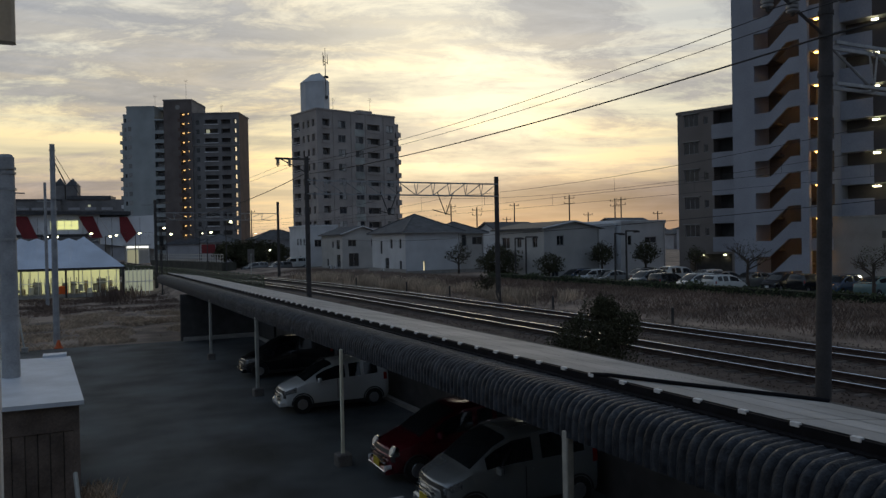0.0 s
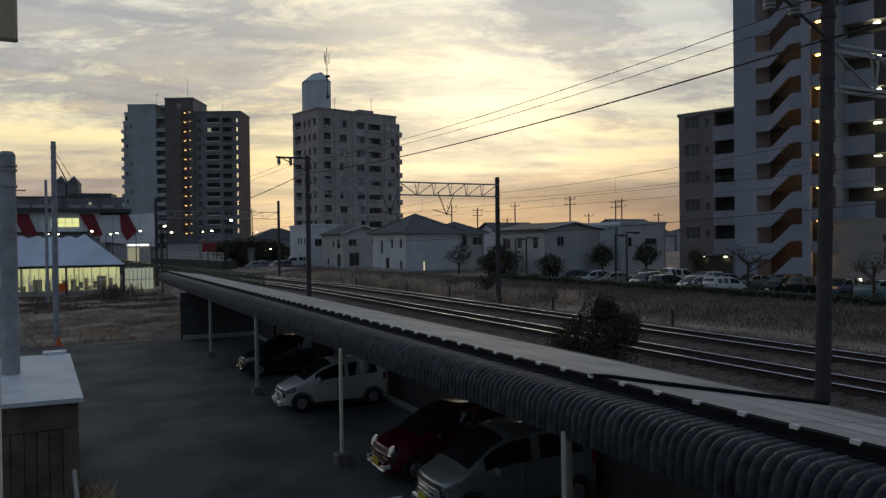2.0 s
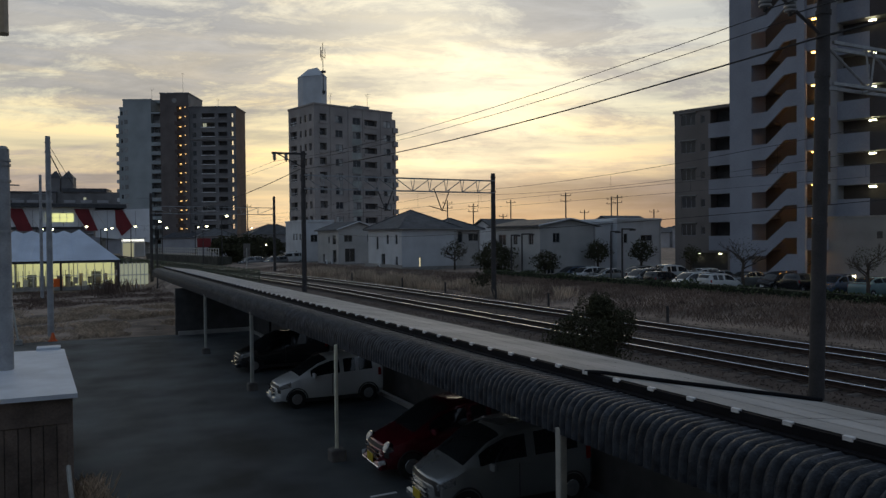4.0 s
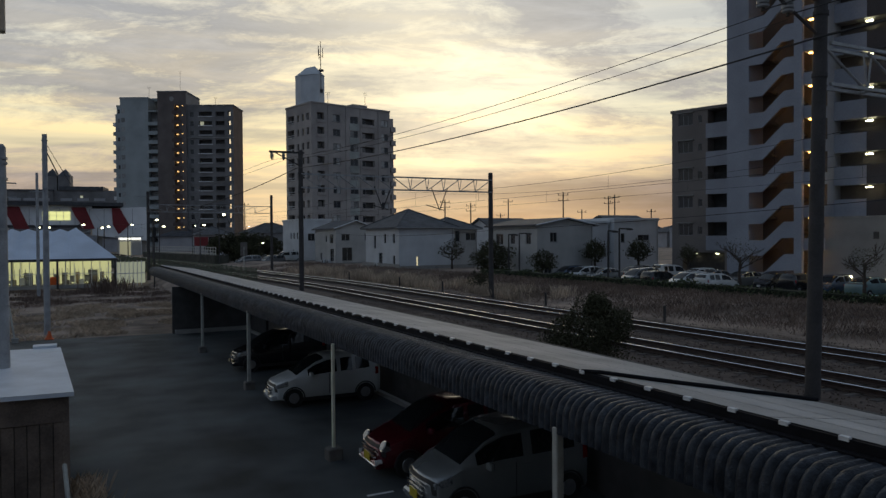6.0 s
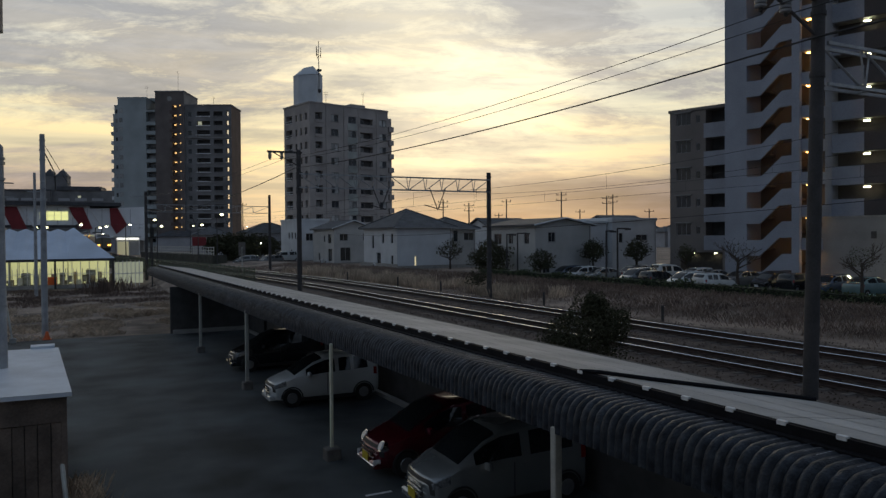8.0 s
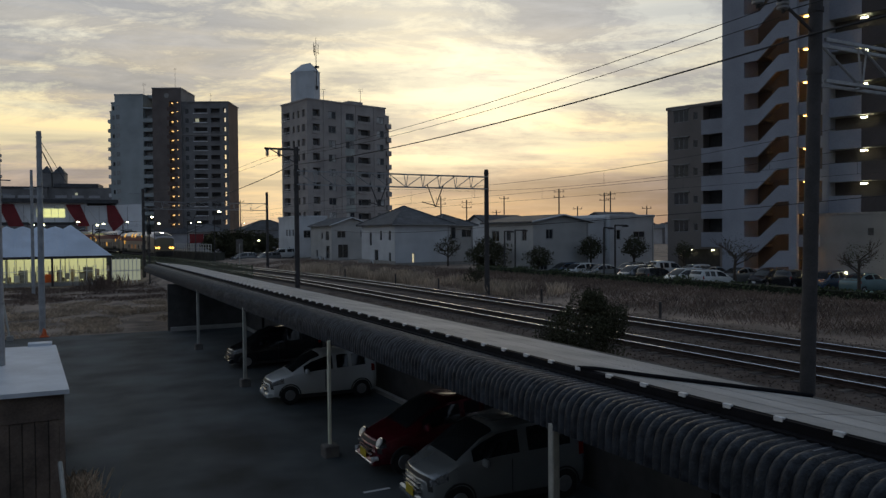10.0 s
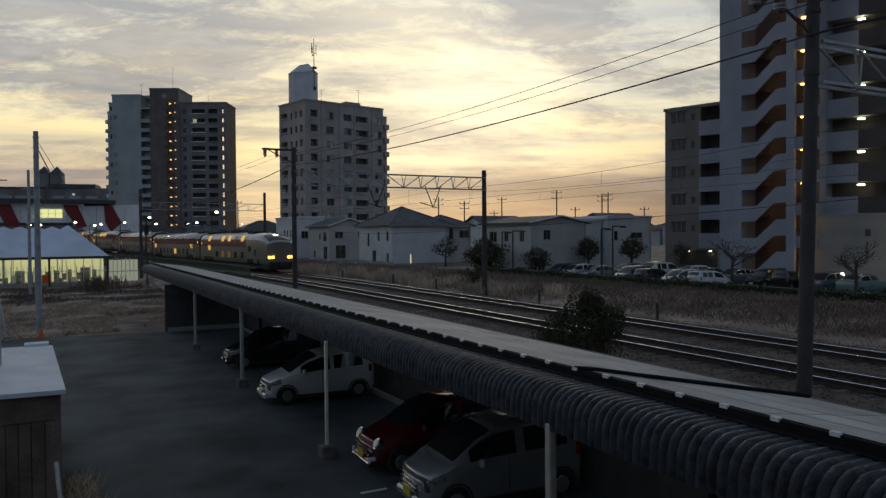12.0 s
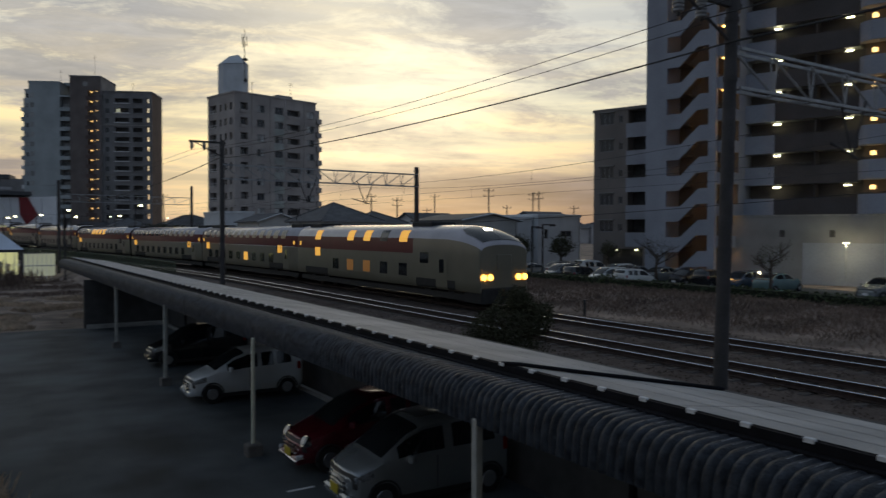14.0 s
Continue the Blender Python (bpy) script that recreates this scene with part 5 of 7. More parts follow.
def tower_c():
    """The near apartment block: stair tower, corridor wing, lower wing, podium. Local x runs along the front, y into the block."""
    ang = math.degrees(math.atan2(-0.957, 0.29))
    base = pose(55.6, 49.2, 0.9, rz=ang)
    F = 2.9
    t = thing("apartment_building", "pale grey stair tower with open zigzag flights and warm lamps", "building", base)
    W, H = 7.1, 28.4
    # front wall pieces between sloping flight openings
    n = 9
    k0 = -0.45
    for k in range(-1, n + 2):
        zb = k0 + F * k
        # opening k: landing at left, flight rising to the right, landing at right
        
        up = [(2.05, zb + 2.62), (3.25, zb + 2.62), (4.95, zb + 4.22), (6.05, zb + 4.29)]
        nx = [(2.05, zb + F + 1.15), (3.45, zb + F + 1.15), (5.2, zb + F + 2.8), (6.05, zb + F + 2.8)]
        if zb + F + 2.8 > H:
            continue
        g = Geo()
        for a in range(3):
            (xa, za), (xb, zc) = up[a], up[a + 1]
            (xc, zd), (xd, ze) = nx[a], nx[a + 1]
            front = [(xa, 0, za), (xb, 0, zc), (xd, 0, ze), (xc, 0, zd)]
            back = [(x, 0.22, z) for x, _, z in front]
            g.add(front + back, [(0, 1, 2, 3), (7, 6, 5, 4), (0, 4, 5, 1), (3, 2, 6, 7)])
        part("flight_parapet", g, "aptC", t)
        s = Geo()
        # flight slab behind the parapet
        s.add([(3.4, .22, zb + .4), (5.1, .22, zb + 2.0), (5.1, 1.7, zb + 2.0), (3.4, 1.7, zb + .4), (3.4, .22, zb + .2), (5.1, .22, zb + 1.8), (5.1, 1.7, zb + 1.8), (3.4, 1.7, zb + .2)],
              [(0, 1, 2, 3), (7, 6, 5, 4), (0, 4, 5, 1), (2, 6, 7, 3)])
        s.box(5.1, 0.22, zb + 1.8, 6.1, 3.2, zb + 2.0)
        s.box(2.05, 0.22, zb + 0.2, 3.4, 3.2, zb + .4)
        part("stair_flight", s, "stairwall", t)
        part("stair_lamp", Geo().box(5.45, 0.6, zb + 4.5, 5.95, 0.9, zb + 4.6), "lamp_warm", t, "warm stair lamp")
    part("wall", Geo().box(0, 0, 0, 2.05, 3.4, H), "aptC", t)
    part("pillar", Geo().box(6.05, -0.04, 0, 6.72, 0.5, H), "aptC", t)
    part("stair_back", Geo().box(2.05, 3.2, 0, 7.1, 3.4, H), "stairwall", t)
    part("plinth", Geo().box(2.05, 0, 0, 6.05, 0.22, 0.45), "aptC", t)
    part("roof", Geo().box(-.1, -.1, H, 7.2, 3.5, H + .3), "aptC", t)
    # lit door bay beside the pillar
    for k in range(10):
        z = 0.1 + F * k
        part("bay_slab", Geo().box(6.72, 0.35, z + 2.6, 8.1, 3.4, z + F + 0.75), "aptC", t)
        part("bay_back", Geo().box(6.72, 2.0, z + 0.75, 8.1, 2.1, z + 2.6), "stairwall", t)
        part("bay_lamp", Geo().box(6.95, 0.9, z + 2.47, 7.4, 1.15, z + 2.56), "lamp_warm", t, "warm corridor lamp")
    # corridor wing, set back
    e = thing("apartment_building", "dark banded corridor wing with lit open galleries", "building", base @ pose(8.1, 3.9, 0))
    L_ = 9.4
    He = 31
    for k in range(10):
        z = 5.55 + F * (k - 0.0)
        part("gallery_band", Geo().box(0, 0, z, L_, 0.18, z + 1.62), "aptE", e)
        part("gallery_band", Geo().box(0, -0.05, z - .02, 2.6, 0.14, z + 1.64), "aptC", e)
        part("gallery_slab", Geo().box(0, 0.18, z + 0.02, L_, 1.6, z + 0.2), "concrete", e)
        part("gallery_lamp", Geo().bevel_box(2.4, 0.45, z + F - 0.28, 2.95, 0.65, z + F - 0.17, 0.02), "lamp_corr", e, "bright gallery lamp")
        part("gallery_lamp", Geo().bevel_box(8.3, 0.3, z + F - 0.28, 8.85, 0.5, z + F - 0.17, 0.02), "lamp_corr", e, "bright gallery lamp")
        part("divider", Geo().box(5.9, 0.18, z + 0.2, 6.0, 1.6, z + F + 0.02), "aptE", e)
    part("wall", Geo().box(0, 1.6, 0, L_ + 14, 12, He), "aptE", e)
    part("side_wall", Geo().box(-0.2, -1.7, 0, -0.004, 12, He), "aptC", e)
    part("roof", Geo().box(0, 0, He + 3.4, L_, 12, He + 3.7), "aptE", e)
    # end tower with rounded pale balconies and orange lamps
    f = thing("apartment_building", "pale end tower with rounded balconies and orange lamps", "building", base @ pose(17.5, 3.0, 0))
    for k in range(10):
        z = 5.7 + F * k
        ring = [(0, 1.2), (0.1, 0.5), (0.45, 0.1), (1.0, -0.1), (6.5, -0.1), (6.5, 1.2)]
        part("balcony", Geo().loft([[(x, y, z) for x, y in ring], [(x, y, z + 1.65) for x, y in ring]]), "aptC", f)
        part("balcony_lamp", Geo().bevel_box(0.95, 0.75, z + 2.1, 1.35, 1.15, z + 2.45, 0.08), "lamp_entry", f, "orange balcony lamp")
    part("wall", Geo().box(0.3, 1.7, 0, 7, 9, 36), "stairwall", f)
    # podium
    pd = thing("podium", "plain beige ground-floor podium wall of the block", "building", base @ pose(7.3, 1.6, 0))
    part("wall", Geo().box(0, 0, -.5, 26, 2.2, 5.5), "podium", pd)
    part("coping", Geo().box(-.05, -.08, 5.5, 26, 2.3, 5.65), "concrete", pd)
    for x in (4.6, 8.6):
        part("vent", Geo().bevel_box(x, -0.07, 3.7, x + .42, 0, 4.3, .03), "dark", pd)
    part("panel", Geo().box(6.5, -0.04, -.4, 26, 0, 3.2), "aptC", pd)
    # lower wing
    d = thing("apartment_building", "six-storey grey-brown wing with windows and open bays", "building", base @ pose(-8.57, 5.5, 0))
    Wd, Hd = 8.6, 17.1
    hs, wn, sm = [], [], []
    for k in range(6):
        z = 1.2 + F * k
        if k > 0:
            hs.append((4.0, z - 0.05, 8.55, z + 1.35))
            wn.append((0.75, z, 2.35, z + 1.25))
            sm.append((2.95, z + .1, 3.4, z + .9))
    hs.append((1.2, 0.0, 5.8, 2.3))
    facade("wall", "aptD", d, Wd, 0, Hd, hs + wn + sm, 1.5, I4)
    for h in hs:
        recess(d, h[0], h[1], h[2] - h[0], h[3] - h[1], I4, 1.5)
        if h[1] > 1:
            part("bay_parapet", Geo().box(h[0] - .15, -0.12, h[1] - 1.52, 8.6, 0, h[1] - 0.02), "aptC", d)
    for h in wn:
        window(d, h[0], h[1], 1.6, 1.25, I4, 0.15, "glass", 3)
        part("window_hood", Geo().box(h[0] - .15, -.22, h[3] + .03, h[2] + .15, 0, h[3] + .12), "concrete", d)
    for h in sm:
        window(d, h[0], h[1], .45, .8, I4, 0.15, panes=1)
    part("wall", Geo().box(0.0, 1.55, 0, Wd, 9, Hd), "aptD", d)
    part("roof", Geo().box(-.12, -.12, Hd, Wd, 9, Hd + .3), "aptD", d)
    part("hatch", Geo().box(6.2, 1.5, Hd + .3, 8.6, 3, Hd + .75), "concrete", d)
    for x in (2.0, 4.4):
        part("garage_lamp", Geo().box(x, 1.0, 2.14, x + .3, 1.1, 2.2), "lamp_corr", d, "garage ceiling lamp")
    # car park lamp that lights the podium wall
    q = base @ Vector((17.6, -0.6, 0))
    lp = thing("street_lamp", "tall lamp post lighting the podium wall", "street lamp", pose(q.x, q.y, 1.0))
    part("post", Geo().tube([(0, 0, 0), (0, 0, 3.15)], 0.06, 8, 0.045), "steel", lp)
    part("head", Geo().bevel_box(-.35, -.12, 3.15, .35, .12, 3.27, .02), "steel", lp)
    part("lens", Geo().box(-.3, -.09, 3.10, .3, .09, 3.145), "lamp_corr", lp, "glowing lamp lens")
    bulb = new("podium_bulb", bpy.data.lights.new("podium_bulb", "POINT"))
    bulb.data.energy, bulb.data.color, bulb.data.shadow_soft_size = 150, (1.0, 0.90, 0.52), 0.15
    bulb.location = (q.x, q.y, 3.95)


# ---- houses ----
def hip_roof(x0, y0, x1, y1, z, h, over=0.5, ridge=0.5, axis="x"):
    a, b, c, d = x0 - over, y0 - over, x1 + over, y1 + over
    if axis == "x":
        r = (d - b) / 2
        p, q = (a + r, (b + d) / 2), (c - r, (b + d) / 2)
        if q[0] < p[0]:
            p = q = ((a + c) / 2, (b + d) / 2)
    else:
        r = (c - a) / 2
        p, q = ((a + c) / 2, b + r), ((a + c) / 2, d - r)
    g = Geo()
    vs = [(a, b, z), (c, b, z), (c, d, z), (a, d, z), (*p, z + h), (*q, z + h), (a, b, z - .18), (c, b, z - .18), (c, d, z - .18), (a, d, z - .18)]
    if axis == "x":
        fs = [(0, 1, 5, 4), (1, 2, 5), (2, 3, 4, 5), (3, 0, 4)]
    else:
        fs = [(0, 1, 4), (1, 2, 5, 4), (2, 3, 5), (3, 0, 4, 5)]
    fs += [(6, 7, 1, 0), (7, 8, 2, 1), (8, 9, 3, 2), (9, 6, 0, 3), (9, 8, 7, 6)]
    return g.add(vs, fs)


def house(label, x0, y0, x1, y1, z0, h, wall, roof="hip", roof_h=2.0, south=(), west=(), axis="x", lit=None):
    """A house with walls on the plan given; south faces -y, west faces -x. Windows are (along, up, w, h)."""
    t = thing("house", label, "house", pose(x0, y0, z0))
    w, d = x1 - x0, y1 - y0
    facade("wall", wall, t, w, 0, h, [(a, b, a + c, b + e) for a, b, c, e in south], 0.14, I4)
    for a, b, c, e in south:
        window(t, a, b, c, e, I4, 0.14, "lit_window" if lit == (a, b) else "glass", 1 if c < 0.8 else 2)
        part("window_sill", Geo().box(a - .05, -.05, b - .06, a + c + .05, 0, b - .01), "frame", t)
    mL = Matrix.Translation((0, d, 0)) @ LEFT
    facade("wall", wall, t, d, 0, h, [(d - a - c, b, d - a, b + e) for a, b, c, e in west], 0.14, mL)
    for a, b, c, e in west:
        window(t, d - a - c, b, c, e, mL, 0.14, "glass", 1 if c < 0.8 else 2)
    part("wall", Geo().box(w - .15, 0.16, 0, w, d, h), wall, t)
    part("wall", Geo().box(0.16, d - .15, 0, w - .15, d, h), wall, t)
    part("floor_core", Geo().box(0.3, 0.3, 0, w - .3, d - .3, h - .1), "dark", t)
    part("footing", Geo().box(-.02, -.02, -.3, w + .02, d + .02, .35), "concrete", t)
    if roof == "hip":
        hr = hip_roof(0, 0, w, d, h, roof_h, 0.55, axis=axis)
        part("roof", hr, "rooftile", t)
        ends = ((0, 4), (1, 5), (2, 5), (3, 4), (4, 5)) if axis == "x" else ((0, 4), (1, 4), (2, 5), (3, 5), (4, 5))
        for a, b in ends:
            if (Vector(hr.v[a]) - Vector(hr.v[b])).length > .1:
                part("ridge_tile", Geo().tube([hr.v[a], hr.v[b]], .11, 6), "rooftile", t)
    elif roof == "flat":
        part("roof", Geo().bevel_box(-.12, -.12, h, w + .12, d + .12, h + .35, .05), wall, t)
    elif roof == "gable":
        g = Geo()
        o = 0.45
        if axis == "x":
            prof = [(-o, h - .12), (d / 2, h + roof_h), (d + o, h - .12), (d + o, h + .06), (d / 2, h + roof_h + .2), (-o, h + .06)]
            g.loft([[(-o, y, z) for y, z in prof], [(w + o, y, z) for y, z in prof]])
            gb = Geo().add([(0.02, 0, h), (0.02, d, h), (0.02, d / 2, h + roof_h), (w - .02, 0, h), (w - .02, d, h), (w - .02, d / 2, h + roof_h)], [(0, 2, 1), (3, 4, 5)])
        else:
            prof = [(-o, h - .12), (w / 2, h + roof_h), (w + o, h - .12), (w + o, h + .06), (w / 2, h + roof_h + .2), (-o, h + .06)]
            g.loft([[(x, -o, z) for x, z in prof], [(x, d + o, z) for x, z in prof]])
            gb = Geo().add([(0, 0.02, h), (w, 0.02, h), (w / 2, 0.02, h + roof_h), (0, d - .02, h), (w, d - .02, h), (w / 2, d - .02, h + roof_h)], [(0, 1, 2), (3, 5, 4)])
        part("roof", g, "rooftile", t)
        part("gable_wall", Geo().add(gb.v[:3], [(0, 1, 2)]), wall, t)
        part("gable_wall", Geo().add(gb.v[3:], [(0, 2, 1)]), wall, t)
        if axis == "y":
            for sx in (-1, 1):
                e = w / 2 + sx * (w / 2 + o)
                part("barge_board", Geo().tube([(e, -o - .03, h - .02), (w / 2, -o - .03, h + roof_h + .12)], .09, 4), "white", t)
    part("gutter", Geo().tube([(-.6, -.62, h - .1), (w + .6, -.62, h - .1)], 0.07, 6), "frame", t) if roof == "hip" else None
    part("downpipe", Geo().tube([(w * .97, -.07, 0), (w * .97, -.07, h - .1)], 0.045, 6), "frame", t)
    return t


def make_houses():
    house("white two-storey house with dark hipped roof", 36.6, 82.2, 44.2, 93.2, 0.95, 5.3, "white", "hip", 2.4,
          south=[(2.35, 0.3, .28, 1.4)], west=[(1.2, 3.3, .7, 1.2), (4.0, 3.3, .7, 1.2), (7.4, 2.6, .7, 1.7), (5.2, .5, 1.3, 1.6), (1.2, .6, 0.7, 1.2)], lit=(2.35, 0.3))
    house("cream rear wing of the hipped-roof house", 44.2, 85.5, 49.5, 92.5, 0.95, 5.2, "cream", "hip", 1.5, south=[(1.0, 3.4, .7, 1.5), (2.0, 3.4, .7, 1.5), (3.6, 3.6, 1.5, 1.0)])
    house("cream two-storey house with low gable roof", 36.3, 104.5, 42.5, 114.5, 0.95, 5.4, "cream", "gable", 1.1, axis="y",
          south=[(0.9, 3.6, 1.3, 1.0), (4.6, 3.6, .6, 1.1), (1.0, .6, 1.6, 2.0)], west=[(1.2, 3.2, 1.6, 1.4), (4.0, 3.4, .8, 1.0), (1.0, .5, 1.7, 1.9), (6.5, .5, .9, 1.2)])
    house("white flat-roofed house by the bend", 35.3, 119, 40.5, 130, 0.95, 6.9, "white", "flat", south=[(1.2, 3.6, 1.2, 1.2)], west=[(1.6, 3.9, .9, 1.1), (3.6, 3.9, .9, 1.1), (5.4, 3.9, .9, 1.1), (4, .8, 1.0, 1.3)])
    house("pale two-storey house with shallow gable roof", 43.1, 62.2, 50.2, 71.6, 0.5, 5.65, "cream", "gable", 0.6, axis="y",
          south=[(1.6, 3.9, .9, 1.0), (.9, .7, .9, 1.2)], west=[(6.5, 3.6, 1.6, 1.2), (4.2, 3.7, .9, 1.1), (1.2, 3.7, .9, 1.1)])
    house("pale flat-roofed house with small windows", 53.0, 68, 57.3, 77, 0.5, 5.9, "white", "flat", south=[(.8, 3.6, .6, 1.2), (2.2, 2.6, .8, .5)])
    house("pale taller flat-roofed house", 57.4, 67.2, 64.2, 77, 0.5, 6.25, "white", "flat", south=[(3.6, 3.9, 1.8, .7), (1.0, 3.7, .6, 1.1)])
    house("low house with dark gable roof", 66, 76, 72, 84, 0.95, 5.2, "cream", "gable", 1.5, south=[(1.0, 3.2, 2.0, 1.3)])
    house("white house with dark roof behind the row", 58.5, 96, 66, 104, 0.95, 5.2, "white", "gable", 1.6, south=[(2.0, 3.2, 2.0, 1.3)])
    house("grey house with dark hipped roof far behind", 34, 150, 44, 158, 0.95, 5.2, "greywall", "hip", 2.0, south=[(2.0, 3.2, 2.0, 1.3)])
    house("grey house far down the line", 27, 168, 34, 176, 0.95, 5.0, "greywall", "hip", 1.8, south=[(2.0, 3.2, 2.0, 1.3)])
    w = Geo().box(36.0, 80.9, 0.9, 36.12, 93, 1.75)
    w.box(36.12, 80.9, 0.9, 50, 81.02, 1.55)
    solid("garden_wall", w, "concrete", "low concrete garden wall round the houses", "wall", "structure")
    for x, y in ((36.45, 88), (36.45, 109.5), (36.45, 107)):
        a = thing("air_conditioner", "pale air conditioner unit beside a house wall", "air conditioner", pose(x - .4, y, 1.0, rz=-90), group="air conditioners")
        part("case", Geo().bevel_box(-.4, -.14, .08, .4, .14, .7, .02), "white", a)
        part("grille", Geo().tube([(-.1, -.15, .38), (-.1, -.138, .38)], .24, 16), "dark", a)


def hill_blocks():
    """Far apartment row and skyline."""
    t = thing("apartment_building", "far dark apartment row with two pointed roof turrets", "building", pose(-24, 330, 1, rz=-12))
    part("wall", Geo().box(0, 0, 0, 22, 14, 23), "aptA_dark", t)
    part("wall", Geo().box(22, 2, 0, 45, 14, 23.5), "aptA_dark", t)
    part("wall", Geo().box(-7, 3, 0, 0, 14, 16), "aptA_dark", t)
    for x in (19.0, 23.6):
        part("turret", Geo().box(x, 2, 23, x + 4.2, 8, 29), "aptA_dark", t)
        part("turret_roof", Geo().add([(x - .2, 1.8, 29), (x + 4.4, 1.8, 29), (x + 4.4, 8.2, 29), (x - .2, 8.2, 29), (x + 2.1, 5, 32.2)], [(0, 1, 4), (1, 2, 4), (2, 3, 4), (3, 0, 4)]), "rooftile", t)
    for k in range(5):
        z = 6 + 3.3 * k
        for x in (2, 7, 12, 17, 25, 31, 37):
            part("balcony_rail", Geo().box(x, -.8, z, x + 4, -.4, z + 1.0), "greywall", t)
    part("roof", Geo().box(-.4, -.5, 23, 22.2, 14, 23.6).box(24, 1.5, 23.5, 40, 14, 25), "rooftile", t)
    for x, z in ((9, 17.2), (27.5, 14.0), (31.5, 20.5), (40, 17.5), (20, 10.4)):
        part("lit_window", Geo().box(x, -.1 if x < 22 else 1.9, z, x + 1.0, 0 if x < 22 else 2.0, z + .9), "lit_dim", t, "dimly lit window")
    rng = random.Random(9)
    for k in range(46):
        az = radians(-8 + k * 1.55 + rng.uniform(-.4, .4))
        r = rng.uniform(230, 420)
        x, y = r * math.sin(az), r * math.cos(az)
        w, d, h = rng.uniform(8, 16), rng.uniform(7, 10), rng.uniform(4.5, 7.5)
        b = thing("house", "distant dark-roofed house on the horizon", "house", pose(x, y, .9, rz=rng.uniform(-30, 10)), group="distant houses")
        part("wall", Geo().box(0, 0, 0, w, d, h), "greywall", b)
        part("roof", hip_roof(0, 0, w, d, h, rng.uniform(1.2, 2.2)), "rooftile", b)


def utility(x, y, top, arms=2, z0=0.9):
    t = thing("utility_pole", "thin distant utility pole with crossarms", "utility pole", pose(x, y, z0, rz=-30), group="distant utility poles")
    h = top - z0
    part("pole", Geo().tube([(0, 0, 0), (0, 0, h)], 0.13, 8, 0.09), "darkpole", t)
    for k in range(arms):
        part("crossarm", Geo().box(-.8, -.04, h - .5 - .8 * k, .8, .04, h - .42 - .8 * k), "darkpole", t)
        for dx in (-.7, .7):
            part("insulator", Geo().tube([(dx, 0, h - .38 - .8 * k), (dx, 0, h - .2 - .8 * k)], .06, 6), "darkpole", t)


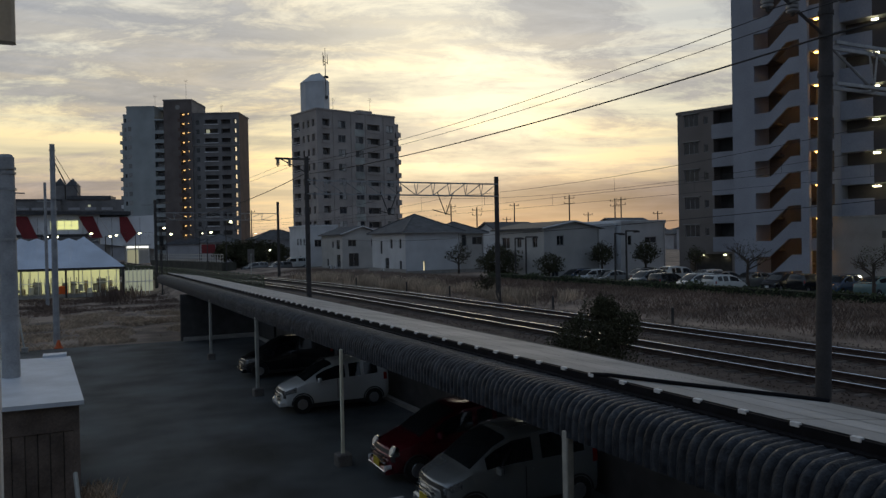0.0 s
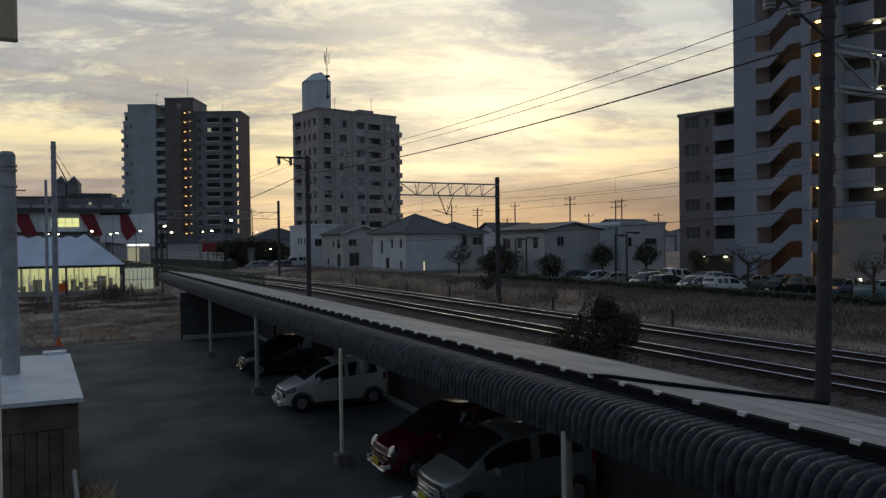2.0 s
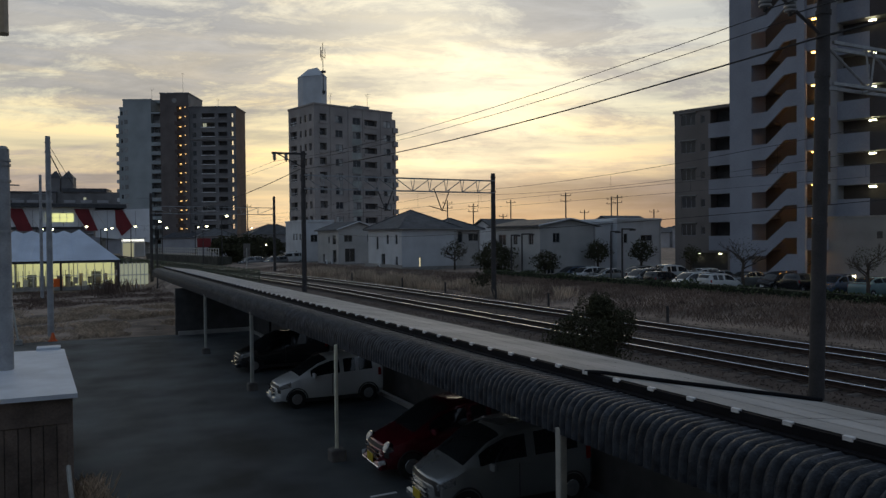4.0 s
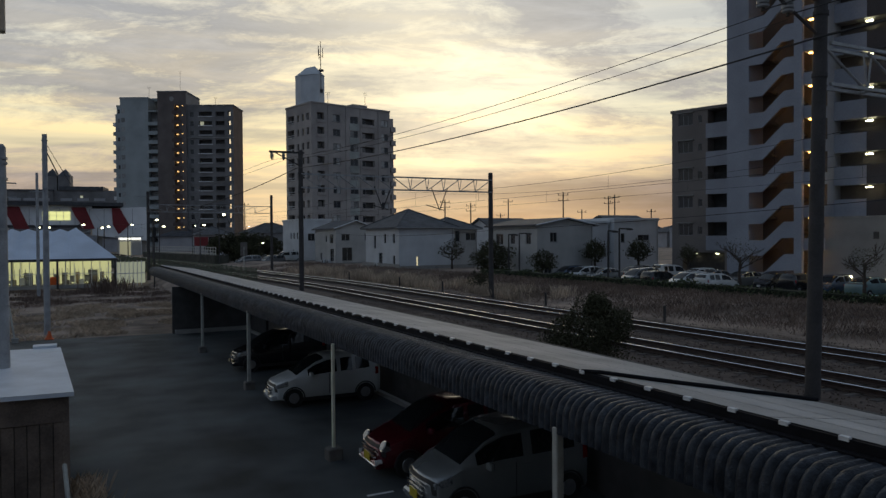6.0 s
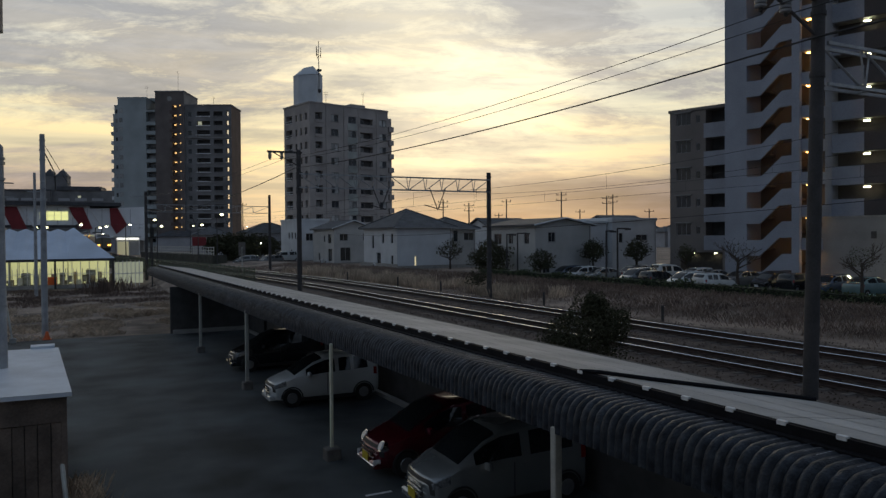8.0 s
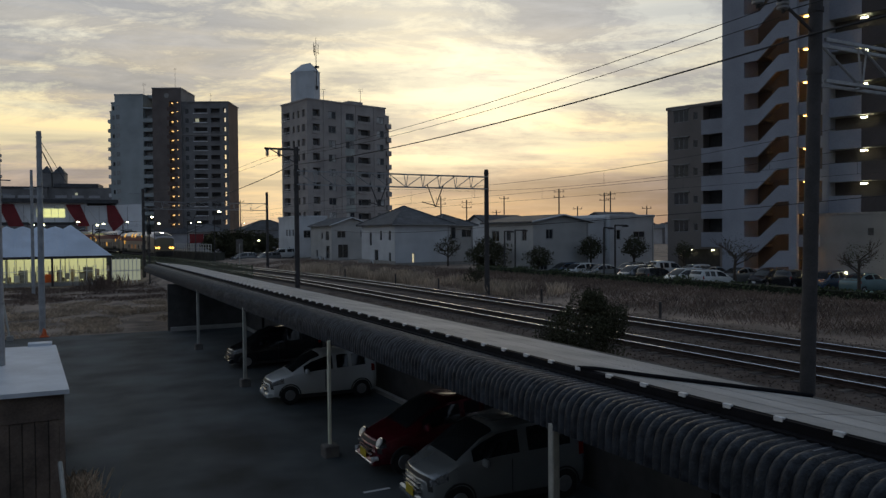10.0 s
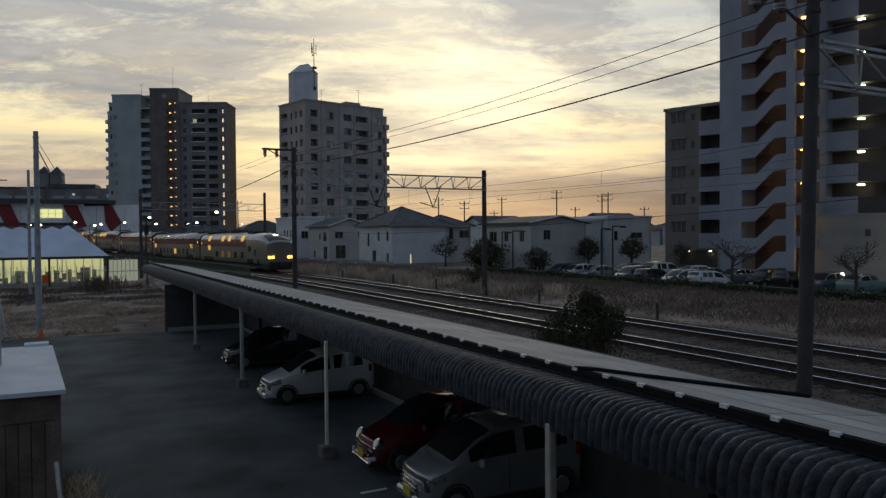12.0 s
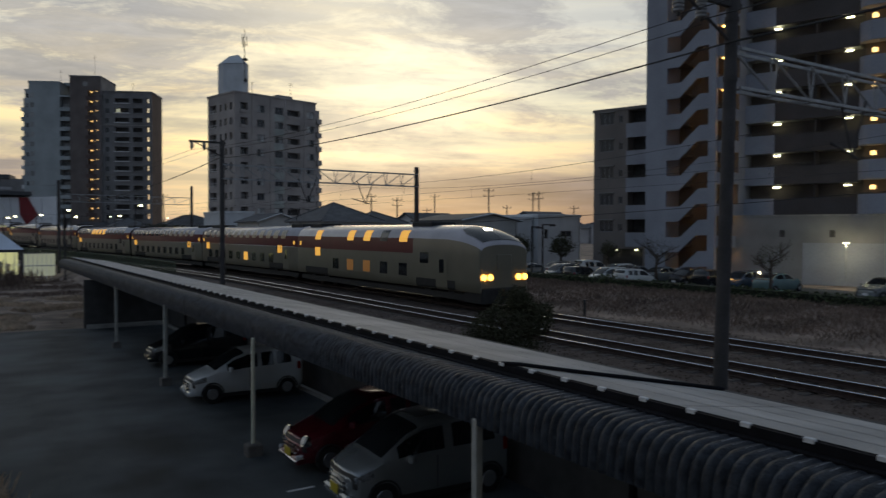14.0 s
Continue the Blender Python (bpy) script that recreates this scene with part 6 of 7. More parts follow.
# ---- tent market and station on the far side of the field ----
def make_tent():
    t = thing("market_tent", "large white ridge tent with lit glazed sides", "tent", pose(0, 0, 0))
    x0, x1, y0, y1, ze, zr = -26.0, 4.95, 84.5, 98, 3.05, 6.2
    hip = 3.4
    ym = (y0 + y1) / 2
    g = Geo()
    n = 36
    # scalloped ridge between hoops
    ridge = []
    for k in range(n + 1):
        x = x0 + (x1 - hip - x0) * k / n
        ridge.append((x, ym, zr - 0.30 * (k % 2) + (0.15 if k == n else 0)))
    for k in range(n):
        xa, xb = ridge[k][0], ridge[k + 1][0]
        g.add([(xa, y0 - .3, ze), (xb, y0 - .3, ze), ridge[k + 1], ridge[k]], [(0, 1, 2, 3)])
        g.add([(xa, y1 + .3, ze), (xb, y1 + .3, ze), ridge[k + 1], ridge[k]], [(3, 2, 1, 0)])
    e = ridge[-1]
    g.add([(e[0], y0 - .3, ze), (x1 + .3, y0 - .3, ze), (x1 + .3, y1 + .3, ze), (e[0], y1 + .3, ze), e], [(0, 1, 4), (1, 2, 4), (2, 3, 4)])
    part("canvas_roof", g, "tent", t, "white canvas roof")
    part("eave_beam", Geo().box(x0, y0 - .36, ze - .25, x1 + .36, y0 - .24, ze).box(x1 + .24, y0 - .36, ze - .25, x1 + .36, y1, ze), "darkpole", t)
    for x in (-22, -15, -8, -0.3, 5.05):
        part("post", Geo().box(x - .1, y0 - .35, 0, x + .1, y0 - .15, ze - .2), "darkpole", t)
    # glazed front: many uprights before a lit room
    x = x0
    rng = random.Random(4)
    while x < x1:
        part("mullion", Geo().box(x, y0, .35, x + .06, y0 + .08, ze - .25), "clip", t)
        x += 0.8
    part("plinth", Geo().box(x0, y0 - .05, 0, x1, y0 + .1, .4), "concrete", t)
    part("rail", Geo().box(x0, y0 - .02, 1.5, x1, y0 + .02, 1.56), "clip", t)
    part("floor", Geo().box(x0, y0 + .1, 0.1, x1, y1, .3), "concrete", t)
    part("back_lining", Geo().box(x0, y1 - .2, .3, x1 + .1, y1 - .1, ze - .1), "white", t)
    part("lit_ceiling", Geo().box(x0, y0 + .4, ze - .2, x1 - .3, y1 - .4, ze - .15), "tent_in", t, "glowing strip-lit ceiling")
    # wall emits light itself, standing for light that falls on it
    part("inner_wall", Geo().box(x0, y0 + 4.5, .3, x1, y0 + 4.6, ze - .4), "tent_in", t, "inner wall with the room's light as its own glow")
    # dark uprights and hanging goods inside
    for k in range(30):
        xx = rng.uniform(x0, x1 - .5)
        part("upright", Geo().box(xx, y0 + 1.0 + rng.uniform(0, 3), .3, xx + rng.uniform(.04, .12), y0 + 4.2, ze - .3), rng.choice(["steel", "mesh", "clip"]), t)
    # racks and hanging rows
    for k in range(22):
        xx = -12.5 + k * .78 + rng.uniform(-.15, .15)
        part("rack", Geo().box(xx, y0 + 2.2, .3, xx + .05, y0 + 2.26, 2.0).box(xx + .55, y0 + 2.2, .3, xx + .6, y0 + 2.26, 2.0).box(xx, y0 + 2.2, 1.2, xx + .6, y0 + 2.26, 1.26), rng.choice(["mesh", "clip", "plank"]), t)
        part("crate", Geo().bevel_box(xx + .04, y0 + 2.28, .3 + rng.uniform(0, .3), xx + .5, y0 + 2.7, rng.uniform(.8, 1.6), .03), rng.choice(["straw", "mesh", "eave", "greywall", "clip"]), t)
    # stock inside
    for k in range(26):
        xx = x0 + 1 + k * 1.2
        h = rng.uniform(.4, 1.5)
        part("stock", Geo().bevel_box(xx, y0 + 1.2 + rng.uniform(0, 2), .3, xx + rng.uniform(.3, .9), y0 + 3.5, .3 + h, .03), rng.choice(["dark", "steel", "plank", "leaf", "cone"]) if k % 5 == 0 else rng.choice(["steel", "greywall", "straw"]), t)
    # bright side fence running back from the tent's corner; its panels emit the light
    f = thing("panel_fence", "pale panel fence that glows in place of light from behind", "fence", pose(5.2, 84.4, 0, rz=12))
    for k in range(7):
        part("panel", Geo().box(k * .42, 0, .35, k * .42 + .39, .04, 2.6), "tent_panel", f)
        part("post", Geo().box(k * .42 - .03, -.02, 0, k * .42 + .03, .06, 2.75), "clip", f)
    part("rail", Geo().box(0, -.04, 1.35, 2.9, 0, 1.45), "clip", f)


def make_station():
    t = thing("station_building", "white over-track station building with red panels", "building", pose(0, 0, 0))
    y0 = 186
    part("wall", Geo().box(-45, y0, 8.0, 6.5, y0 + 12, 12.6), "stationwhite", t)
    for x in (-44, -30, 7.5, 17):
        part("pier", Geo().box(x, y0 + 2, .5, x + 1.2, y0 + 3.2, 8.0), "concrete", t)
    part("roof", Geo().box(-46, y0 - 1.5, 12.6, 13, y0 + 13, 13.4), "rooftile", t, "dark flat roof")
    part("end_block", Geo().add([(6.5, y0, 12.0), (18.5, y0, 12.6), (18.5, y0 + 10, 12.6), (6.5, y0 + 10, 12.0), (6.5, y0, 6), (18.5, y0, 4.6), (18.5, y0 + 10, 4.6), (6.5, y0 + 10, 6)],
         [(0, 1, 2, 3), (7, 6, 5, 4), (4, 5, 1, 0), (5, 6, 2, 1), (6, 7, 3, 2), (7, 4, 0, 3)]), "stationwhite", t)
    # slanted red panels
    for x, w in ((-11.0, 4.4), (2.2, 4.2)):
        part("red_panel", Geo().add([(x, y0 - .3, 12.3), (x + w * .7, y0 - .3, 12.3), (x + w * 1.15, y0 - .3, 7.4), (x + w * .5, y0 - .3, 7.4), (x, y0, 12.3), (x + w * .7, y0, 12.3), (x + w * 1.15, y0, 7.4), (x + w * .5, y0, 7.4)],
             [(0, 3, 2, 1), (0, 4, 7, 3), (1, 2, 6, 5), (2, 3, 7, 6), (0, 1, 5, 4)]), "redpanel", t, "slanted dark red panel")
    part("red_panel", Geo().add([(10.6, y0 - .3, 12.2), (12.3, y0 - .3, 12.2), (14.3, y0 - .3, 8.3), (12.0, y0 - .3, 6.2), (10.8, y0 - .3, 8.4), (10.6, y0, 12.2), (12.3, y0, 12.2), (14.3, y0, 8.3), (12, y0, 6.2), (10.8, y0, 8.4)],
         [(0, 4, 3, 2, 1), (0, 1, 6, 5), (1, 2, 7, 6), (2, 3, 8, 7), (3, 4, 9, 8), (4, 0, 5, 9)]), "redpanel", t, "dark red lozenge panel")
    for x in (-3.4, -2.0, -0.6, 0.8):
        for z in (9.4, 10.4):
            part("window", Geo().box(x, y0 - .12, z, x + 1.25, y0, z + 0.9), "station_lit", t, "lit station window")
    for x in (-7.5, 1.6, 6.2):
        part("slat", Geo().tube([(x, y0 - .4, 12.4), (x + 3, y0 - .4, 7.6)], .12, 6), "clip", t)
    for x in np.arange(-9.0, 18.0, 3.0):
        part("panel_joint", Geo().box(x - .05, y0 - .06, 8.1 if x < 6.5 else 6.2, x + .05, y0, 12.0), "greywall", t)
    part("lower_band", Geo().box(-45, y0 - .2, 7.7, 6.5, y0, 8.3), "darkpole", t, "dark band under the windows")
    # small lit shop under the lozenge
    s = thing("kiosk", "small lit white kiosk beside the station", "kiosk", pose(11.3, 176, 0.9))
    part("wall", Geo().box(0, 0, 0, 4.6, 5, 4.0), "cream", s)
    part("light_strip", Geo().box(0, -.2, 4.0, 4.7, 0, 4.45), "lit_white", s, "lit white sign strip")
    part("awning", Geo().box(-.4, -1.2, 4.5, 5.0, 5, 4.8), "white", s)
    part("lit_front", Geo().box(.2, -.06, .4, 2.6, 0, 3.6), "kiosk_lit", s, "lit shop front")
    for x in (0.0, 2.4, 4.5):
        part("post", Geo().box(x, -1.1, 0, x + .12, -.95, 4.5), "clip", s)
    # railings along the line beyond the track
    f = thing("platform_fence", "white railing along the platform ramp beyond the track", "railing")
    for k in range(34):
        p, a = track(27.0, 112 + k * 1.2)
        part("baluster", Geo().box(-.04, -.04, 0, .04, .04, 1.25), "fence_white", f, m=Matrix.Translation((p.x, p.y, 2.5)) @ Matrix.Rotation(a, 4, "Z"))
    for z in (2.75, 3.2, 3.7):
        part("rail", Geo().tube([(*track(27.0, 112 + k * 2.4)[0].xy, z) for k in range(18)], .045, 5), "fence_white", f)
    part("ramp", Geo().loft([[(*track(26.8, 112 + k * 3)[0].xy, .9), (*track(29.0, 112 + k * 3)[0].xy, .9), (*track(29.0, 112 + k * 3)[0].xy, 2.5), (*track(26.8, 112 + k * 3)[0].xy, 2.5)] for k in range(15)]), "mosswall", f)
    # railing on the near side
    f = thing("lineside_fence", "old dark green railing on a mossy wall beside the track", "railing")
    for k in range(42):
        p, a = track(13.0, 55 + k * 1.5)
        part("post", Geo().box(-.045, -.045, 0, .045, .045, 1.55), "greenrail", f, m=Matrix.Translation((p.x, p.y, 1.25)) @ Matrix.Rotation(a, 4, "Z"))
    bar = Geo().box(-.016, -.016, 0, .016, .016, 1.2).data("baluster", "greenrail")
    for k in range(250):
        p, a = track(13.0, 55.1 + k * 0.25)
        part("baluster", bar, None, f, m=Matrix.Translation((p.x, p.y, 1.5)) @ Matrix.Rotation(a, 4, "Z"))
    for z in (1.55, 2.15, 2.7):
        part("rail", Geo().tube([(*track(13.0, 55 + k * 2.05)[0].xy, z) for k in range(31)], .04, 5), "greenrail", f)
    part("low_wall", Geo().loft([[(*track(12.9, 55 + k * 3.1)[0].xy, .6), (*track(13.15, 55 + k * 3.1)[0].xy, .6), (*track(13.15, 55 + k * 3.1)[0].xy, 1.5), (*track(12.9, 55 + k * 3.1)[0].xy, 1.5)] for k in range(21)]), "mosswall", f)


def street_lamp(x, y, z, top, label="street lamp with a bright white head", big=1.0, m="lamp", z0=0.9):
    t = thing("street_lamp", label, "street lamp", pose(x, y, z0), group="street lamps")
    part("post", Geo().tube([(0, 0, 0), (0, 0, top - z0)], 0.08, 8, 0.05), "darkpole", t)
    part("arm", Geo().tube([(0, 0, top - z0), (.5, -.2, top - z0 + .1)], 0.04, 6), "darkpole", t)
    g = Geo()
    c = Vector((.55, -.3, top - z0))
    r = .19 * big
    g.loft([[(c.x + r * s * math.cos(a), c.y + r * s * math.sin(a), c.z + h * r) for a in np.linspace(0, 5.5, 8)] for s, h in ((.3, -.55), (.85, -.35), (1, 0), (.7, .4), (.2, .55))])
    part("head", g, m, t, "bright glowing lamp head", smooth=True)


def parking_lamp(x, y, h, arm):
    t = thing("street_lamp", "dark slim unlit car park lamp post with arm", "street lamp", pose(x, y, 0.5), group="car park lamps")
    part("post", Geo().tube([(0, 0, 0), (0, 0, h)], 0.09, 8, 0.07), "darkpole", t)
    part("arm", Geo().box(0, -.06, h - .06, arm, .06, h + .06), "darkpole", t)
    part("head", Geo().bevel_box(arm - .3, -.14, h - .14, arm + .2, .14, h + .02, .03), "darkpole", t)


# ---- plants ----
def foliage(rng, centre, rad, n, size, squash=0.8, hollow=0.25):
    g = Geo()
    for _ in range(n):
        while True:
            p = Vector((rng.uniform(-1, 1), rng.uniform(-1, 1), rng.uniform(-1, 1)))
            if hollow < p.length < 1:
                break
        lump = 0.72 + 0.5 * noise.noise(p * 1.7 + Vector(centre))
        p = Vector((p.x * rad * lump, p.y * rad * lump, p.z * rad * squash * lump)) + Vector(centre)
        a, b, c = [Vector((rng.uniform(-1, 1), rng.uniform(-1, 1), rng.uniform(-1, 1))).normalized() * size * rng.uniform(.5, 1.2) for _ in range(3)]
        g.add([p, p + a, p + a * .5 + b * .7, p + b * .8], [(0, 1, 2, 3)])
    return g


def tree(label, x, y, z, h, rad, seed, bare=False, n=1500, size=0.16, leafmat="leaf"):
    rng = random.Random(seed)
    t = thing("tree", label, "tree", pose(x, y, z))
    tr = Geo()
    th = h - rad * 0.9
    tr.tube([(0, 0, -.2), (rng.uniform(-.1, .1), rng.uniform(-.1, .1), th * .5), (0, 0, th)], h * .03 + .03, 8, h * .016)
    tips = []

    def limb(p, d, l, r, depth):
        q = p + d * l
        tr.tube([p, p.lerp(q, .5) + Vector((0, 0, l * .05)), q], r, 5, r * .55)
        tips.append(q)
        if depth:
            for _ in range(3):
                dd = (d + Vector((rng.uniform(-.8, .8), rng.uniform(-.8, .8), rng.uniform(-.2, .7)))).normalized()
                limb(q if rng.random() < .6 else p.lerp(q, .6), dd, l * rng.uniform(.5, .75), r * .55, depth - 1)
    for k in range(6):
        a = k * 1.05 + rng.uniform(-.3, .3)
        limb(Vector((0, 0, th * rng.uniform(.55, 1))), Vector((math.cos(a) * .8, math.sin(a) * .8, rng.uniform(.35, .9))).normalized(), rad * .55, h * .012 + .012, 3 if bare else 1)
    part("trunk", tr, "bark", t)
    if not bare:
        part("crown", foliage(rng, (0, 0, h - rad * .85), rad, n, size, .85), leafmat, t)
    else:
        part("crown", foliage(rng, (0, 0, h - rad * .7), rad, 500, size * .7, .8), leafmat, t)
    return t


def grass(name, label, rng, n, place, hmin, hmax, material, lean=.5, w=.02):
    g = Geo()
    for _ in range(n):
        x, y, z = place(rng)
        h = rng.uniform(hmin, hmax)
        a = rng.uniform(0, 6.28)
        dx, dy = rng.uniform(-lean, lean) * h, rng.uniform(-lean, lean) * h
        ww = w * rng.uniform(.6, 1.5)
        g.add([(x - ww * math.cos(a), y - ww * math.sin(a), z - .03), (x + ww * math.cos(a), y + ww * math.sin(a), z - .03), (x + dx * .4 + ww * .6 * math.cos(a), y + dy * .4, z + h * .6), (x + dx, y + dy, z + h)], [(0, 1, 2), (0, 2, 3)])
    return solid(name, g, material, label, "grass", "stuff")


def patchy(place, scale, cut, seed):
    """Places kept where a slow noise is high, so that growth stands in clumps."""
    def pick(r):
        for _ in range(12):
            p = place(r)
            if noise.noise((p[0] * scale, p[1] * scale, seed)) > cut + r.uniform(-.18, .18):
                break
        return p
    return pick


def make_plants():
    rng = random.Random(11)
    b = thing("bush", "large dark evergreen bush on the embankment", "bush", pose(11.69, 14.8, 0.5))
    for k in range(7):
        a = k * .9
        st = Geo().tube([(0, 0, -.1), (.3 * math.cos(a), .3 * math.sin(a), .9), (.8 * math.cos(a), .8 * math.sin(a), 2.0)], .05, 5, .015)
        part("stem", st, "bark", b)
    g = foliage(rng, (0, 0, 1.75), 1.3, 15000, .055, 1.12, .2)
    for cx, cy, cz, r in ((.5, -.5, 2.3, .7), (-.6, .3, 1.5, .8), (.2, -.2, 2.75, .45)):
        o = foliage(rng, (cx, cy, cz), r, 3500, .055, 1.0, .1)
        g.add(o.v, o.f)
    part("crown", g, "leaf", b)
    # low hedge behind the railway
    h = Geo()
    for _ in range(19000):
        y = rng.uniform(8, 58)
        x = 34.5 + rng.uniform(-.6, .6)
        z = 1.0 + rng.uniform(0, 1.25) * (.85 + .25 * noise.noise((y * .4, 0, 5)))
        s = .16
        a, c = [Vector((rng.uniform(-1, 1), rng.uniform(-1, 1), rng.uniform(-1, 1))).normalized() * s for _ in range(2)]
        p = Vector((x, y, z))
        h.add([p, p + a, p + a * .5 + c * .7, p + c * .8], [(0, 1, 2, 3)])
    hd = thing("hedge", "low clipped dark hedge along the car park", "hedge", kind="structure")
    part("leaves", h, "hedge", hd)
    # near-black box stands for the shade deep between the leaves
    part("core", Geo().box(34.15, 8, .8, 34.95, 58, 2.02), "hedge_shade", hd)
    # trees
    tree("dark evergreen shrub tree by the houses", 40.3, 66.5, 0.5, 4.7, 2.9, 2, n=5200, size=.20)
    tree("small leafy tree in the car park", 42.9, 61.0, 0.5, 3.6, 1.9, 3, n=1900, size=.17)
    tree("small round tree in the car park", 49.2, 60.6, 0.5, 4.5, 1.8, 4, n=2200, size=.17)
    tree("small round tree in the car park", 54.2, 59.6, 0.5, 4.5, 1.8, 5, n=2200, size=.17)
    tree("small leafy tree before the wing", 53.0, 51.5, 0.5, 3.9, 1.3, 6, n=700, size=.16)
    tree("bare clipped garden tree beside the white house", 42.0, 78.6, 0.7, 4.2, 2.0, 7, bare=True, size=.3)
    tree("bare small tree before the stair tower", 49.6, 42.5, 0.5, 4.4, 1.9, 8, bare=True, size=.14)
    tree("bare small tree by the podium wall", 46.2, 29.8, 0.5, 3.9, 1.5, 9, bare=True, size=.14)
    for k, (x, y, h, r) in enumerate(((21.6, 117.5, 4.9, 2.2), (23.6, 118.5, 5.3, 2.6), (25.8, 119.5, 5.4, 2.6), (28.0, 120, 5.2, 2.5), (30.4, 122, 4.8, 2.4), (35.5, 138, 4.8, 3), (24.6, 117, 3.6, 2.2), (27.2, 118, 3.6, 2.2))):
        tree("dark evergreen tree beyond the bend", x, y, 1.0, h, r, 20 + k, n=2600, size=.30)
    tree("small dark bush beside the tracks", 25.4, 43.5, 1.15, 1.9, 1.1, 31, n=700, size=.13)

    # grass
    def far_bank(r):
        s, q = r.uniform(6, 95), 24.2 + 9.6 * r.random() ** .8
        p = track(q, s)[0]
        return p.x, p.y, ground_z(p.x, p.y)
    grass("bank_grass", "tall dry winter grass on the railway bank", rng, 36000, patchy(far_bank, .28, -.3, 2.0), .05, .30, "bank_straw", .8, .007)

    def far_weed(r):
        s, q = r.uniform(6, 58), r.uniform(26, 33.4)
        p = track(q, s)[0]
        return p.x, p.y, ground_z(p.x, p.y)
    grass("bank_weeds", "brown weeds and scrub below the hedge", rng, 26000, patchy(far_weed, .35, -.3, 8.0), .06, .30, "weed", .6, .006)

    def tall_far(r):
        s, q = r.uniform(36, 80), r.uniform(23.8, 28)
        p = track(q, s)[0]
        return p.x, p.y, ground_z(p.x, p.y)
    grass("tall_grass", "pale tall grass along the track", rng, 11000, patchy(tall_far, .3, .0, 5.0), .2, .85, "straw", .35, .014)

    def near_bank(r):
        s, q = r.uniform(4, 60), r.uniform(10.4, 14.0)
        p = track(q, s)[0]
        return p.x, p.y, ground_z(p.x, p.y)
    grass("near_bank_grass", "short brown grass on the near embankment", rng, 9000, near_bank, .1, .35, "weed", .6, .02)

    def field(r):
        x, y = r.uniform(-14, 7.5), r.uniform(42, 62)
        return x, y, ground_z(x, y)
    grass("field_grass", "flattened dry grass on the field", rng, 26000, patchy(field, .33, .05, 1.0), .05, .26, "straw", 1.5, .020)

    def field_weed(r):
        x, y = r.uniform(-14, 9), 62 + 21 * r.random()
        return x, y, ground_z(x, y)
    grass("field_weeds", "dark brown weeds before the tent", rng, 20000, patchy(field_weed, .3, -.1, 4.0), .05, .24, "weed", .8, .016)

    def clump(r):
        a = r.gauss(0, 1.0)
        return 4.1 + a * 1.0, 77 + r.gauss(0, 1.5), .0
    grass("tall_weeds", "tall dark weed clump before the tent", rng, 420, clump, .4, 1.6, "weed", .3, .016)

    def shedside(r):
        return .35 + r.gauss(0, .16), r.uniform(12.2, 16.5), 0
    grass("shed_grass", "pale dry grass tuft at the shed's foot", rng, 1500, shedside, .12, .42, "straw", .6, .006)


def make_far_cars():
    rng = random.Random(21)
    opts = [("white compact car parked behind the hedge", "p_white", "hatch", 1.52), ("silver sedan parked behind the hedge", "p_silver", "sedan", 1.43), ("dark grey wagon parked behind the hedge", "p_grey", "wagon", 1.64),
            ("black hatchback parked behind the hedge", "p_black", "hatch", 1.5), ("blue hatchback parked behind the hedge", "p_blue", "hatch", 1.5), ("pale teal sedan parked behind the hedge", "p_teal", "sedan", 1.43), ("white tall wagon parked behind the hedge", "p_white", "wagon", 1.8)]
    spots = []
    for x, ys in ((46.0, np.arange(64.0, 41.0, -2.75)), (51.6, np.arange(57.5, 31.0, -2.75)), (52.5, (25.5, 22.6, 17.0))):
        for y in ys:
            if rng.random() < .88:
                spots.append((x + rng.uniform(-.35, .35), float(y) + rng.uniform(-.15, .15), rng.choice((0, 0, 0, 1, 1, 1, 2, 3, 4, 5, 6))))
    for x, y, k in spots:
        lab, paint, kd, hh = opts[k]
        sd = kd == "sedan"
        car(lab, paint, pose(x, y, 0.515, rz=-90 + rng.uniform(-4, 4) + (180 if rng.random() < .4 else 0)), "cars in the far car park", 4.5 if sd else 3.7, 1.69 if sd else 1.6, hh, kd, "clip", detail=False)
    for x, y in ((25.0, 112), (28.5, 111.5)):
        car("dark car waiting beyond the bend", "p_grey", pose(x, y, 1.0, rz=-70), "cars beyond the bend", 4.2, 1.65, 1.5, "hatch", "clip", detail=False)
    car("white van parked by the flat-roofed house", "p_white", pose(33.5, 121, 1.0, rz=-80), "cars beyond the bend", 4.4, 1.69, 1.9, "wagon", "clip", detail=False)
    s = Geo().add([(-1.2, -.9, 0), (1.2, -.9, 0), (1.2, .9, 0), (-1.2, .9, 0), (-.7, 0, .9), (.7, 0, .9)], [(0, 1, 5, 4), (1, 2, 5), (2, 3, 4, 5), (3, 0, 4)])
    solid("cover_sheet", s, "greensheet", "pale green sheet covering a low heap", "tarpaulin", m=pose(42.5, 26.5, 0.5, rz=70))


# ---- train ----
def train_profile():
    """Half cross-section from skirt to roof crown."""
    return [(1.36, .72), (1.44, .84), (1.45, 1.2), (1.45, 2.38), (1.45, 2.82), (1.41, 3.14), (1.30, 3.40), (1.14, 3.56), (.9, 3.69), (.5, 3.80), (0, 3.84)]


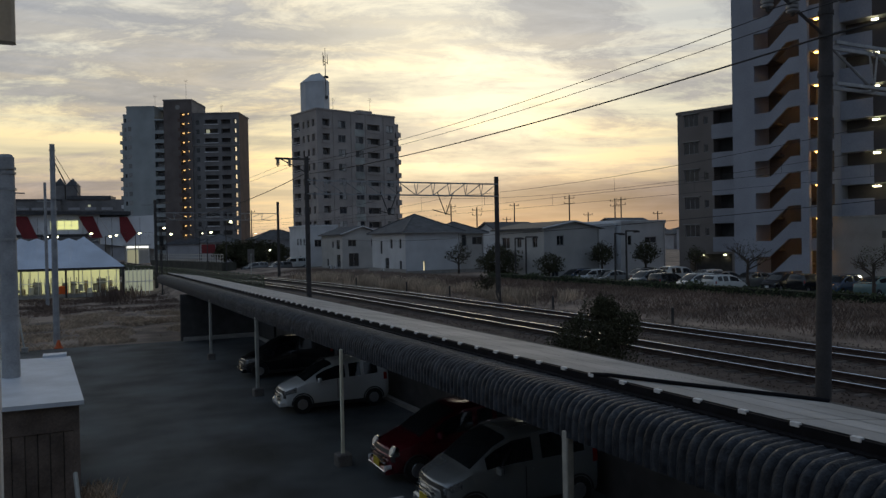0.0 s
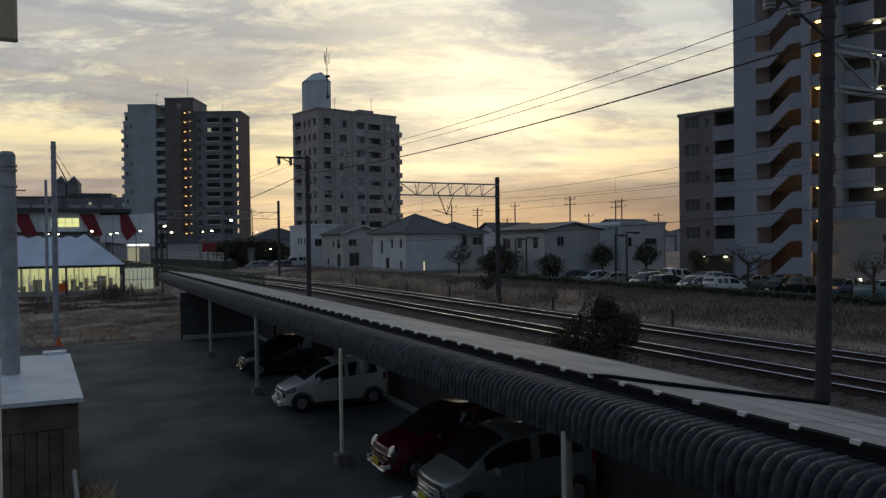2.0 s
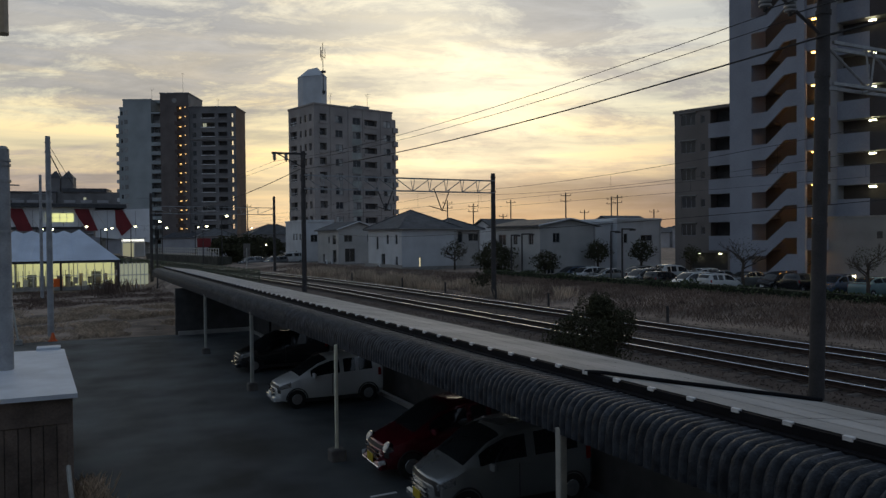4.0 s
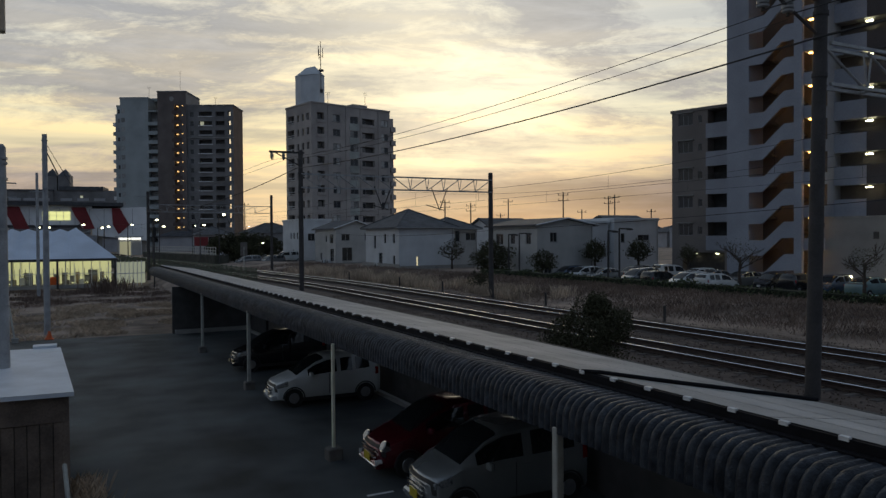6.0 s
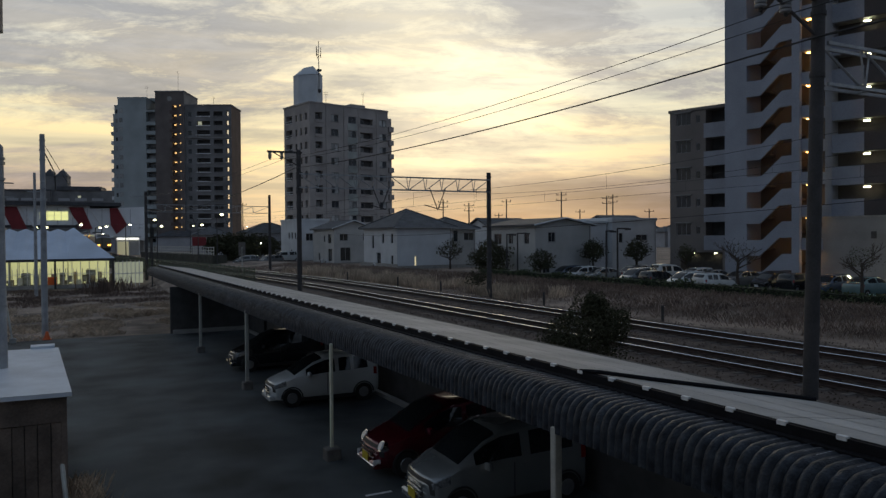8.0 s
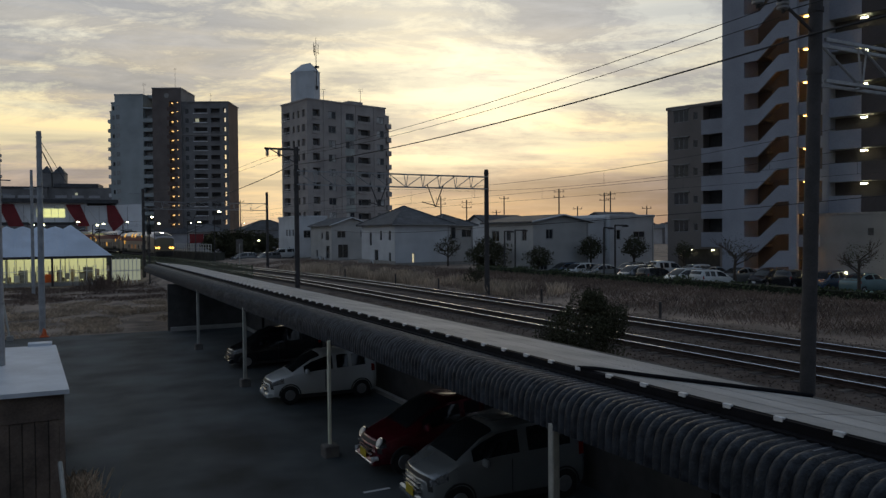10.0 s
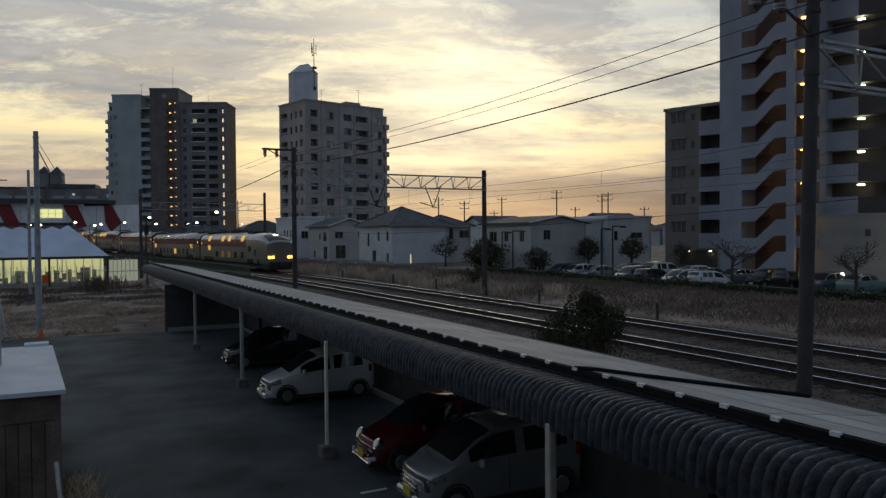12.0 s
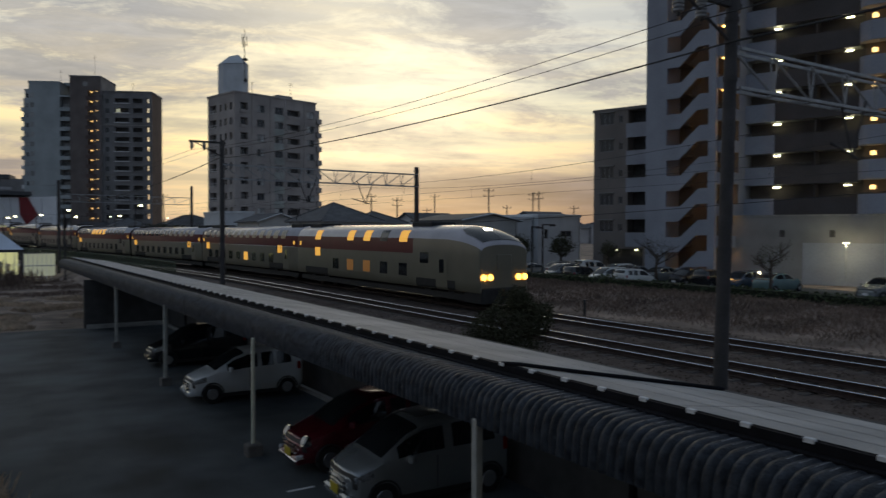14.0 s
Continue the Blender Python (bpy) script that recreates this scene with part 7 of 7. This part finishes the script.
def train_car(index, head=False):
    Lc = 20.6
    t = thing("train_car", "beige and maroon sleeper train leading car with lit headlamps" if head else "beige and maroon double-deck sleeper train car", "train car", group="train cars")
    h = Lc / 2
    P = train_profile()

    def ring(y, sx=1.0, top=1.0, lo=0, hi=len(P) - 1, shift=None):
        half = P[lo:hi + 1]
        out = []
        for x, z in half:
            zz = z if z < 2.3 else 2.3 + (z - 2.3) * (top * 3.84 - 2.3) / 1.54
            out.append((x * sx, zz))
        return out

    # shell stations: y, width factor, height factor, plus lean-back by height for the nose
    if head:
        st = [(-h - .36, .90, .755), (-h - .30, .945, .795), (-h - .05, .97, .84), (-h + .40, .985, .89), (-h + 1.1, .995, .945), (-h + 2.2, 1, .985), (-h + 5.3, 1, 1), (h, 1, 1)]
    else:
        st = [(-h, .96, .985), (-h + .12, 1, 1), (h - .12, 1, 1), (h, .96, .985)]
    for name, lo, hi, material in (("lower_body", 0, 3, "train_beige"), ("maroon_band", 3, 5, "train_red"), ("roof_shell", 5, 10, "train_roof")):
        for sgn in (-1, 1):
            rings = []
            for y, sx, tp in st:
                rings.append([(sgn * x, y, z) for x, z in ring(y, sx, tp, lo, hi)])
            g = Geo()
            if head and name == "maroon_band":
                g.loft(rings[6:], closed=False, caps=False)
                g2 = Geo().loft(rings[:7], closed=False, caps=False)
                part("nose_side", g2, "train_beige", t, "beige nose flank", smooth=True)
            else:
                g.loft(rings, closed=False, caps=False)
            part(name, g, material, t, smooth=True)
    # closed ends
    for y, sx, tp, sgn in ((st[0][0], st[0][1], st[0][2], -1), (st[-1][0], st[-1][1], st[-1][2], 1)):
        half = ring(y, sx, tp)
        pts = [(x, y, z) for x, z in half] + [(-x, y, z) for x, z in reversed(half[:-1])]
        part("end_wall", Geo().add(pts, [tuple(range(len(pts)))]), "train_beige" if head and sgn < 0 else "train_under", t)
    part("underframe", Geo().box(-1.25, -h + .3, .3, 1.25, h - .3, .6), "train_under", t)

    def skin(name, material, y0, y1, z0, z1, side, lift=.012, label=""):
        """A pane following the side's curve."""
        def xz(z):
            for (xa, za), (xb, zb) in zip(P, P[1:]):
                if za <= z <= zb:
                    return xa + (xb - xa) * (z - za) / (zb - za)
            return P[-1][0]
        zs_ = sorted({z0, z1, *[z for _, z in P if z0 < z < z1]})
        g = Geo().loft([[(side * (xz(z) + lift), y0, z + lift * .3) for z in zs_], [(side * (xz(z) + lift), y1, z + lift * .3) for z in zs_]], closed=False, caps=False)
        part(name, g, material, t, label)

    rng = random.Random(100 + index)
    pane = (lambda p: "train_lit" if rng.random() < p else "carglass")
    if head:
        # upper deck, lower deck and door windows as they are lit
        up = [(h - 3.4, "train_lit"), (h - 8.1, "train_lit"), (h - 10.2, "train_lit"), (h - 12.2, "carglass"), (h - 14.3, "train_lit")]
        low = [(h - 6.1, "carglass"), (h - 8.1, "train_lit_dim"), (h - 10.2, "train_lit_dim"), (h - 12.2, "carglass"), (h - 14.3, "carglass")]
        mid = [(h - 3.4, "train_lit"), (h - 16.4, "carglass")]
    else:
        up = [(h - 1.6 - 1.38 * k, "train_lit" if index == 3 and 4 <= k <= 7 else pane(.03)) for k in range(13)]
        low = [(h - 2.4 - 1.7 * k, "train_lit" if index == 1 and k == 5 else "carglass") for k in range(9)]
        mid = [(h - 1.7, "train_lit" if index in (2, 3) else pane(.2)), (-h + 3.0, "train_lit" if index == 2 else pane(.25)), (h - 17.4, "carglass")]
    for side in (-1, 1):
        for y, mt in up:
            skin("window", mt, y - .42, y + .42, 2.94, 3.53, side)
        for y, mt in low:
            skin("window", mt, y - .42, y + .42, 1.20, 1.84, side)
        for y, mt in mid:
            skin("window", mt, y - .40, y + .40, 1.92, 2.45, side)
        for y in ((h - .55,) if head else (h - .55, -h + .55)):
            skin("end_lamp", "train_lit", y - .14, y + .14, 2.55, 2.8, side, .014, "small amber end lamp")
        dy = -h + 2.6 if head else -h + 1.9
        skin("door", "train_beige", dy - .5, dy + .5, .6, 2.3, side, .02)
        skin("door_window", "carglass", dy - .2, dy + .2, 1.5, 2.15, side, .03)
        if not head:
            skin("gold_line", "chrome", -h + .3, h - .3, 2.37, 2.395, side, .014, "thin bright trim line")
    for yb in (-h + 3.2, h - 3.2):
        for side in (-1, 1):
            skin("bogie_opening", "train_under", yb - 1.75, yb + 1.75, .74, 1.18, side, .016, "dark opening above the bogie")
        b = part("bogie", Geo().bevel_box(-1.1, yb - 1.7, .28, 1.1, yb + 1.7, .62, .06), "train_under", t, "dark bogie frame")
        for dy in (-1.05, 1.05):
            part("wheel", Geo().tube([(-.62, yb + dy, .43), (.62, yb + dy, .43)], .43, 20), "rust", b)
        part("axle_box", Geo().bevel_box(-1.2, yb - 1.35, .35, -1.02, yb - .75, .75, .03).bevel_box(-1.2, yb + .75, .35, -1.02, yb + 1.35, .75, .03), "train_under", b)
    # roof gear
    for y0, y1 in ((-h + .6, -h + 2.6), (h - 2.8, h - .6)) if not head else ((-h + 4.6, -h + 6.6), (h - 2.4, h - .5)):
        part("roof_unit", Geo().bevel_box(-.75, y0, 3.72, .75, y1, 3.98, .06), "train_under", t, "low dark roof equipment box")
    if index in (1, 4):
        pg = part("pantograph", Geo().tube([(0, -h + 2.4, 3.98), (0, -h + 3.4, 4.3), (0, -h + 2.8, 5.05)], .03, 6).tube([(-.75, -h + 2.8, 5.08), (.75, -h + 2.8, 5.08)], .03, 6), "train_under", t, "raised pantograph")
    part("gangway", Geo().box(-.5, h - .02, .7, .5, h + .24, 3.0), "train_under", t, "dark rubber gangway")
    if head:
        # windscreen on the sloping nose
        def nose(s, i, lift=.02):
            a = int(s)
            f = s - a
            r0, r1 = ring(*st[a][:3]), ring(*st[a + 1][:3])
            j = int(i)
            e = i - j
            p = []
            for r, yy in ((r0, st[a][0]), (r1, st[a + 1][0])):
                q0, q1 = r[min(j, 10)], r[min(j + 1, 10)]
                p.append(Vector((q0[0] + (q1[0] - q0[0]) * e, yy, q0[1] + (q1[1] - q0[1]) * e)))
            q = p[0].lerp(p[1], f)
            return q
        for sgn in (-1, 1):
            rows = []
            for s in (1.35, 2.2, 3.0, 3.9, 4.5):
                rows.append([Vector((sgn * v.x, v.y, v.z)) + Vector((sgn * .012, -.02, .03)) for v in (nose(s, i) for i in (7.0 if s < 4.3 else 8.0, 8, 8.8, 9.5, 10.0))])
            part("windscreen", Geo().loft(rows, closed=False, caps=False), "carglass", t, smooth=True)
            c = Vector((sgn * .99, -h - .44, 1.42))
            for dx in (-.18, .18):
                g = Geo().tube([c + Vector((dx, .25, 0)), c + Vector((dx, 0.0, 0))], .15, 14, .14)
                part("headlamp", g, "train_head", t, "bright amber headlamp", smooth=True)
            # no lamp itself: this block glows to give the headlamps an amber halo
            part("lamp_halo", Geo().bevel_box(c.x - .33, c.y + .03, c.z - .14, c.x + .33, c.y + .35, c.z + .14, .05), "train_halo", t, "glowing amber block for the headlamps' halo")
        part("top_lamp", Geo().bevel_box(-.22, -h + .75, 3.48, .22, -h + 1.05, 3.64, .04), "train_top", t, "white top lamp")
        part("coupler", Geo().bevel_box(-.2, -h - .8, .55, .2, -h - .3, .85, .05), "train_under", t)
        part("skirt", Geo().bevel_box(-1.28, -h - .41, .25, 1.28, -h + 1.0, .98, .08), "train_under", t, "dark lower skirt")
        part("snow_guard", Geo().add([(-1.1, -h - .1, .2), (0, -h - .45, .2), (1.1, -h - .1, .2), (1.1, -h - .1, .55), (0, -h - .45, .55), (-1.1, -h - .1, .55)], [(0, 1, 4, 5), (1, 2, 3, 4)]), "train_under", t)
        part("grille", Geo().bevel_box(-.42, -h - .385, 1.75, .42, -h - .35, 2.45, .02), "train_beige", t)
    return t


CARS = 7
PITCH = 20.9


# seconds and metres of the leading car's nose along the line: the train gathers speed out of the station
RUN = [(0.0, 240.0), (3.0, 222.0), (5.0, 207.0), (6.0, 195.0), (7.0, 177.0), (8.0, 156.3), (9.0, 134.8), (9.8, 117.5), (10.4, 104.4), (11.0, 92.3), (11.6, 79.4), (12.0, 70.6),
       (12.5, 58.7), (13.0, 47.3), (13.5, 36.7), (13.8, 30.4), (14.0, 26.2)]


def motions():
    for i, c in enumerate(TRAIN):
        rows = []
        for t, nose in RUN:
            mid = nose + 10.9 + PITCH * i
            a, b = track(FAR_X, mid - 7)[0], track(FAR_X, mid + 7)[0]
            d = b - a
            p = (a + b) / 2
            rows.append((t, pose(p.x, p.y, RAIL_Z + rise(mid), rz=math.degrees(math.atan2(-d.x, d.y)))))
        walk(c, rows)


# emission in place of tent light shining through the panels
M["tent_panel"] = glow("self_glowing_fence_panel", (0.75, 0.78, 0.55), 0.27)
M["lit_dim"] = glow("dim_lit_window", (0.85, 0.85, 0.6), 0.32)
# white raised above the other walls to include the lamplight on the station
M["stationwhite"] = mat("lamplit_white_panel", (0.80, 0.82, 0.84), 0.6, scale=0.25, vary=0.10, fine=3, bump=0.03)
M["kiosk_lit"] = glow("lit_kiosk_front", (0.85, 0.80, 0.50), 0.25)
M["station_lit"] = glow("lit_station_window", (0.85, 0.85, 0.35), 0.9)
M["fence_white"] = mat("white_railing", (0.6, 0.58, 0.52), 0.6, scale=3, vary=0.15, bump=0)
M["greenrail"] = mat("dark_green_rail_paint", (0.075, 0.095, 0.06), 0.7, scale=3, vary=0.25, bump=0)
M["mosswall"] = mat("mossy_dark_concrete", (0.06, 0.06, 0.048), 0.95, scale=0.8, vary=0.35, fine=12, bump=0.3)
# darkened leaf green, the shade inside the hedge
M["hedge_shade"] = mat("hedge_inner_shade", (0.02, 0.026, 0.014), 0.9, scale=3, vary=0.4, bump=0.3)

make_ground()
make_tracks()
make_lineside()
make_carport()
make_near_cars()
make_foreground()
tower_b()
tower_a()
tower_c()
make_houses()
hill_blocks()
make_tent()
make_station()
for x, y, top, big in ((-2.7, 95.3, 6.4, 0.9), (-1.7, 95.3, 6.4, 1.0), (2.1, 105.3, 6.9, 1.0), (4.3, 105.2, 6.5, 1.0), (5.2, 108.1, 6.7, 1.0), (8.4, 111.9, 7.0, 1.0),
                       (11.6, 111.6, 7.7, 1.2), (12.5, 111.5, 6.8, 1.1), (22.6, 148.5, 7.5, 0.8), (18.9, 116.7, 7.1, 1.2), (17.6, 94.6, 8.0, 1.2), (34.6, 156.4, 7.5, 0.7), (27.9, 116.9, 4.2, 0.9)):
    street_lamp(x, y, 0, top, big=big)
for x, y, h, a in ((38.7, 60.7, 4.7, 0.8), (39.6, 60.2, 4.8, 1.2), (41.2, 49.0, 4.9, 0.8), (41.9, 48.4, 5.1, 1.2)):
    parking_lamp(x, y, h, a)
for az, r, top, arms in ((27.6, 118, 11.0, 2), (29.6, 118, 10.4, 2), (32.5, 125, 11.3, 1), (36.7, 112, 11.6, 2), (38.1, 130, 9.6, 1), (40.1, 125, 11.6, 2), (40.55, 125, 11.8, 2), (31.9, 140, 9.4, 1), (43.2, 130, 9.5, 1), (12.4, 150, 12, 1)):
    utility(r * math.sin(radians(az)), r * math.cos(radians(az)), top, arms)
sg = thing("railway_signal", "dark railway signal head on a slim post", "signal", pose(8.4, 79.5, 0))
part("post", Geo().tube([(0, 0, 0), (0, 0, 7.0)], .07, 8), "darkpole", sg)
part("head", Geo().bevel_box(-.2, -.12, 5.2, .2, .12, 6.2, .05), "blackplastic", sg)
for dz in (5.4, 5.7, 6.0):
    part("hood", Geo().tube([(0, -.12, dz), (0, -.3, dz)], .10, 10), "blackplastic", sg)
sb = thing("sign_board", "plain grey lineside sign board on a post", "sign", pose(21.6, 99, .9))
part("post", Geo().tube([(0, 0, 0), (0, 0, 3)], .07, 8), "post", sb)
part("board", Geo().bevel_box(-.45, -.05, 1.8, .45, .0, 3.6, .02), "footing", sb)
rs = thing("billboard", "dark red billboard beyond the line", "sign", pose(20.9, 128, .9, rz=-10))
part("board", Geo().box(-1.1, -.1, 2.9, 1.1, .1, 4.4), "redpanel", rs)
for dx in (-1.2, 1.2):
    part("leg", Geo().box(dx - .1, -.08, 0, dx + .1, .08, 2.9), "darkpole", rs)
make_plants()
make_far_cars()
TRAIN = [train_car(i, i == 0) for i in range(CARS)]
motions()
